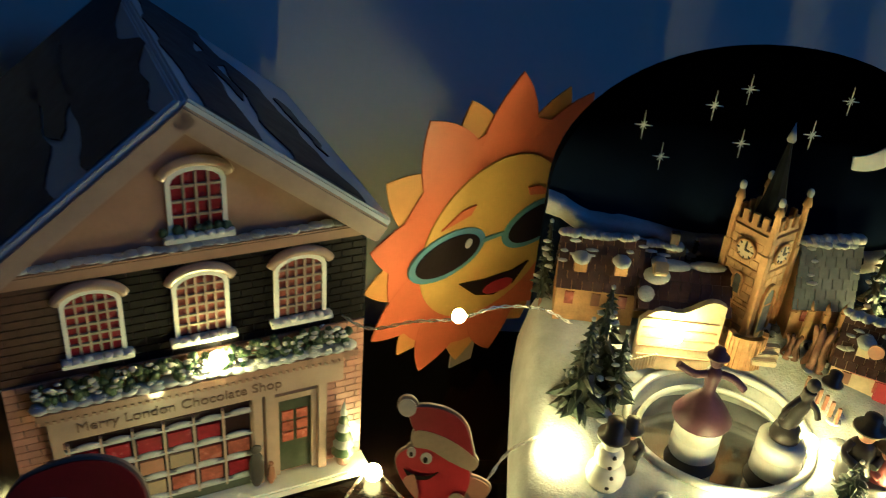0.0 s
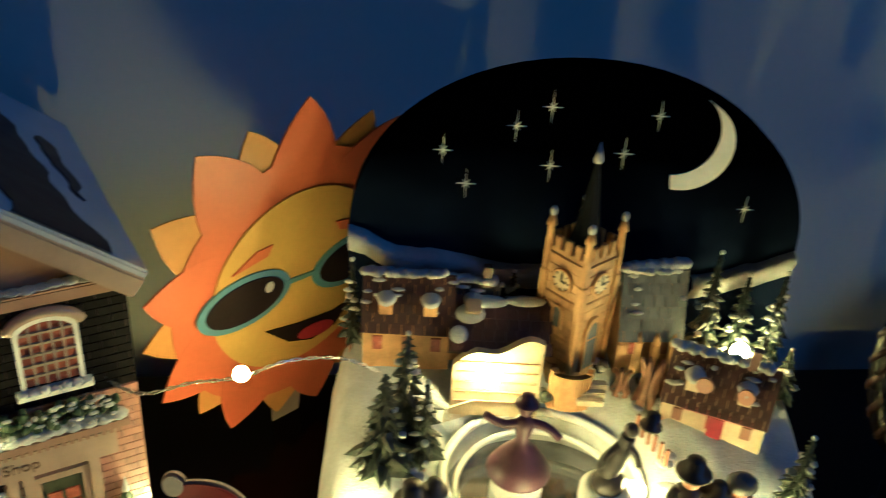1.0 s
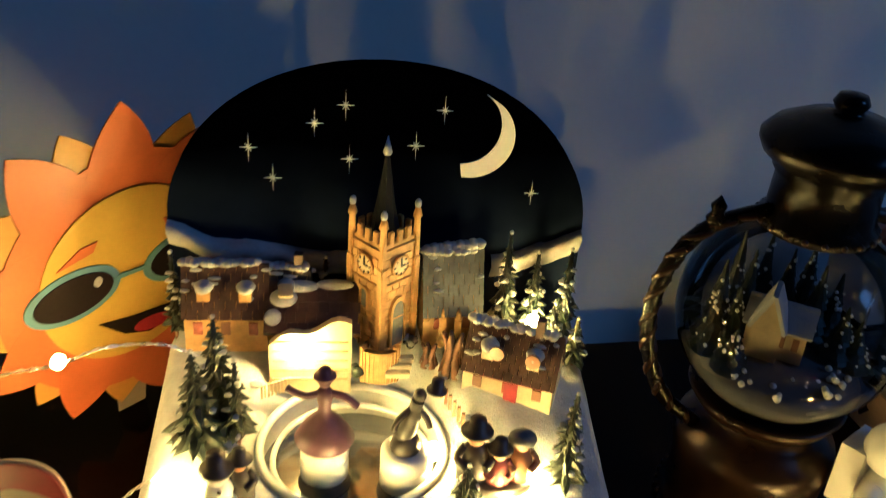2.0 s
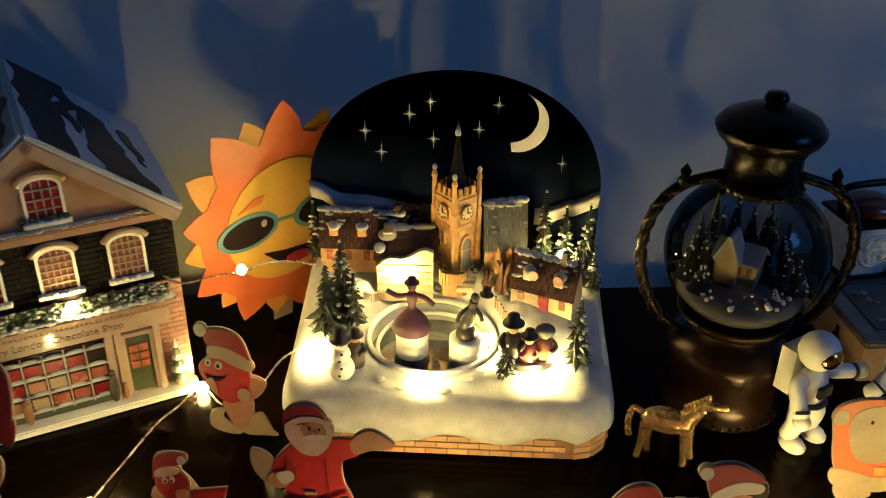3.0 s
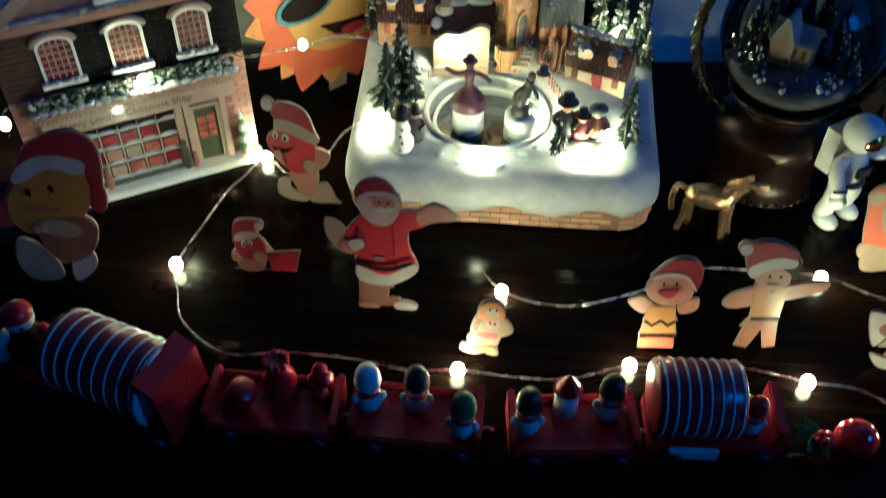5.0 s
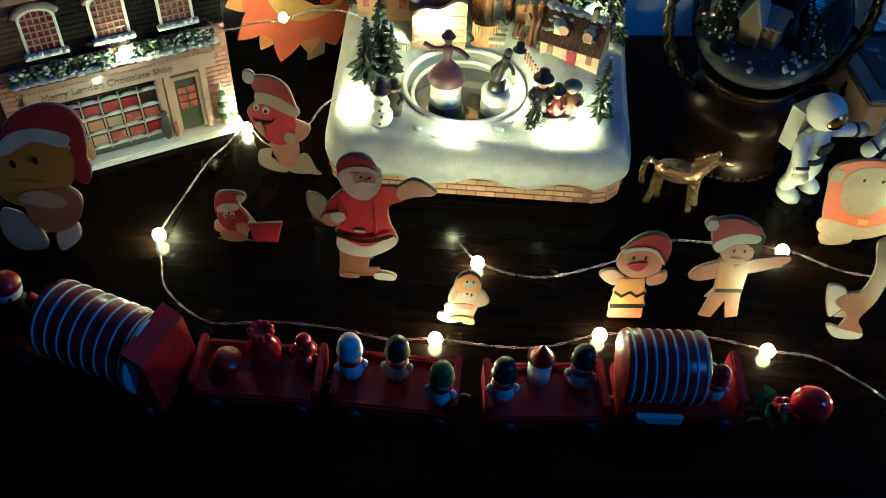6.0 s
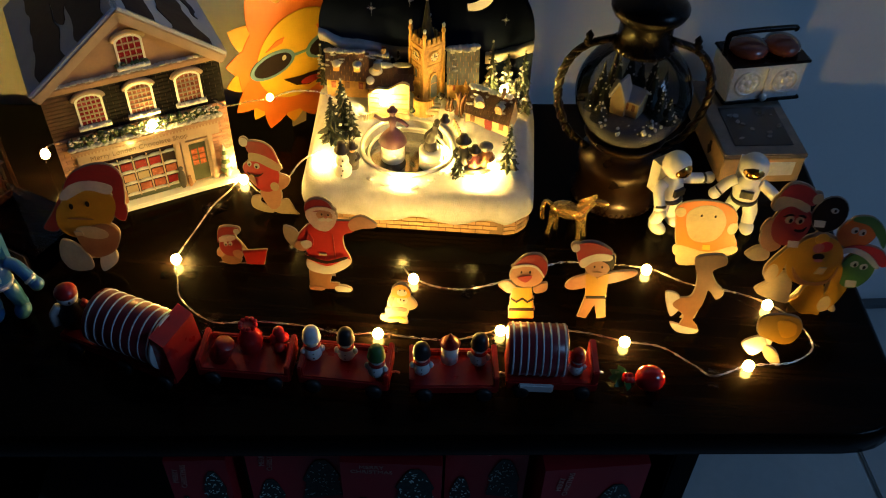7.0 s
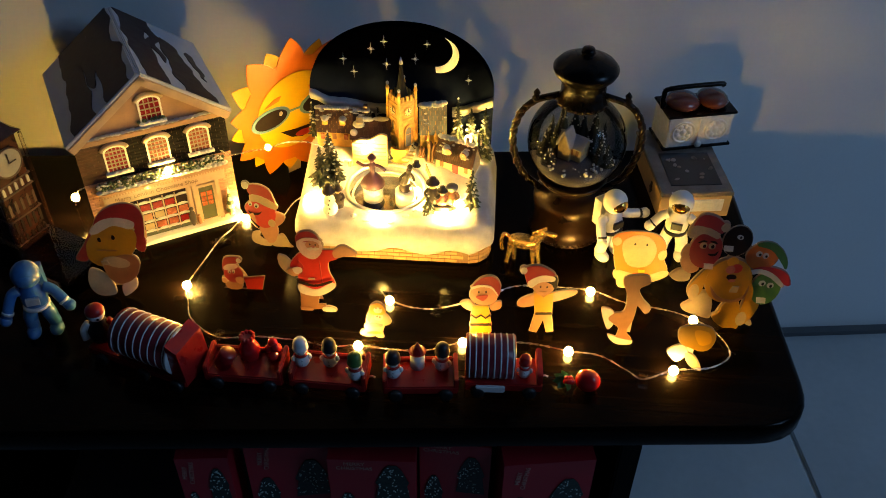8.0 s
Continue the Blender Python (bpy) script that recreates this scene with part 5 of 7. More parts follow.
field(fig, "coat_seam", "deepred", [(8.2, 62.0), (9.2, 62.0), (10.6, 32.0), (9.4, 32.0)])
field(fig, "sleeve_shade", "deepred", bowed([(-11.0, 62.0), (-6.5, 55.0), (-9.5, 45.0), (-11.5, 52.0)]))
field(fig, "cuff", "whiteprint", bowed([(-17.0, 52.5), (-10.0, 54.5), (-8.0, 49.5), (-14.0, 46.0)]))
field(fig, "hood", "deepred", oval(-1.0, 85.5, 10.8, 10.5, 0))
field(fig, "beard", "pinkwhite", bowed([(-10.8, 82.0), (-8.5, 73.1), (-2.5, 66.5), (5.0, 65.5), (11.0, 72.0), (12.8, 81.0), (8.0, 84.0), (0.0, 84.5)]))
field(fig, "face", "skin", oval(3.6, 81.0, 6.4, 4.8, -8))
field(fig, "brim", "pinkwhite", bowed([(-10.5, 84.5), (-4.0, 88.8), (5.0, 89.2), (11.5, 86.0), (11.0, 83.6), (4.5, 86.0), (-3.5, 85.4), (-9.5, 81.6)]))
field(fig, "moustache", "whiteprint", bowed([(-1.8, 77.2), (4.2, 79.2), (10.2, 77.8), (6.4, 75.4), (4.0, 76.4), (1.0, 75.2)]))
field(fig, "nose", "rosy", oval(4.6, 79.8, 1.3, 1.2, 0))
field(fig, "eye", "lens", oval(1.6, 82.4, 0.6, 0.8, 0))
field(fig, "eye", "lens", oval(6.6, 82.2, 0.6, 0.8, 0))
field(fig, "belt", "lens", bowed([(-12.2, 39.5), (3.0, 35.5), (18.2, 41.0), (18.6, 38.4), (3.0, 32.6), (-12.4, 36.8)]))
back(fig)
fig = standee("drum_figure", -0.1101, 0.2660, "yellow round card figure in a red hat with a drum", 9)
field(fig, "hair", "deepred", bowed([(34.2, 79.7), (41.5, 67.9), (37.7, 53.5), (30.6, 59.6)]))
field(fig, "cape", "deepred", bowed([(-6.7, 78.5), (-16.9, 62.8), (-26.3, 49.0), (-14.8, 47.6)]))
field(fig, "leg", "greyprint", bowed([(-16.3, 35.1), (-6.1, 31.3), (1.6, 16.9), (1.2, 3.9), (-14.5, 3.9), (-20.6, 17.6)]))
field(fig, "shoe", "whiteprint", bowed([(10.7, 15.3), (23.3, 22.0), (22.5, 10.3), (10.1, 1.0)]))
field(fig, "body", "yellow", bowed([(-9.8, 70.8), (3.8, 82.9), (20.8, 85.6), (33.2, 77.0), (31.3, 60.7), (20.0, 45.6), (-1.9, 38.4), (-13.5, 46.5), (-14.3, 59.7)]))
field(fig, "hat", "deepred", bowed([(-3.0, 82.0), (5.3, 99.2), (23.7, 108.5), (37.6, 106.4), (43.7, 93.5), (39.5, 65.7), (35.0, 76.1), (30.9, 90.5), (14.2, 92.5)]))
field(fig, "brim", "whiteprint", bowed([(-6.9, 79.6), (3.2, 90.7), (18.7, 94.3), (34.5, 88.6), (30.6, 80.5), (15.0, 85.2), (-1.8, 76.7)]))
field(fig, "drum", "brownprint", bowed([(-1.9, 41.8), (12.8, 50.6), (25.3, 50.4), (30.8, 40.8), (23.6, 23.1), (9.4, 16.9), (0.1, 24.9)]))
field(fig, "drumhead", "creamprint", oval(10.2, 43.2, 12.7, 6.3, -16))
field(fig, "mouth", "brownprint", oval(4.3, 57.7, 10.0, 0.9, -6))
field(fig, "eye", "lens", oval(0.0, 70.4, 1.6, 2.7, 0))
field(fig, "eye", "lens", oval(12.9, 72.4, 1.6, 2.7, 0))
back(fig)
fig = standee("red_candy_figure", 0.0227, 0.3520, "round red card figure in a floppy red hat")
field(fig, "shoe", "creamprint", bowed([(-13.7, 16.9), (-5.8, 18.7), (-6.5, 11.5), (3.5, 4.9), (2.1, 1.0), (-8.3, 2.9), (-14.7, 7.3)]))
field(fig, "shoe", "creamprint", bowed([(4.5, 5.0), (11.0, 13.9), (17.9, 16.3), (22.9, 5.1), (26.4, 1.0), (17.9, 1.0), (8.6, 1.0)]))
field(fig, "leg", "skin", bowed([(-5.1, 25.8), (11.2, 28.0), (10.8, 11.5), (3.5, 4.9), (-2.5, 12.9)]))
field(fig, "arm", "skin", bowed([(9.7, 44.0), (20.7, 40.6), (18.1, 32.0), (9.1, 26.0), (3.9, 31.0)]))
field(fig, "body", "red", bowed([(-18.5, 49.9), (-13.2, 55.8), (-2.9, 57.6), (7.8, 53.9), (12.5, 44.1), (9.1, 30.2), (0.5, 24.5), (-8.6, 29.0), (-15.9, 40.0)]))
field(fig, "hat", "deepred", bowed([(-14.3, 74.1), (-9.1, 77.2), (-0.1, 76.5), (7.5, 71.2), (11.3, 61.8), (12.5, 54.2), (4.4, 57.0), (-3.4, 61.9), (-11.4, 64.7)]))
field(fig, "brim", "creamprint", bowed([(-11.3, 65.1), (-3.1, 64.8), (6.5, 60.4), (14.3, 53.6), (12.9, 48.2), (3.9, 51.4), (-4.9, 56.4), (-12.1, 57.6)]))
field(fig, "pompom", "whiteprint", oval(-15.5, 76.1, 3.6, 4.3, 0))
field(fig, "eye_white", "whiteprint", oval(-12.5, 54.3, 1.9, 2.7, 0))
field(fig, "eye_white", "whiteprint", oval(-6.2, 52.3, 2.4, 2.9, 0))
field(fig, "pupil", "lens", oval(-12.5, 53.7, 0.7, 1.1, 0))
field(fig, "pupil", "lens", oval(-6.5, 51.6, 1.0, 1.4, 0))
field(fig, "mouth", "lens", bowed([(-15.2, 46.4), (-11.7, 43.9), (-5.3, 43.4), (-0.7, 46.4), (-5.4, 41.6), (-12.3, 42.0)]))
field(fig, "glove", "skin", bowed([(-15.0, 40.1), (-10.8, 43.7), (-8.7, 37.1), (-8.4, 31.3), (-11.8, 34.6)]))
field(fig, "glove", "creamprint", oval(7.8, 32.0, 3.8, 4.6, 0))
back(fig)
fig = standee("sledging_figure", 0.0084, 0.2860, "small red card figure on a sled")
field(fig, "sled", "red", [(6.3, 15.2), (26.8, 18.4), (22.9, 1.4), (8.3, 1.0)])
field(fig, "sled_edge", "deepred", [(6.3, 15.2), (26.8, 18.4), (26.2, 15.8), (6.1, 12.6)])
field(fig, "runner", "creamprint", [(-14.3, 1.0), (-2.1, 1.0), (13.1, 1.0), (12.3, 1.0), (-14.9, 1.0)])
field(fig, "legs", "brownprint", oval(-4.5, 5.4, 8.3, 5.8, 0))
field(fig, "body", "deepred", oval(-3.4, 19.7, 9.4, 10.7, 0))
field(fig, "arm", "skin", bowed([(-1.8, 15.1), (3.7, 16.7), (5.8, 10.9), (2.6, 7.1), (-1.5, 10.4)]))
field(fig, "hat", "deepred", bowed([(-13.6, 23.5), (-11.4, 37.4), (-4.8, 40.8), (4.7, 40.3), (5.5, 35.2), (0.4, 33.3), (-8.6, 31.9)]))
field(fig, "brim", "pinkwhite", bowed([(-11.6, 29.4), (-4.2, 32.0), (1.5, 31.1), (0.0, 27.3), (-11.3, 24.6)]))
field(fig, "pompom", "whiteprint", oval(3.5, 36.9, 2.4, 2.9, 0))
field(fig, "eye_white", "whiteprint", oval(-7.1, 22.9, 1.6, 2.3, 0))
field(fig, "eye_white", "whiteprint", oval(-2.9, 23.6, 1.6, 2.4, 0))
field(fig, "pupil", "lens", oval(-6.8, 22.4, 0.7, 1.0, 0))
field(fig, "pupil", "lens", oval(-3.0, 22.9, 0.7, 1.0, 0))
field(fig, "glove", "skin", oval(-13.0, 12.4, 2.6, 3.3, 0))
back(fig)
fig = standee("parcel_figure", 0.1494, 0.2310, "tiny yellow and cream card figure with a parcel")
field(fig, "body", "creamprint", bowed([(-8.3, 14.7), (-3.9, 17.7), (9.4, 17.2), (8.2, 7.6), (9.2, 1.0), (3.2, 1.0), (1.6, 2.8), (-5.1, 1.0), (-11.9, 3.8), (-11.2, 8.8), (-7.9, 9.9)]))
field(fig, "hat", "creamprint", bowed([(-6.2, 23.1), (-2.7, 32.9), (3.8, 34.6), (10.6, 31.2), (16.5, 21.5), (11.2, 16.3), (4.2, 17.8), (-5.1, 18.0)]))
field(fig, "ear", "brownprint", bowed([(-5.5, 23.8), (-2.4, 32.1), (-0.1, 31.1), (-2.3, 24.4), (-3.2, 19.2)]))
field(fig, "scarf", "rosy", bowed([(-2.4, 18.7), (7.9, 18.1), (7.2, 14.5), (-2.1, 15.2)]))
field(fig, "face", "pinkwhite", oval(5.0, 26.7, 4.3, 4.4, 0))
field(fig, "eye", "lens", oval(3.8, 27.4, 0.6, 1.0, 0))
field(fig, "eye", "lens", oval(6.4, 26.8, 0.6, 1.0, 0))
field(fig, "fold", "amber", bowed([(-6.7, 6.4), (1.5, 8.6), (7.5, 6.9), (1.5, 6.0)]))
field(fig, "hood", "amber", bowed([(-3.0, 31.5), (-1.5, 40.0), (4.5, 44.0), (10.0, 39.5), (11.0, 32.0), (4.0, 29.5)]))
field(fig, "muzzle", "whiteprint", oval(4.8, 35.6, 4.0, 3.4, 0))
field(fig, "eye", "lens", oval(3.2, 38.0, 0.6, 0.8, 0))
field(fig, "eye", "lens", oval(6.8, 38.0, 0.6, 0.8, 0))
back(fig)
fig = standee("laughing_figure", 0.2492, 0.2440, "card figure in a yellow shirt and red hat")
field(fig, "arm", "skin", bowed([(-20.2, 36.3), (-12.8, 40.6), (-5.7, 33.2), (-11.6, 28.4)]))
field(fig, "arm", "skin", bowed([(7.8, 36.3), (16.6, 41.3), (17.0, 33.3), (9.6, 30.0)]))
field(fig, "shirt", "yellow", [(-8.8, 33.9), (5.6, 35.6), (9.2, 14.2), (-9.9, 12.2)])
field(fig, "shorts", "orange", [(-9.8, 10.0), (9.0, 11.5), (9.8, 2.6), (-9.6, 1.0)])
field(fig, "belt", "lens", [(-10.3, 12.7), (9.6, 14.3), (9.8, 11.0), (-10.2, 9.3)])
field(fig, "stripe", "lens", [(-9.6, 24.3), (-4.9, 20.8), (-0.5, 24.9), (3.9, 21.5), (7.9, 25.6), (8.4, 23.5), (4.0, 19.3), (-0.4, 22.8), (-4.8, 18.6), (-9.6, 22.1)])
field(fig, "head", "skin", bowed([(-8.7, 56.0), (0.0, 60.8), (9.8, 55.9), (12.8, 43.1), (3.2, 36.5), (-6.7, 38.5), (-11.9, 46.4)]))
field(fig, "hat", "deepred", bowed([(-10.3, 56.0), (-2.2, 67.8), (8.7, 70.1), (15.4, 61.5), (14.3, 48.4), (7.5, 57.8), (-1.8, 58.7)]))
field(fig, "eye", "lens", oval(-3.6, 51.8, 0.7, 1.4, 0))
field(fig, "eye", "lens", oval(3.0, 52.6, 0.7, 1.4, 0))
field(fig, "brim", "whiteprint", bowed([(-10.5, 57.5), (-2.0, 60.6), (7.5, 59.2), (13.5, 51.0), (13.8, 48.4), (7.2, 57.0), (-2.0, 58.2), (-9.6, 55.2)]))
field(fig, "mouth", "deepred", bowed([(-6.2, 46.9), (4.9, 49.3), (0.7, 42.1)]))
back(fig)
fig = standee("waving_figure", 0.3067, 0.2490, "card figure in yellow with outstretched arms and a red hat")
field(fig, "trousers", "brownprint", [(-7.8, 26.2), (7.1, 27.5), (10.7, 3.5), (4.2, 1.7), (0.3, 16.4), (-4.5, 1.0), (-11.5, 2.3)])
field(fig, "arm", "skin", bowed([(-8.2, 47.9), (-21.3, 41.5), (-24.7, 34.0), (-18.5, 31.5), (-7.4, 36.5)]))
field(fig, "arm", "skin", bowed([(5.1, 49.5), (23.9, 55.0), (27.0, 49.9), (7.6, 40.1)]))
field(fig, "torso", "yellow", [(-10.9, 49.4), (-0.6, 47.9), (7.1, 50.8), (7.7, 25.6), (-7.7, 24.4)])
field(fig, "belt", "lens", [(-7.8, 26.2), (7.5, 27.5), (7.8, 24.4), (-7.5, 23.2)])
field(fig, "hair", "lens", bowed([(-5.5, 65.0), (8.2, 70.0), (8.9, 54.4), (4.2, 59.8)]))
field(fig, "head", "skin", bowed([(-12.5, 59.8), (-4.2, 63.9), (5.0, 59.9), (5.7, 52.4), (-2.7, 47.0), (-9.9, 51.2)]))
field(fig, "hat", "deepred", bowed([(-20.5, 76.9), (-7.7, 81.1), (6.2, 73.2), (1.7, 68.3), (-10.4, 63.9), (-16.2, 58.3)]))
field(fig, "brim", "whiteprint", bowed([(-17.0, 62.9), (-5.1, 70.6), (6.1, 69.8), (5.8, 64.6), (-6.1, 62.6), (-13.9, 55.6)]))
field(fig, "eye", "lens", oval(-5.2, 57.6, 0.7, 1.1, 0))
field(fig, "eye", "lens", oval(0.6, 57.8, 0.7, 1.1, 0))
field(fig, "smile", "brownprint", oval(-2.6, 52.4, 3.4, 0.6, 0))
field(fig, "collar", "brownprint", [(-3.4, 48.4), (-1.6, 45.2), (0.4, 48.6), (-1.6, 47.0)])
field(fig, "pompom", "whiteprint", oval(-21.7, 75.7, 3.2, 3.8, 0))
back(fig)
fig = standee("leaping_dog_figure", 0.3849, 0.2400, "brown and white leaping card dog")
field(fig, "tail", "whiteprint", bowed([(-26.5, 43.5), (-17.4, 41.3), (-12.9, 30.1), (-18.2, 18.6), (-23.6, 30.5)]))
field(fig, "body", "brownprint", bowed([(-11.2, 79.3), (7.1, 84.1), (12.5, 75.6), (3.9, 68.1), (8.1, 56.8), (16.4, 46.9), (12.6, 39.5), (4.5, 48.3), (3.1, 32.6), (-1.0, 17.6), (4.7, 8.1), (0.2, 3.8), (-9.5, 8.2), (-8.7, 20.6), (-19.3, 30.8), (-14.9, 38.4), (-6.2, 42.1), (-6.3, 59.8)]))
field(fig, "chest", "whiteprint", bowed([(-17.2, 11.3), (-6.5, 8.4), (5.1, 5.5), (3.2, 1.0), (-9.9, 1.7)]))
back(fig)
fig = standee("yellow_bird_figure", 0.4393, 0.2130, "yellow and white card bird beside the wire")
field(fig, "tail", "whiteprint", bowed([(-21.4, 23.8), (-10.3, 30.8), (-3.9, 20.8), (-11.1, 10.3), (-18.4, 16.0)]))
field(fig, "leg", "creamprint", bowed([(-5.3, 21.4), (4.4, 16.1), (11.9, 1.0), (5.0, 2.2), (-3.1, 11.7)]))
field(fig, "body", "yellow", bowed([(-14.9, 40.1), (-14.3, 50.1), (-3.1, 54.6), (11.4, 52.3), (17.4, 41.0), (14.8, 28.0), (6.9, 24.3), (-4.2, 28.8), (-11.0, 31.9)]))
field(fig, "wing", "amber", bowed([(-1.9, 48.2), (10.9, 46.9), (14.1, 35.2), (4.9, 32.1)]))
back(fig)
fig = standee("white_beard_figure", 0.3974, 0.3180, "wide orange and cream card figure with a big beard")
field(fig, "foot", "creamprint", bowed([(-14.0, 11.0), (2.2, 9.7), (5.2, 2.9), (-11.2, 1.0)]))
field(fig, "coat", "orange", bowed([(-24.3, 62.3), (-14.2, 68.9), (0.9, 70.4), (17.5, 66.4), (26.0, 55.1), (26.0, 40.1), (31.7, 25.1), (21.4, 13.0), (-3.7, 12.4), (-16.9, 21.5), (-22.4, 45.7)]))
field(fig, "hem", "creamprint", bowed([(-17.0, 22.8), (9.3, 17.2), (29.0, 24.9), (32.5, 17.7), (10.9, 7.1), (-15.3, 10.3)]))
field(fig, "beard", "creamprint", bowed([(-14.1, 59.4), (-2.7, 66.1), (10.9, 63.0), (18.2, 48.6), (14.2, 32.4), (3.2, 27.3), (-7.7, 30.9), (-14.5, 46.3)]))
field(fig, "eye", "lens", oval(-3.5, 55.5, 0.9, 1.3, 0))
field(fig, "eye", "lens", oval(8.0, 55.5, 0.9, 1.3, 0))
field(fig, "mitten", "creamprint", oval(-21.0, 58.0, 4.2, 5.0, 10))
field(fig, "buckle", "amber", [(3.5, 25.5), (9.9, 25.3), (10.8, 19.8), (4.4, 20.0)])
field(fig, "glove", "creamprint", oval(24.3, 44.2, 4.1, 6.0, 0))
back(fig)
fig = standee("candy_group_figure", 0.4806, 0.2720, "card group of round candy figures, yellow in front")
field(fig, "black_candy", "lens", oval(-6.7, 101.1, 12.7, 16.6, 0))
field(fig, "orange_candy", "orange", oval(18.7, 85.2, 14.4, 14.7, 0))
field(fig, "green_hat", "greenprint", bowed([(12.0, 97.3), (15.0, 101.3), (25.6, 101.1), (35.7, 92.9), (42.1, 81.3), (42.4, 72.2), (34.8, 82.3), (25.1, 93.1)]))
field(fig, "green_shoe", "creamprint", bowed([(18.3, 7.6), (22.0, 11.2), (26.4, 4.8), (23.8, 2.9)]))
field(fig, "green_leg", "yellow", bowed([(17.0, 34.0), (27.3, 31.5), (26.3, 19.9), (22.3, 9.6), (18.1, 17.6)]))
field(fig, "green_candy", "greenprint", oval(29.4, 49.3, 13.5, 19.2, 0))
field(fig, "red_hat", "red", bowed([(12.6, 70.1), (21.1, 74.7), (34.6, 73.2), (45.0, 67.7), (50.7, 56.2), (45.8, 54.6), (34.4, 63.9), (21.5, 67.6)]))
field(fig, "hat_brim", "whiteprint", bowed([(11.9, 70.1), (21.8, 71.7), (33.8, 66.3), (45.0, 54.6), (42.4, 52.5), (31.2, 62.1), (20.6, 66.6), (13.6, 65.5)]))
field(fig, "red_leg", "skin", bowed([(-52.3, 78.0), (-43.4, 81.6), (-35.3, 69.9), (-41.3, 63.3), (-49.3, 67.4)]))
field(fig, "red_shoe", "creamprint", bowed([(-59.3, 59.9), (-51.5, 66.7), (-42.2, 61.7), (-42.9, 54.7), (-51.6, 53.2), (-57.7, 56.2)]))
field(fig, "red_arm", "skin", bowed([(-52.1, 90.1), (-48.0, 93.4), (-42.0, 80.2), (-45.6, 73.8), (-52.9, 81.0)]))
field(fig, "red_candy", "deepred", oval(-33.2, 90.4, 14.4, 19.9, 0))
field(fig, "santa_hat", "deepred", bowed([(-48.4, 111.0), (-46.8, 122.6), (-40.6, 128.7), (-29.8, 126.5), (-21.2, 118.5), (-22.9, 109.7), (-35.7, 115.6)]))
field(fig, "santa_brim", "creamprint", bowed([(-51.5, 107.9), (-48.7, 116.5), (-38.1, 116.0), (-24.8, 109.9), (-25.5, 103.7), (-37.9, 108.7), (-48.5, 103.1)]))
field(fig, "pompom", "creamprint", oval(-20.6, 116.5, 3.9, 4.8, 0))
field(fig, "shoe", "creamprint", bowed([(-42.8, 23.8), (-35.4, 30.9), (-26.4, 42.2), (-17.6, 34.8), (-14.9, 18.5), (-16.0, 11.1), (-28.6, 14.2), (-39.9, 18.7)]))
field(fig, "shoe", "yellow", bowed([(-13.3, 12.6), (-8.2, 18.3), (-4.5, 30.8), (7.3, 33.3), (12.0, 17.2), (13.3, 1.0), (8.2, 1.0), (-1.8, 1.0)]))
field(fig, "arm", "yellow", bowed([(-26.2, 72.7), (-19.9, 66.3), (-26.4, 54.9), (-29.7, 40.4), (-37.1, 33.4), (-41.0, 44.4), (-36.1, 57.4)]))
field(fig, "yellow_candy", "yellow", oval(-6.3, 57.3, 21.0, 25.5, 0))
field(fig, "arm", "yellow", bowed([(11.4, 59.1), (17.8, 50.1), (19.4, 34.2), (22.5, 17.9), (16.9, 5.8), (9.7, 10.3), (12.3, 30.4)]))
field(fig, "glove", "creamprint", oval(-35.8, 42.5, 4.9, 9.5, 0))
field(fig, "glove", "creamprint", oval(14.0, 13.3, 4.9, 8.5, 0))
field(fig, "eyelid", "amber", oval(-7.0, 80.1, 5.2, 5.4, 0))
field(fig, "nose", "red", oval(-2.4, 73.1, 5.2, 5.1, 0))
field(fig, "nose", "rosy", oval(-7.5, 71.5, 4.2, 4.6, 0))
field(fig, "mouth", "lens", oval(-5.1, 63.0, 4.6, 3.1, 0))
field(fig, "lip", "rosy", oval(-4.3, 59.3, 3.4, 1.6, 0))
field(fig, "belly_shade", "brownprint", bowed([(-22.2, 52.1), (-17.3, 39.6), (-7.6, 33.8), (5.7, 34.8), (12.5, 43.4), (12.5, 54.5), (9.2, 41.5), (-0.8, 36.6), (-12.5, 40.0)]))
field(fig, "eye_white", "creamprint", oval(-37.0, 97.6, 3.3, 3.5, 0))
field(fig, "eye_white", "creamprint", oval(-29.4, 97.5, 3.2, 3.5, 0))
field(fig, "pupil", "lens", oval(-36.1, 97.1, 1.4, 2.0, 0))
field(fig, "pupil", "lens", oval(-28.8, 97.0, 1.4, 2.0, 0))
field(fig, "eyebrow", "lens", bowed([(-42.7, 100.5), (-38.1, 103.8), (-34.3, 102.2), (-38.2, 101.7)]))
field(fig, "eyebrow", "lens", bowed([(-32.1, 103.0), (-27.5, 103.3), (-25.3, 100.5), (-29.2, 101.4)]))
field(fig, "smile", "lens", bowed([(-31.8, 89.3), (-26.0, 89.7), (-23.1, 92.9), (-24.5, 88.0), (-29.0, 87.1)]))
field(fig, "eye_white", "whiteprint", oval(-7.0, 109.3, 3.0, 2.3, -20))
field(fig, "pupil", "lens", oval(-6.6, 109.3, 1.0, 1.4, 0))
field(fig, "eye_white", "whiteprint", oval(13.1, 92.3, 2.8, 3.2, 0))
field(fig, "eye_white", "whiteprint", oval(19.1, 90.9, 2.7, 3.2, 0))
field(fig, "pupil", "lens", oval(13.9, 91.8, 1.2, 1.4, 0))
field(fig, "pupil", "lens", oval(19.7, 90.4, 1.1, 1.4, 0))
field(fig, "eye_white", "whiteprint", oval(22.8, 59.9, 3.1, 3.1, 0))
field(fig, "eye_white", "whiteprint", oval(30.5, 58.0, 3.1, 3.0, 0))
field(fig, "pupil", "lens", oval(23.4, 59.4, 1.2, 1.8, 0))
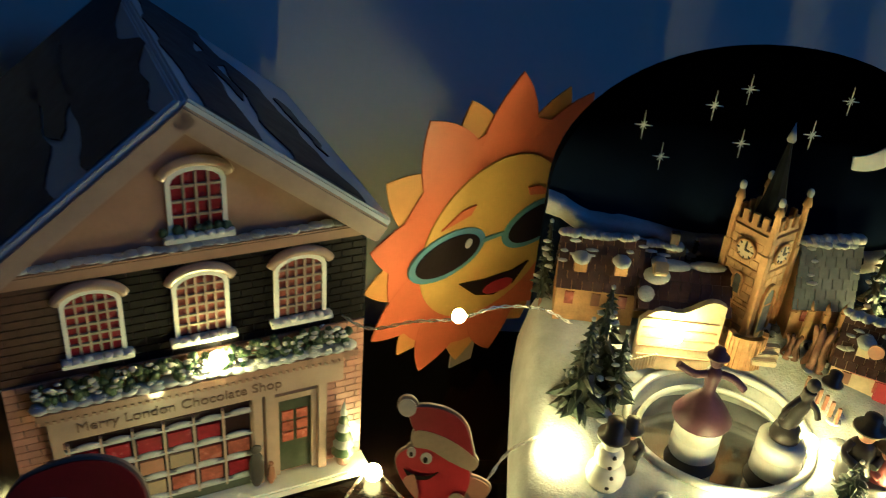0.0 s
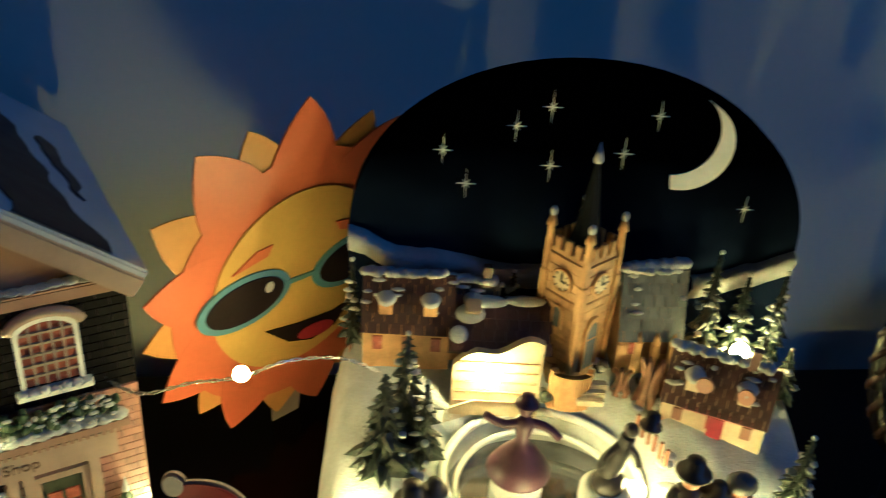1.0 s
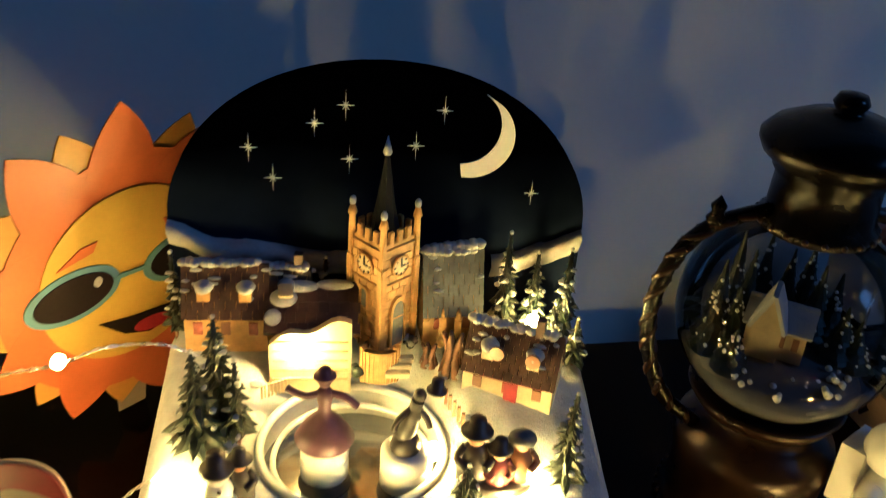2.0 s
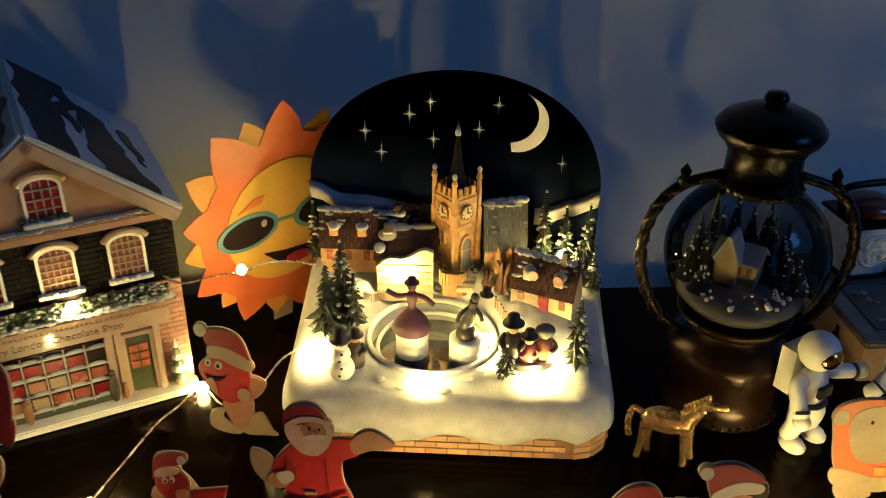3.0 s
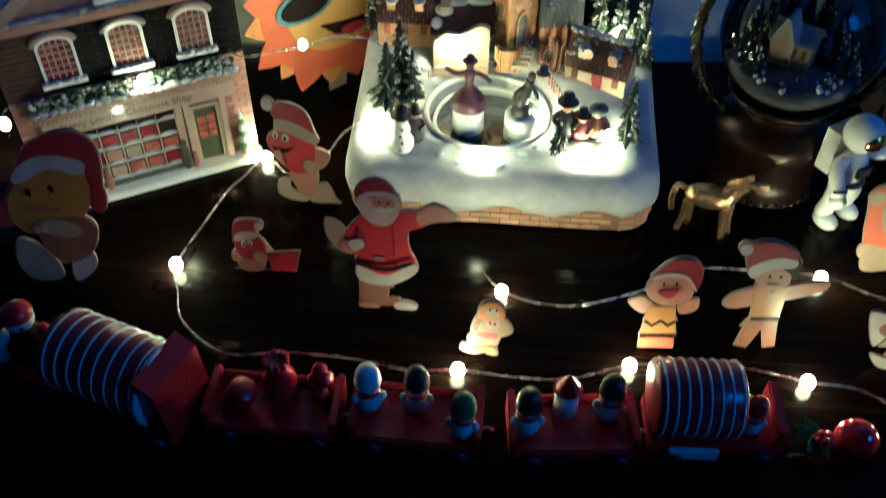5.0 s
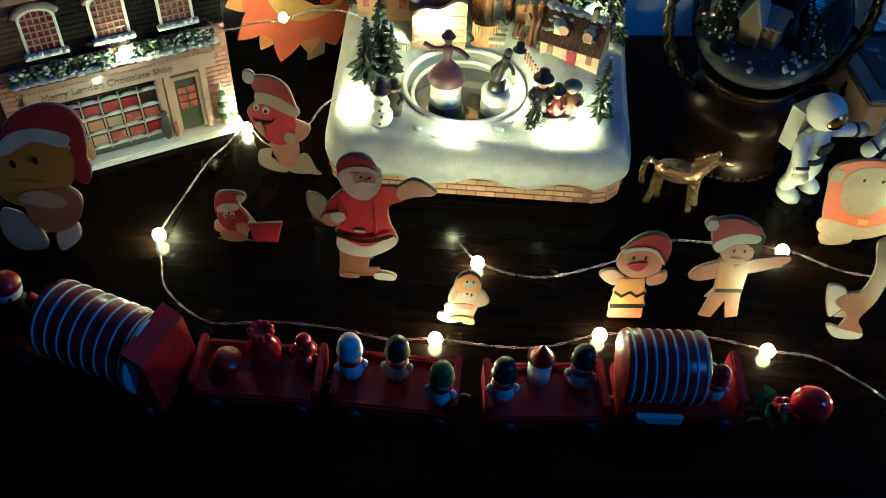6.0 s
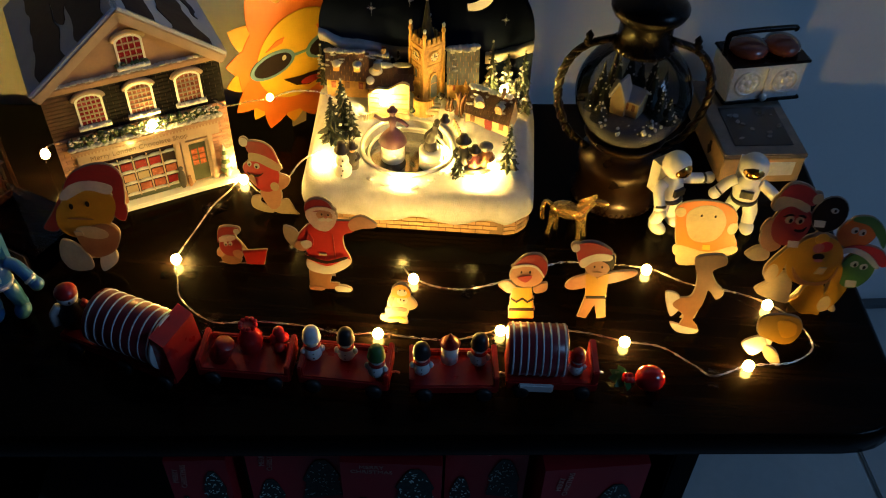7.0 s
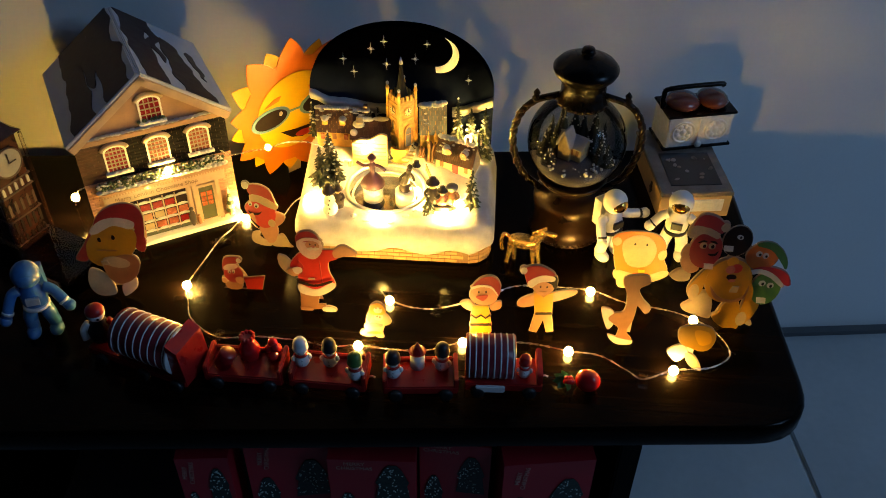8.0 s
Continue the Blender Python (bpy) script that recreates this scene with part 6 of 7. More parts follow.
field(fig, "pupil", "lens", oval(30.9, 57.4, 1.2, 1.8, 0))
field(fig, "white_bar", "whiteprint", [(-33.8, 79.8), (-25.4, 79.5), (-24.7, 73.4), (-32.8, 73.5)])
field(fig, "white_bar", "whiteprint", [(-20.0, 100.8), (-11.7, 100.5), (-10.9, 94.6), (-18.9, 94.7)])
field(fig, "white_bar", "whiteprint", [(20.9, 44.0), (29.5, 43.6), (30.4, 37.2), (22.1, 37.3)])
back(fig)


# ---- the lantern globe ----
lan = thing("lantern_globe", pose(0.3355, 0.4095, T) @ Matrix.Diagonal((1, 1, 0.975, 1)), "dark copper lantern with a glass snow globe", "lantern")
bm = fresh()
add_lathe(bm, [(0.036, 0), (0.0385, 0.002), (0.0385, 0.005), (0.036, 0.0065), (0.0352, 0.02), (0.036, 0.034), (0.038, 0.043), (0.0365, 0.05), (0.028, 0.056), (0.0225, 0.06), (0.024, 0.0635), (0.032, 0.067), (0.036, 0.0735), (0.0345, 0.0745), (0.02, 0.0665), (0, 0.066)], 40)
base = part("base", bm, "copper", lan, "brushed brown copper base")
for k in range(44):
    a = 2 * math.pi * k / 44
    bm = fresh()
    add_ball(bm, (0.0385 * math.cos(a), 0.0385 * math.sin(a), 0.004), 0.0019, seg=6)
    part("bead", bm, "copper", base)
bm = fresh()
add_ball(bm, (0, 0, 0.1165), 0.0495, seg=40)
part("globe", bm, "globe", lan, "clear glass globe").visible_shadow = False
bm = fresh()
add_lathe(bm, [(0.022, 0.16), (0.0245, 0.1615), (0.0245, 0.1655), (0.022, 0.168), (0.0215, 0.184), (0.0235, 0.187), (0.0235, 0.189), (0.029, 0.1935), (0.0312, 0.198), (0.0312, 0.2005), (0.027, 0.2055), (0.017, 0.2105), (0.007, 0.213), (0.0055, 0.214), (0.0072, 0.217), (0.0055, 0.2205), (0, 0.2215)], 36)
cap = part("cap", bm, "bronze", lan, "blackened domed cap with a knob")
for k in range(20):
    a = 2 * math.pi * k / 20
    bm = fresh()
    add_ball(bm, (0.0245 * math.cos(a), 0.0245 * math.sin(a), 0.1635), 0.0015, seg=6)
    part("bead", bm, "copper", cap)
for s in (-1, 1):
    bm = fresh()
    pts = glide([(s * 0.032, 0, 0.054), (s * 0.051, 0, 0.072), (s * 0.062, 0, 0.1), (s * 0.0635, 0, 0.125), (s * 0.057, 0, 0.147), (s * 0.044, 0, 0.161), (s * 0.022, 0, 0.169)], 8)
    add_tube(bm, pts, 0.0034, 10)
    arm = part("side_arm", bm, "bronze", lan, "curved dark side tube")
    bm = fresh()
    for q in (0, 1):
        tw = []
        for i, p in enumerate(pts):
            a = i * 0.8 + q * math.pi
            tw.append(p + Vector((0.0026 * math.cos(a), 0.0026 * math.sin(a), 0)))
        add_tube(bm, tw, 0.0019, 6)
    part("rope_twist", bm, "copper", arm, "twisted copper rope")
    bm = fresh()
    add_lathe(bm, [(0.0035, 0), (0.0045, 0.003), (0.0025, 0.006), (0.0035, 0.009), (0, 0.014)], 12, pose(s * 0.044, 0, 0.161))
    part("finial", bm, "bronze", arm)
# snow floor: the globe's dim inside is put into a dark grey colour
bm = fresh()
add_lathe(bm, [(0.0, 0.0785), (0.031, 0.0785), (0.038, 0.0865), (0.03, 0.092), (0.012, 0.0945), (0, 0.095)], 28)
part("snow_floor", bm, "frost", lan, "snow in the globe, coloured dark for shade")
inn = new("tiny_house")
inn.parent = lan
inn.matrix_local = pose(-0.002, 0.002, 0.097, 0, 0, -32) @ Matrix.Scale(1.0, 4)
bm = fresh()
add_box(bm, (0, 0, 0.008), (0.026, 0.018, 0.018))
add_box(bm, (-0.004, -0.009, 0.008), (0.013, 0.008, 0.018))
add_prism(bm, [(-0.0065, 0.017), (0.0065, 0.017), (0, 0.033)], 0.014, pose(-0.004, -0.013, 0))
part("house_wall", bm, "cream", inn, "cream model house wall")
for q in (-1, 1):
    bm = fresh()
    add_box(bm, (q * 0.0045, 0.006, 0), (0.0105 * 1.9, 0.017, 0.0018), pose(-0.004, -0.0145, 0.0342) @ pose(0, 0, 0, 0, q * 67.5) @ pose(q * 0.0055, 0, 0))
    part("gable_roof", bm, "snow", inn, "steep snowy gable roof", bevel=0.0005)
for s in (-1, 1):
    bm = fresh()
    add_box(bm, (0, s * 0.0065, 0), (0.03, 0.016, 0.002), pose(0, 0, 0.0235) @ pose(0, 0, 0, s * -38))
    part("house_roof", bm, "snow", inn, "snowy model roof", bevel=0.0005)
for k in range(4):
    bm = fresh()
    add_box(bm, (-0.009 + 0.006 * k, -0.0093, 0.009), (0.0028, 0.001, 0.006))
    part("house_window", bm, "brownprint", inn)
for k, (x, y, h) in enumerate(((-0.022, 0.006, 0.034), (0.019, 0.012, 0.042), (-0.012, 0.019, 0.046), (0.025, -0.004, 0.03), (-0.026, -0.008, 0.02), (0.008, 0.022, 0.045), (-0.024, 0.02, 0.04), (0.028, 0.012, 0.038), (0.0, 0.03, 0.05), (-0.03, 0.008, 0.03), (0.02, 0.026, 0.046), (-0.014, 0.029, 0.05), (0.032, -0.006, 0.024))):
    rnd = random.Random(k)
    bm = fresh()
    for j in range(9):
        t = j / 9
        add_lathe(bm, [(0.009 * (1 - t) * rnd.uniform(0.8, 1.15) + 0.0008, h * t * 0.9), (0.0004, h * t * 0.9 + h * 0.22)], 9, pose(x, y, 0.092, 0, 0, rnd.uniform(0, 90)), smooth=False)
    fir = part("fir_tree", bm, "pine", lan, "dark model fir tree")
    # pale beads stand in for glints of light on the fir
    bm = fresh()
    for j in range(12):
        t, q = rnd.uniform(0.05, 0.9), rnd.uniform(-math.pi, 0.2)
        add_ball(bm, (x + 0.0085 * (1 - t) * math.cos(q), y + 0.0085 * (1 - t) * math.sin(q), 0.093 + h * t), rnd.uniform(0.0005, 0.0011), seg=6)
    part("sparkle_dots", bm, "star", fir)["kind"] = "stuff"
bm = fresh()
rnd = random.Random(5)
for k in range(40):
    a = rnd.uniform(-2.9, -0.3)
    add_ball(bm, (0.034 * math.cos(a) * rnd.uniform(0.6, 1), 0.034 * math.sin(a) * rnd.uniform(0.6, 1), 0.0895 + rnd.uniform(0, 0.006)), rnd.uniform(0.0008, 0.002), seg=6)
part("snow_lumps", bm, "star", lan, "glittering snow lumps")

# ---- trinket boxes ----
bx = thing("inlaid_box", pose(0.468, 0.498, T, 0, 0, 7), "low inlaid wooden box with a dark picture on its lid", "trinket box")
bm = fresh()
add_box(bm, (0, 0, 0.0145), (0.078, 0.122, 0.029))
part("body", bm, "boxside", bx, "buff inlaid wooden sides", bevel=0.001)
bm = fresh()
add_box(bm, (0, 0, 0.0315), (0.08, 0.124, 0.005))
lid = part("lid", bm, "boxtop", bx, "worn brown printed lid", bevel=0.001)
bm = fresh()
add_box(bm, (0.002, -0.018, 0.0343), (0.056, 0.06, 0.0012))
pic = part("picture_panel", bm, "black", lid, "dark picture panel")
rnd = random.Random(3)
for k in range(14):
    bm = fresh()
    add_prism(bm, oval(rnd.uniform(-0.022, 0.024), rnd.uniform(-0.02, 0.022), rnd.uniform(0.001, 0.0035), rnd.uniform(0.001, 0.003), rnd.uniform(0, 90), 12), -0.0008, pose(0.002, -0.018, 0.0348) @ pose(0, 0, 0, -90))
    part("picture_spot", bm, "greyprint" if k % 2 else "boxtop", pic)
bm = fresh()
add_box(bm, (0.004, -0.0612, 0.0165), (0.054, 0.0015, 0.016))
part("front_relief", bm, "silver", bx, "silver relief on the front", bevel=0.0006)
bm = fresh()
add_prism(bm, [(0, 0.004), (0.005, 0.011), (0.0025, 0.0115), (0.0015, 0.019), (-0.0015, 0.019), (-0.0025, 0.0115), (-0.005, 0.011)], 0.001, pose(-0.0395, -0.025, 0.004, 0, 0, 90))
part("spade_inlay", bm, "lens", bx, "dark spade inlay")

sb = thing("silver_casket", pose(0.479, 0.541, T + 0.034, 0, 0, 14) @ Matrix.Scale(1.1, 4), "small silver embossed casket with a padded brown lid and dark handle", "casket")
bm = fresh()
add_box(bm, (0, 0, 0.023), (0.07, 0.038, 0.038))
body = part("body", bm, "silver", sb, "embossed silver body", bevel=0.0012)
bm = fresh()
add_box(bm, (0, 0, 0.0415), (0.074, 0.042, 0.003))
add_box(bm, (0, 0, 0.0035), (0.074, 0.042, 0.003))
part("rim", bm, "bronze", sb, "dark rims", bevel=0.0008)
for x in (-0.0175, 0.0175):
    bm = fresh()
    add_tube(bm, [(x + 0.0115 * math.cos(a), -0.0195, 0.0225 + 0.0115 * math.sin(a)) for a in [2 * math.pi * k / 24 for k in range(24)]], 0.0013, 6, closed=True)
    part("rosette_ring", bm, "silver", body, "raised silver ring")
    for k in range(9):
        a = 2 * math.pi * k / 9
        bm = fresh()
        add_ball(bm, (x + 0.007 * math.cos(a), -0.0195, 0.0225 + 0.007 * math.sin(a)), (0.0028, 0.0014, 0.0028), seg=8)
        part("petal", bm, "silver", body)
    bm = fresh()
    add_ball(bm, (x, -0.0195, 0.0225), (0.0035, 0.002, 0.0035), seg=8)
    part("rosette_boss", bm, "silver", body)
bm = fresh()
add_box(bm, (0.0, -0.02, 0.0225), (0.003, 0.002, 0.03))
add_ball(bm, (0, -0.0215, 0.008), (0.004, 0.0025, 0.004), seg=10)
part("clasp", bm, "silver", body)
for x, w in ((-0.0155, 0.018), (0.0165, 0.016)):
    bm = fresh()
    add_ball(bm, (x, 0, 0.048), (w, 0.018, 0.0085), seg=18)
    part("padded_lid", bm, "mahogany", sb, "shiny red-brown padded lid")
bm = fresh()
add_tube(bm, glide([(-0.036, 0, 0.042), (-0.037, 0, 0.057), (-0.03, 0, 0.0635), (0.02, 0, 0.0645), (0.026, 0, 0.0625)], 6), 0.0027, 8)
part("handle", bm, "bronze", sb, "dark handle bar")


# ---- toy astronauts ----
def astronaut(x, y, yaw, s, mats, label, arm):
    bm = fresh()
    add_ball(bm, (0, 0, 0.07), (0.0125, 0.0125, 0.0125), seg=18)
    add_ball(bm, (0, -0.0055, 0.0695), (0.0096, 0.009, 0.0078), mi=1, seg=16)
    add_ball(bm, (0, 0, 0.0435), (0.0115, 0.0095, 0.0165), seg=16)
    add_box(bm, (0, 0.0125, 0.052), (0.021, 0.011, 0.031))
    add_box(bm, (0, -0.0098, 0.046), (0.011, 0.003, 0.007), mi=2)
    add_lathe(bm, [(0.0112, 0), (0.012, 0.0015), (0.0112, 0.003)], 16, pose(0, 0, 0.0335), mi=2)
    for sx in (-1, 1):
        add_tube(bm, glide([(sx * 0.0055, 0, 0.034), (sx * 0.0085, -0.002, 0.022), (sx * 0.0095, 0.001, 0.009)], 4), [0.0064] * 5 + [0.0058] * 4, 10)
        add_ball(bm, (sx * 0.0098, -0.0035, 0.0052), (0.0065, 0.0095, 0.0056), seg=12)
        a = arm[0] if sx < 0 else arm[1]
        add_tube(bm, glide([(sx * 0.01, 0, 0.0535), (sx * 0.017, -0.002, 0.05), (sx * 0.017 + a[0], -0.004 + a[1], 0.05 + a[2])], 4), 0.0048, 10)
        add_ball(bm, (sx * 0.017 + a[0] * 1.15, -0.004 + a[1] * 1.15, 0.05 + a[2] * 1.15), 0.0055, seg=10)
        add_tube(bm, [(sx * 0.0168 + a[0] * 0.72, -0.004 + a[1] * 0.72, 0.05 + a[2] * 0.72), (sx * 0.0168 + a[0] * 0.85, -0.004 + a[1] * 0.85, 0.05 + a[2] * 0.85)], 0.0052, 10, mi=2)
    return solid("toy_astronaut", bm, mats, label, "toy figure", pose(x, y, T, 0, 0, yaw) @ Matrix.Scale(s, 4), group="toy astronauts")


astronaut(0.3765, 0.368, 35, 1.0, ["suit", "visor", "black"], "white toy astronaut with a gold visor reaching out", ((-0.004, -0.008, -0.014), (0.016, -0.004, -0.002)))
astronaut(0.4425, 0.372, -12, 1.0, ["suit", "visor", "black"], "white toy astronaut with a gold visor standing upright", ((-0.008, -0.004, -0.008), (0.013, -0.002, -0.008)))
astronaut(-0.158, 0.216, 20, 1.03, ["bluetoy", "bluetoy", "silver"], "blue toy astronaut with a silver belt", ((-0.008, -0.006, -0.017), (0.01, -0.006, -0.012)))

# ---- glass horse ----
bm = fresh()
add_ball(bm, (0, 0, 0.03), (0.016, 0.0075, 0.0085), seg=18)
add_tube(bm, glide([(0.011, 0, 0.033), (0.017, 0, 0.041), (0.022, 0, 0.048)], 5), [0.0065, 0.006, 0.0055, 0.005, 0.0046, 0.0042, 0.004, 0.0038, 0.0036, 0.0036, 0.0034], 10)
add_ball(bm, (0.0265, 0, 0.046), (0.0075, 0.003, 0.0034), pose(0, 0, 0), seg=10)
for k in range(7):
    add_ball(bm, (0.0095 + 0.002 * k, 0, 0.0415 + 0.0016 * k), (0.0018, 0.0012, 0.0032), seg=6)
for x, y, dx in ((-0.012, -0.004, -0.003), (-0.01, 0.004, 0.001), (0.011, -0.004, 0.002), (0.013, 0.004, 0.004)):
    add_tube(bm, glide([(x, y, 0.027), (x + dx * 0.4, y, 0.014), (x + dx, y, 0.0018)], 4), [0.0036, 0.0033, 0.003, 0.0027, 0.0024, 0.0022, 0.002, 0.002, 0.0023], 8)
add_tube(bm, glide([(-0.015, 0, 0.033), (-0.021, 0, 0.034), (-0.0225, 0, 0.022), (-0.021, 0, 0.014)], 4), 0.0021, 7)
for f in bm.faces:
    f.smooth = False
solid("glass_horse", bm, ["goldglass"], "clear amber-tinted glass horse ornament", "horse ornament", pose(0.288, 0.347, T, 0, 0, -14))

# ---- clock tower tin ----
ct = thing("clock_tower_box", pose(-0.222, 0.322, T, 0, 0, -24), "red-brown clock tower box in clear acrylic", "souvenir")
bm = fresh()
add_box(bm, (0.028, 0, 0.011), (0.134, 0.06, 0.022))
part("plinth", bm, "acrylic", ct, "clear acrylic plinth", bevel=0.002)
bm = fresh()
add_box(bm, (0, 0, 0.0225 + 0.0615), (0.043, 0.036, 0.123))
tw = part("tower", bm, "clockred", ct, "red-brown printed tower", bevel=0.0015)
for turn, off in ((0, 0.0), (90, 0.0035)):
    fm = pose(0, 0, 0, 0, 0, turn) @ pose(0, -off, 0)
    bm = fresh()
    add_prism(bm, oval(0, 0.122, 0.0145, 0.0145, 0, 32), -0.003, fm @ pose(0, -0.0178, 0))
    part("clock_dial", bm, "greyprint", tw, "pale clock dial")
    bm = fresh()
    add_tube(bm, [(0.0148 * math.cos(q), -0.0205, 0.122 + 0.0148 * math.sin(q)) for q in [2 * math.pi * k / 28 for k in range(28)]], 0.001, 6, fm, closed=True)
    part("dial_rim", bm, "redbrick", tw)
    bm = fresh()
    add_box(bm, (0, -0.0216, 0.127), (0.001, 0.0006, 0.011), fm)
    add_box(bm, (0.004, -0.0216, 0.122), (0.008, 0.0006, 0.001), fm)
    part("clock_pointer", bm, "lens", tw)
    for k in range(5):
        for z, h, key in ((0.036, 0.008, "lens"), (0.051, 0.014, "lens"), (0.073, 0.014, "redbrick"), (0.0945, 0.008, "whiteprint")):
            bm = fresh()
            add_prism(bm, arch(-0.0154 + 0.0072 * k, -0.0126 + 0.0072 * k, z - h / 2, z + h / 2, 0.0014, 4), -0.0012, fm @ pose(0, -0.0178, 0))
            part("tower_window", bm, key, tw)
for z in (0.032, 0.06, 0.088, 0.1):
    bm = fresh()
    add_box(bm, (0, 0, z), (0.045, 0.0385, 0.0014))
    part("string_course", bm, "redbrick", tw)
bm = fresh()
add_lathe(bm, [(0.034, 0.146), (0.026, 0.15), (0.01, 0.165), (0.0, 0.17)], 4, pose(0, 0, 0, 0, 0, 45), smooth=False)
part("spire", bm, "clockred", tw)
bm = fresh()
for sx in (-1, 1):
    for sy in (-1, 1):
        add_box(bm, (sx * 0.0245, sy * 0.021, 0.084), (0.003, 0.003, 0.123))
part("acrylic_edge", bm, "acrylic", ct, "clear acrylic corner edges", bevel=0.0006)["kind"] = "stuff"
bm = fresh()
add_box(bm, (0.064, -0.0312, 0.011), (0.034, 0.001, 0.016))
lb = part("round_label", bm, "skin", ct, "pink printed label")
bm = fresh()
add_tube(bm, [(0.064 + 0.0062 * math.cos(a), -0.032, 0.011 + 0.0062 * math.sin(a)) for a in [2 * math.pi * k / 20 for k in range(20)]], 0.0007, 5, closed=True)
part("label_ring", bm, "lens", lb)


# ---- the toy train ----
def wheels(ob, xs, d):
    for x in xs:
        for s in (-1, 1):
            bm = fresh()
            add_lathe(bm, [(0.0, -0.002), (0.006, -0.002), (0.0065, 0), (0.006, 0.002), (0.003, 0.0024), (0, 0.0024)], 16, pose(x, s * d / 2, 0.0065, 90))
            part("wheel", bm, "black", ob)


def wagon(x, y, yaw, w, label, sides=True, d=0.033):
    ob = thing("toy_wagon", pose(x, y, T, 0, 0, yaw), label, "toy train wagon", "toy train wagons")
    bm = fresh()
    add_box(bm, (0, 0, 0.0105), (w, d, 0.009))
    part("chassis", bm, "trainred", ob, bevel=0.0012)
    if sides:
        for sx in (-1, 1):
            bm = fresh()
            add_box(bm, (sx * (w / 2 - 0.002), 0, 0.019), (0.004, d, 0.011))
            part("end_board", bm, "trainred", ob, bevel=0.001)
        bm = fresh()
        add_box(bm, (0, d / 2 - 0.002, 0.0175), (w - 0.008, 0.0035, 0.006))
        part("side_board", bm, "trainred", ob, bevel=0.001)
    wheels(ob, (-w / 3, w / 3), d + 0.003)
    bm = fresh()
    add_tube(bm, [(w / 2, 0, 0.009), (w / 2 + 0.003, 0, 0.0105), (w / 2 + 0.006, 0, 0.009)], 0.0009, 6)
    part("coupling", bm, "silver", ob, "silver hook")
    return ob


def barrel(ob, x0, x1, r, z, stripes, label):
    bm = fresh()
    add_lathe(bm, [(0, x0), (r - 0.001, x0), (r, x0 + 0.001), (r, x1 - 0.001), (r - 0.001, x1), (0, x1)], 32, pose(0, 0, z, 0, 90))
    b = part("barrel", bm, "maroon", ob, label)
    for k in range(stripes):
        bm = fresh()
        xx = x0 + (x1 - x0) * (k + 0.6) / stripes
        add_lathe(bm, [(r + 0.0001, xx - 0.0007), (r + 0.0005, xx - 0.0004), (r + 0.0005, xx + 0.0004), (r + 0.0001, xx + 0.0007)], 32, pose(0, 0, z, 0, 90))
        part("stripe", bm, "toywhite", b, "thin white painted stripe")


def snowman(x, y, z, h, hat, extra=None, yaw=0):
    bm = fresh()
    add_ball(bm, (0, 0, h * 0.25), (h * 0.23, h * 0.23, h * 0.27), seg=14)
    add_ball(bm, (0, 0, h * 0.6), h * 0.17, seg=14)
    for s in (-1, 1):
        add_ball(bm, (s * h * 0.22, -h * 0.05, h * 0.34), (h * 0.07, h * 0.07, h * 0.1), seg=8)
    add_lathe(bm, [(h * 0.17, h * 0.66), (h * 0.22, h * 0.68), (h * 0.225, h * 0.72), (h * 0.19, h * 0.75), (h * 0.2, h * 0.88), (h * 0.16, h * 0.98), (h * 0.08, h * 1.03), (0, h * 1.04)], 16, mi=1)
    for k in range(2):
        add_ball(bm, (0, -h * (0.215 - 0.02 * k), h * (0.22 + 0.12 * k)), h * 0.026, mi=3, seg=6)
        add_ball(bm, ((k - 0.5) * h * 0.12, -h * 0.155, h * 0.63), h * 0.02, mi=3, seg=6)
    add_lathe(bm, [(h * 0.17, h * 0.42), (h * 0.2, h * 0.46), (h * 0.16, h * 0.5)], 14, mi=2)
    return solid("toy_snowman", bm, ["toywhite", hat, extra or "trainred", "black"], {"black": "white wooden snowman in a black hat", "greenprint": "white wooden snowman in a green hat", "trainred": "white wooden snowman in a red hat", "toywhite": "white wooden snowman in a pale bobble hat"}[hat], "toy snowman", pose(x, y, T + z, 0, 0, yaw), group="train snowmen")


# first engine
e1 = thing("toy_engine", pose(-0.042, 0.182, T, 0, 0, -19), "red wooden toy engine with a striped boiler", "toy train engine")
bm = fresh()
add_box(bm, (-0.008, 0, 0.0105), (0.105, 0.034, 0.009))
part("chassis", bm, "trainred", e1, bevel=0.0012)
barrel(e1, -0.03, 0.031, 0.021, 0.034, 8, "dark maroon boiler")
bm = fresh()
add_prism(bm, [(0.032, 0.0155), (0.047, 0.0155), (0.043, 0.05), (0.032, 0.056)], 0.036, pose(0, -0.018, 0))
part("front_block", bm, "trainred", e1, "red wedge-shaped front", bevel=0.002)
bm = fresh()
add_lathe(bm, [(0.0, 0.0305), (0.0225, 0.0305), (0.0225, 0.033), (0, 0.033)], 28, pose(0, 0, 0.034, 0, 90))
part("boiler_front", bm, "toywhite", e1, "pale boiler ring")
wheels(e1, (-0.045, 0.0, 0.035), 0.037)
bm = fresh()
add_lathe(bm, [(0.0095, 0), (0.0115, 0.004), (0.011, 0.012), (0.0075, 0.02), (0.005, 0.023)], 18)
for q in (-1, 1):
    add_tube(bm, glide([(q * 0.008, 0, 0.02), (q * 0.0135, -0.002, 0.013), (q * 0.0125, -0.006, 0.005)], 4), 0.0034, 9, mi=1 if q < 0 else 2)
add_ball(bm, (0, 0, 0.0295), 0.0082, mi=1, seg=18)
add_lathe(bm, [(0.0084, 0.0315), (0.0086, 0.0335), (0.0075, 0.036), (0.0045, 0.0385), (0.0, 0.0395)], 18, mi=2)
add_ball(bm, (0.002, -0.0082, 0.0285), 0.0012, mi=0, seg=8)
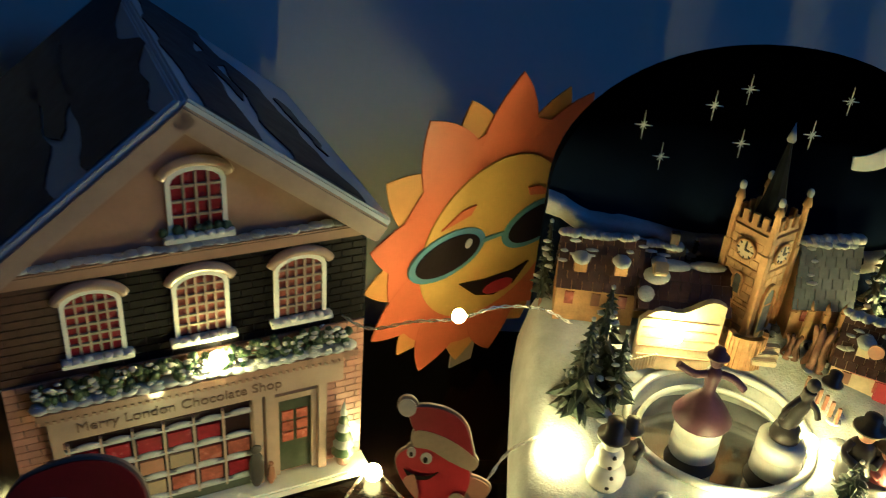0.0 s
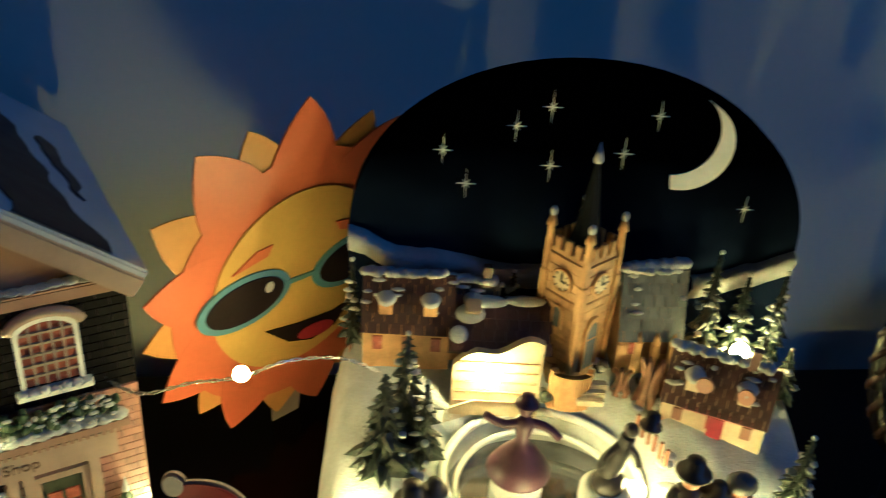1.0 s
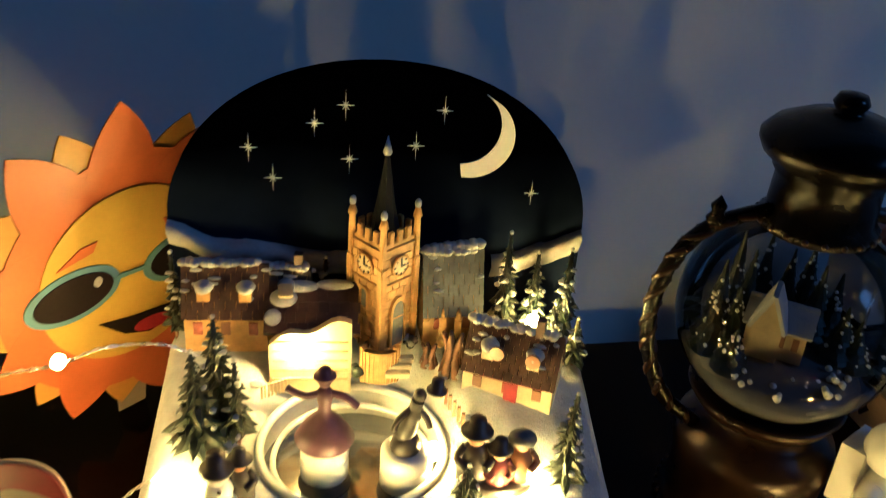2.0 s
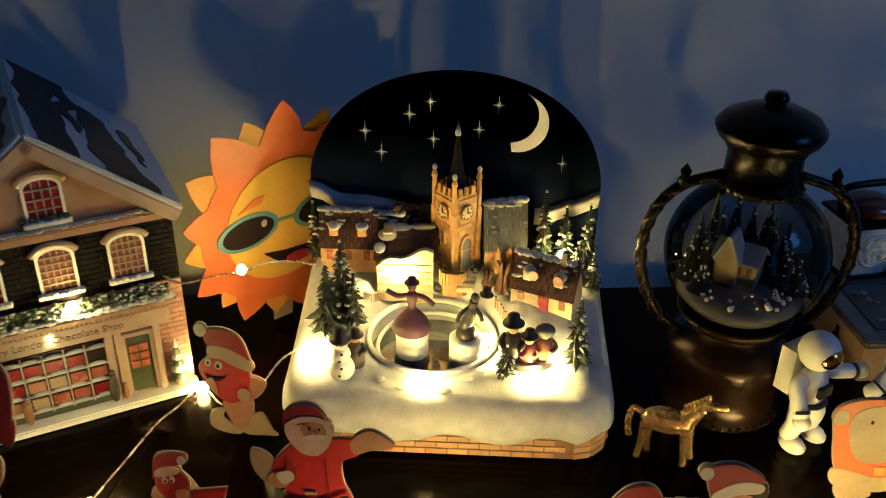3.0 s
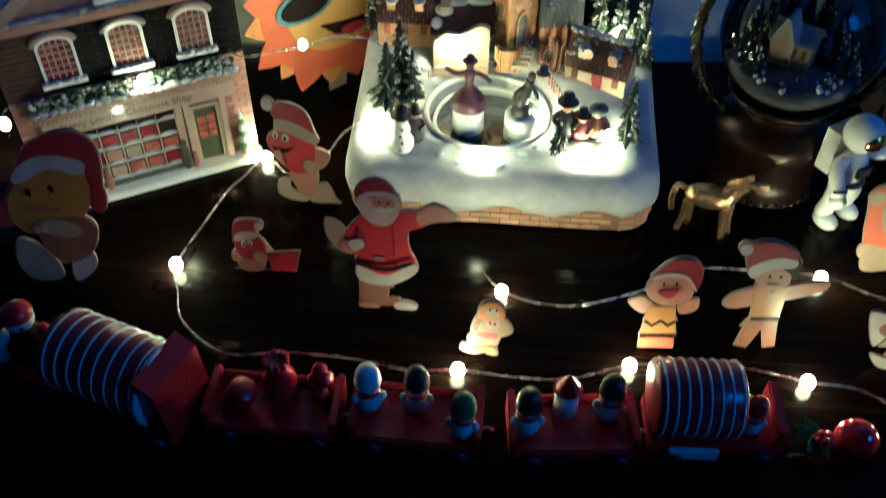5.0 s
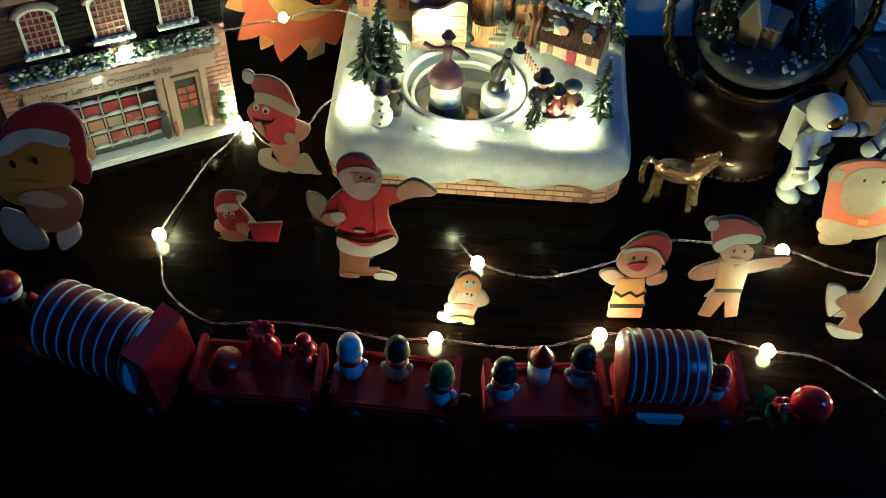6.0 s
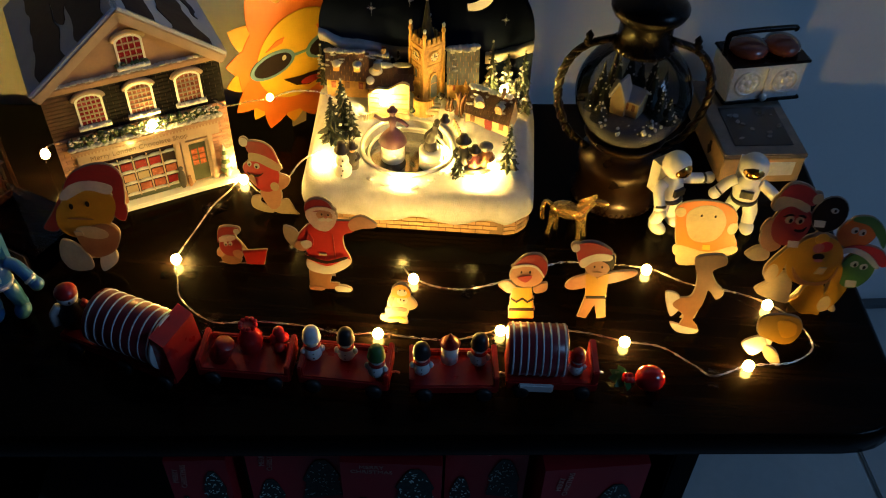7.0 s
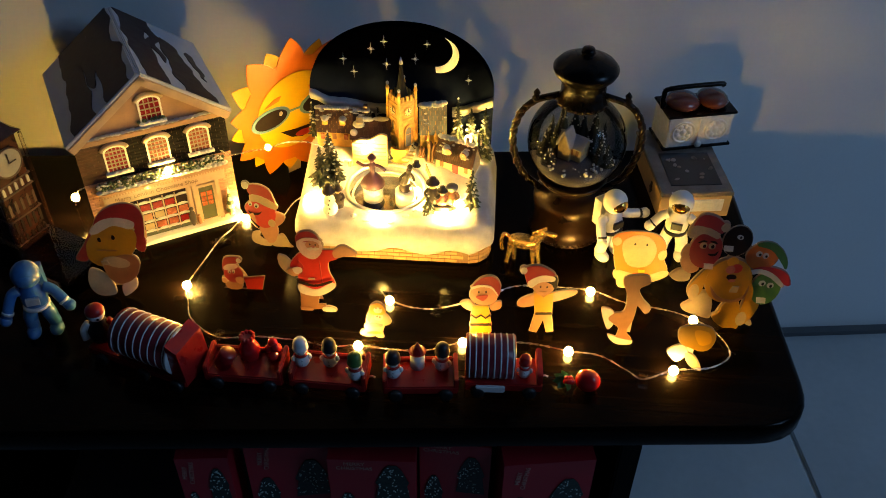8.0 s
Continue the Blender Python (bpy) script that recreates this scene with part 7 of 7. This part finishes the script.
solid("toy_driver", bm, ["black", "toywhite", "trainred"], "wooden toy driver in black with a red cap", "toy figure", pose(-0.0955, 0.1995, T + 0.0151, 0, 0, 20))
wagon(0.043, 0.1775, -1, 0.07, "red wooden toy wagon carrying a sack")
wagon(0.118, 0.176, -2, 0.068, "red wooden toy wagon carrying snowmen")
wagon(0.198, 0.177, 5, 0.066, "red wooden toy wagon with a little tower")
w5 = wagon(0.271, 0.186, 2, 0.068, "red wooden toy wagon with a striped barrel", False)
barrel(w5, -0.034, 0.009, 0.0195, 0.034, 8, "maroon barrel with white stripes")
bm = fresh()
add_box(bm, (0.031, 0, 0.022), (0.005, 0.033, 0.014))
part("end_board", bm, "trainred", w5, bevel=0.001)
bm = fresh()
add_box(bm, (-0.012, -0.0185, 0.0115), (0.026, 0.003, 0.008))
part("name_plate", bm, "toywhite", w5, "white curved plate", bevel=0.001)
for x, y, h, hat, yaw in ((0.0925, 0.1795, 0.032, "toywhite", 15), (0.1175, 0.181, 0.031, "black", 0), (0.142, 0.167, 0.031, "greenprint", -10), (0.1745, 0.172, 0.031, "black", 5), (0.2165, 0.184, 0.031, "black", -8)):
    snowman(x, y, 0.0151, h, hat, "trainred", yaw)
snowman(0.289, 0.181, 0.0151, 0.026, "trainred", "trainred", 0)
# sack, stump and presents in the second wagon
bm = fresh()
add_lathe(bm, [(0.006, 0), (0.0095, 0.004), (0.0095, 0.014), (0.006, 0.021), (0.004, 0.023), (0.0062, 0.028), (0.0035, 0.0265), (0, 0.026)], 16)
for k in range(10):
    a = 2 * math.pi * k / 10
    add_ball(bm, (0.0055 * math.cos(a), 0.0055 * math.sin(a), 0.0275), 0.0022, seg=6)
solid("red_sack", bm, "glossred", "shiny red tied sack in the wagon", "sack", pose(0.045, 0.184, T + 0.0151))
bm = fresh()
add_lathe(bm, [(0.0075, 0), (0.0075, 0.017), (0.0068, 0.018), (0, 0.018)], 16, pose(0, 0, 0, 0, 24))
solid("red_log", bm, "trainred", "red wooden log leaning in the wagon", "toy log", pose(0.0225, 0.173, T + 0.0168))
heap = thing("bauble_heap", pose(0.067, 0.184, T + 0.0145), "dark glossy heap of beads in the wagon", "beads")
for k in range(7):
    bm = fresh()
    add_ball(bm, (0.0055 * math.cos(k * 2.4) * (1 - k / 9), 0.0055 * math.sin(k * 2.4) * (1 - k / 9), 0.0045 + 0.0026 * k), 0.0046, seg=10)
    part("bead", bm, "glossred", heap)
bm = fresh()
add_lathe(bm, [(0.0065, 0), (0.0065, 0.019), (0.0, 0.019)], 18)
add_lathe(bm, [(0.0078, 0.019), (0.0065, 0.0195), (0, 0.03)], 18, mi=1, smooth=False)
solid("toy_tower", bm, ["toywhite", "trainred"], "white wooden turret with a red cone roof", "toy tower", pose(0.1945, 0.186, T + 0.0151))

# ---- berry ornament ----
orn = thing("berry_ornament", pose(0.335, 0.184, T), "glossy red ball with green leaves and red berries", "ornament")
bm = fresh()
add_ball(bm, (0.011, 0, 0.0105), (0.0115, 0.0105, 0.0105), seg=20)
part("red_ball", bm, "glossred", orn)
for k in range(5):
    bm = fresh()
    a = radians(110 + 38 * k)
    pts = [(0.0, 0.0), (0.004, 0.003), (0.0095, 0.0035), (0.015, 0.0), (0.0095, -0.0035), (0.004, -0.003)]
    add_prism(bm, pts, 0.0008, pose(-0.006, 0, 0.006 + 0.0014 * k, 0, 0, math.degrees(a)) @ pose(0, 0, 0, 75 - 6 * k))
    part("leaf", bm, "leaf", orn, "shiny green leaf")
for k in range(6):
    bm = fresh()
    add_ball(bm, (-0.006 + 0.003 * math.cos(k), -0.004 + 0.003 * math.sin(k * 2.1), 0.012 + 0.0016 * (k % 3)), 0.0026, seg=10)
    part("berry", bm, "glossred", orn)

# ---- gift bags under the table ----
for k, (x, w) in enumerate(((-0.015, 0.05), (0.062, 0.084), (0.15, 0.084), (0.232, 0.07), (0.32, 0.088))):
    g = thing("gift_bag", pose(x, 0.178 + 0.02 * (k % 2) + x * 0.06, 0, 0, 0, (6, 10, 2, -3, 9)[k]), "red paper gift bag with glittering green trees under the table", "gift bag", "gift bags")
    bm = fresh()
    h = 0.268
    rows = [[bm.verts.new((sx * w / 2 * (1 + 0.02 * zz), sy * 0.022, h * zz)) for sx, sy in ((-1, -1), (1, -1), (1, 1), (-1, 1))] for zz in (0, 0.33, 0.66, 1)]
    for a, b in zip(rows, rows[1:]):
        for i in range(4):
            bm.faces.new((a[i], a[(i + 1) % 4], b[(i + 1) % 4], b[i]))
    bm.faces.new(rows[0][::-1])
    bm.faces.new(rows[-1])
    part("bag", bm, "bagred", g, bevel=0.0012)
    rnd = random.Random(k + 60)
    for tx, top, tw_ in ((0.24, (0.252, 0.238, 0.262, 0.25, 0.24)[k], 0.42), (-0.3, 0.214, 0.3)):
        bm = fresh()
        hw = tw_ * w * 0.5
        outl = [(0.22 * hw, 0), (0.5 * hw, -0.007), (0.92 * hw, -0.028), (0.8 * hw, -0.033), (hw, -0.06), (-hw, -0.06), (-0.8 * hw, -0.034), (-0.95 * hw, -0.029), (-0.5 * hw, -0.008), (-0.22 * hw, 0)]
        add_prism(bm, [(tx * w + u, top + v) for u, v in outl], -0.0008, pose(0, -0.0223, 0))
        tree = part("tree_print", bm, "baggreen", g, "dark green tree with glitter flecks")
        bm = fresh()
        for q in range(46):
            v = rnd.uniform(0.002, 0.058)
            u = rnd.uniform(-1, 1) * hw * min(0.9, 0.25 + v * 24)
            add_box(bm, (0, 0, 0), (rnd.uniform(0.0006, 0.0011), 0.0004, rnd.uniform(0.0012, 0.0026)), pose(tx * w + u, -0.0234, top - v, 0, rnd.uniform(-80, 80), 0))
        part("glitter", bm, "glitter", tree, "pale green glitter flecks")["kind"] = "stuff"
    lettering("MERRY\nCHRISTMAS", 0.0068, "gilt", g, pose(-w * 0.2, -0.0228, 0.259, 90) if k in (2, 3) else pose(-w * 0.3, -0.0228, 0.246, 90) @ pose(0, 0, 0, 0, 0, 84))

# ---- floor tiles ----
bm = fresh()
add_box(bm, (0, 0, -0.004), (0.594, 0.594, 0.008))
tile_mesh = mesh_of("tile", bm, "floor", 0.0015)
for i in range(-3, 4):
    for j in range(6):
        ob = new("tile", tile_mesh)
        ob.parent = fl
        ob.location = (0.095 + 0.6 * i, -0.24 - 0.6 * j, 0.0)
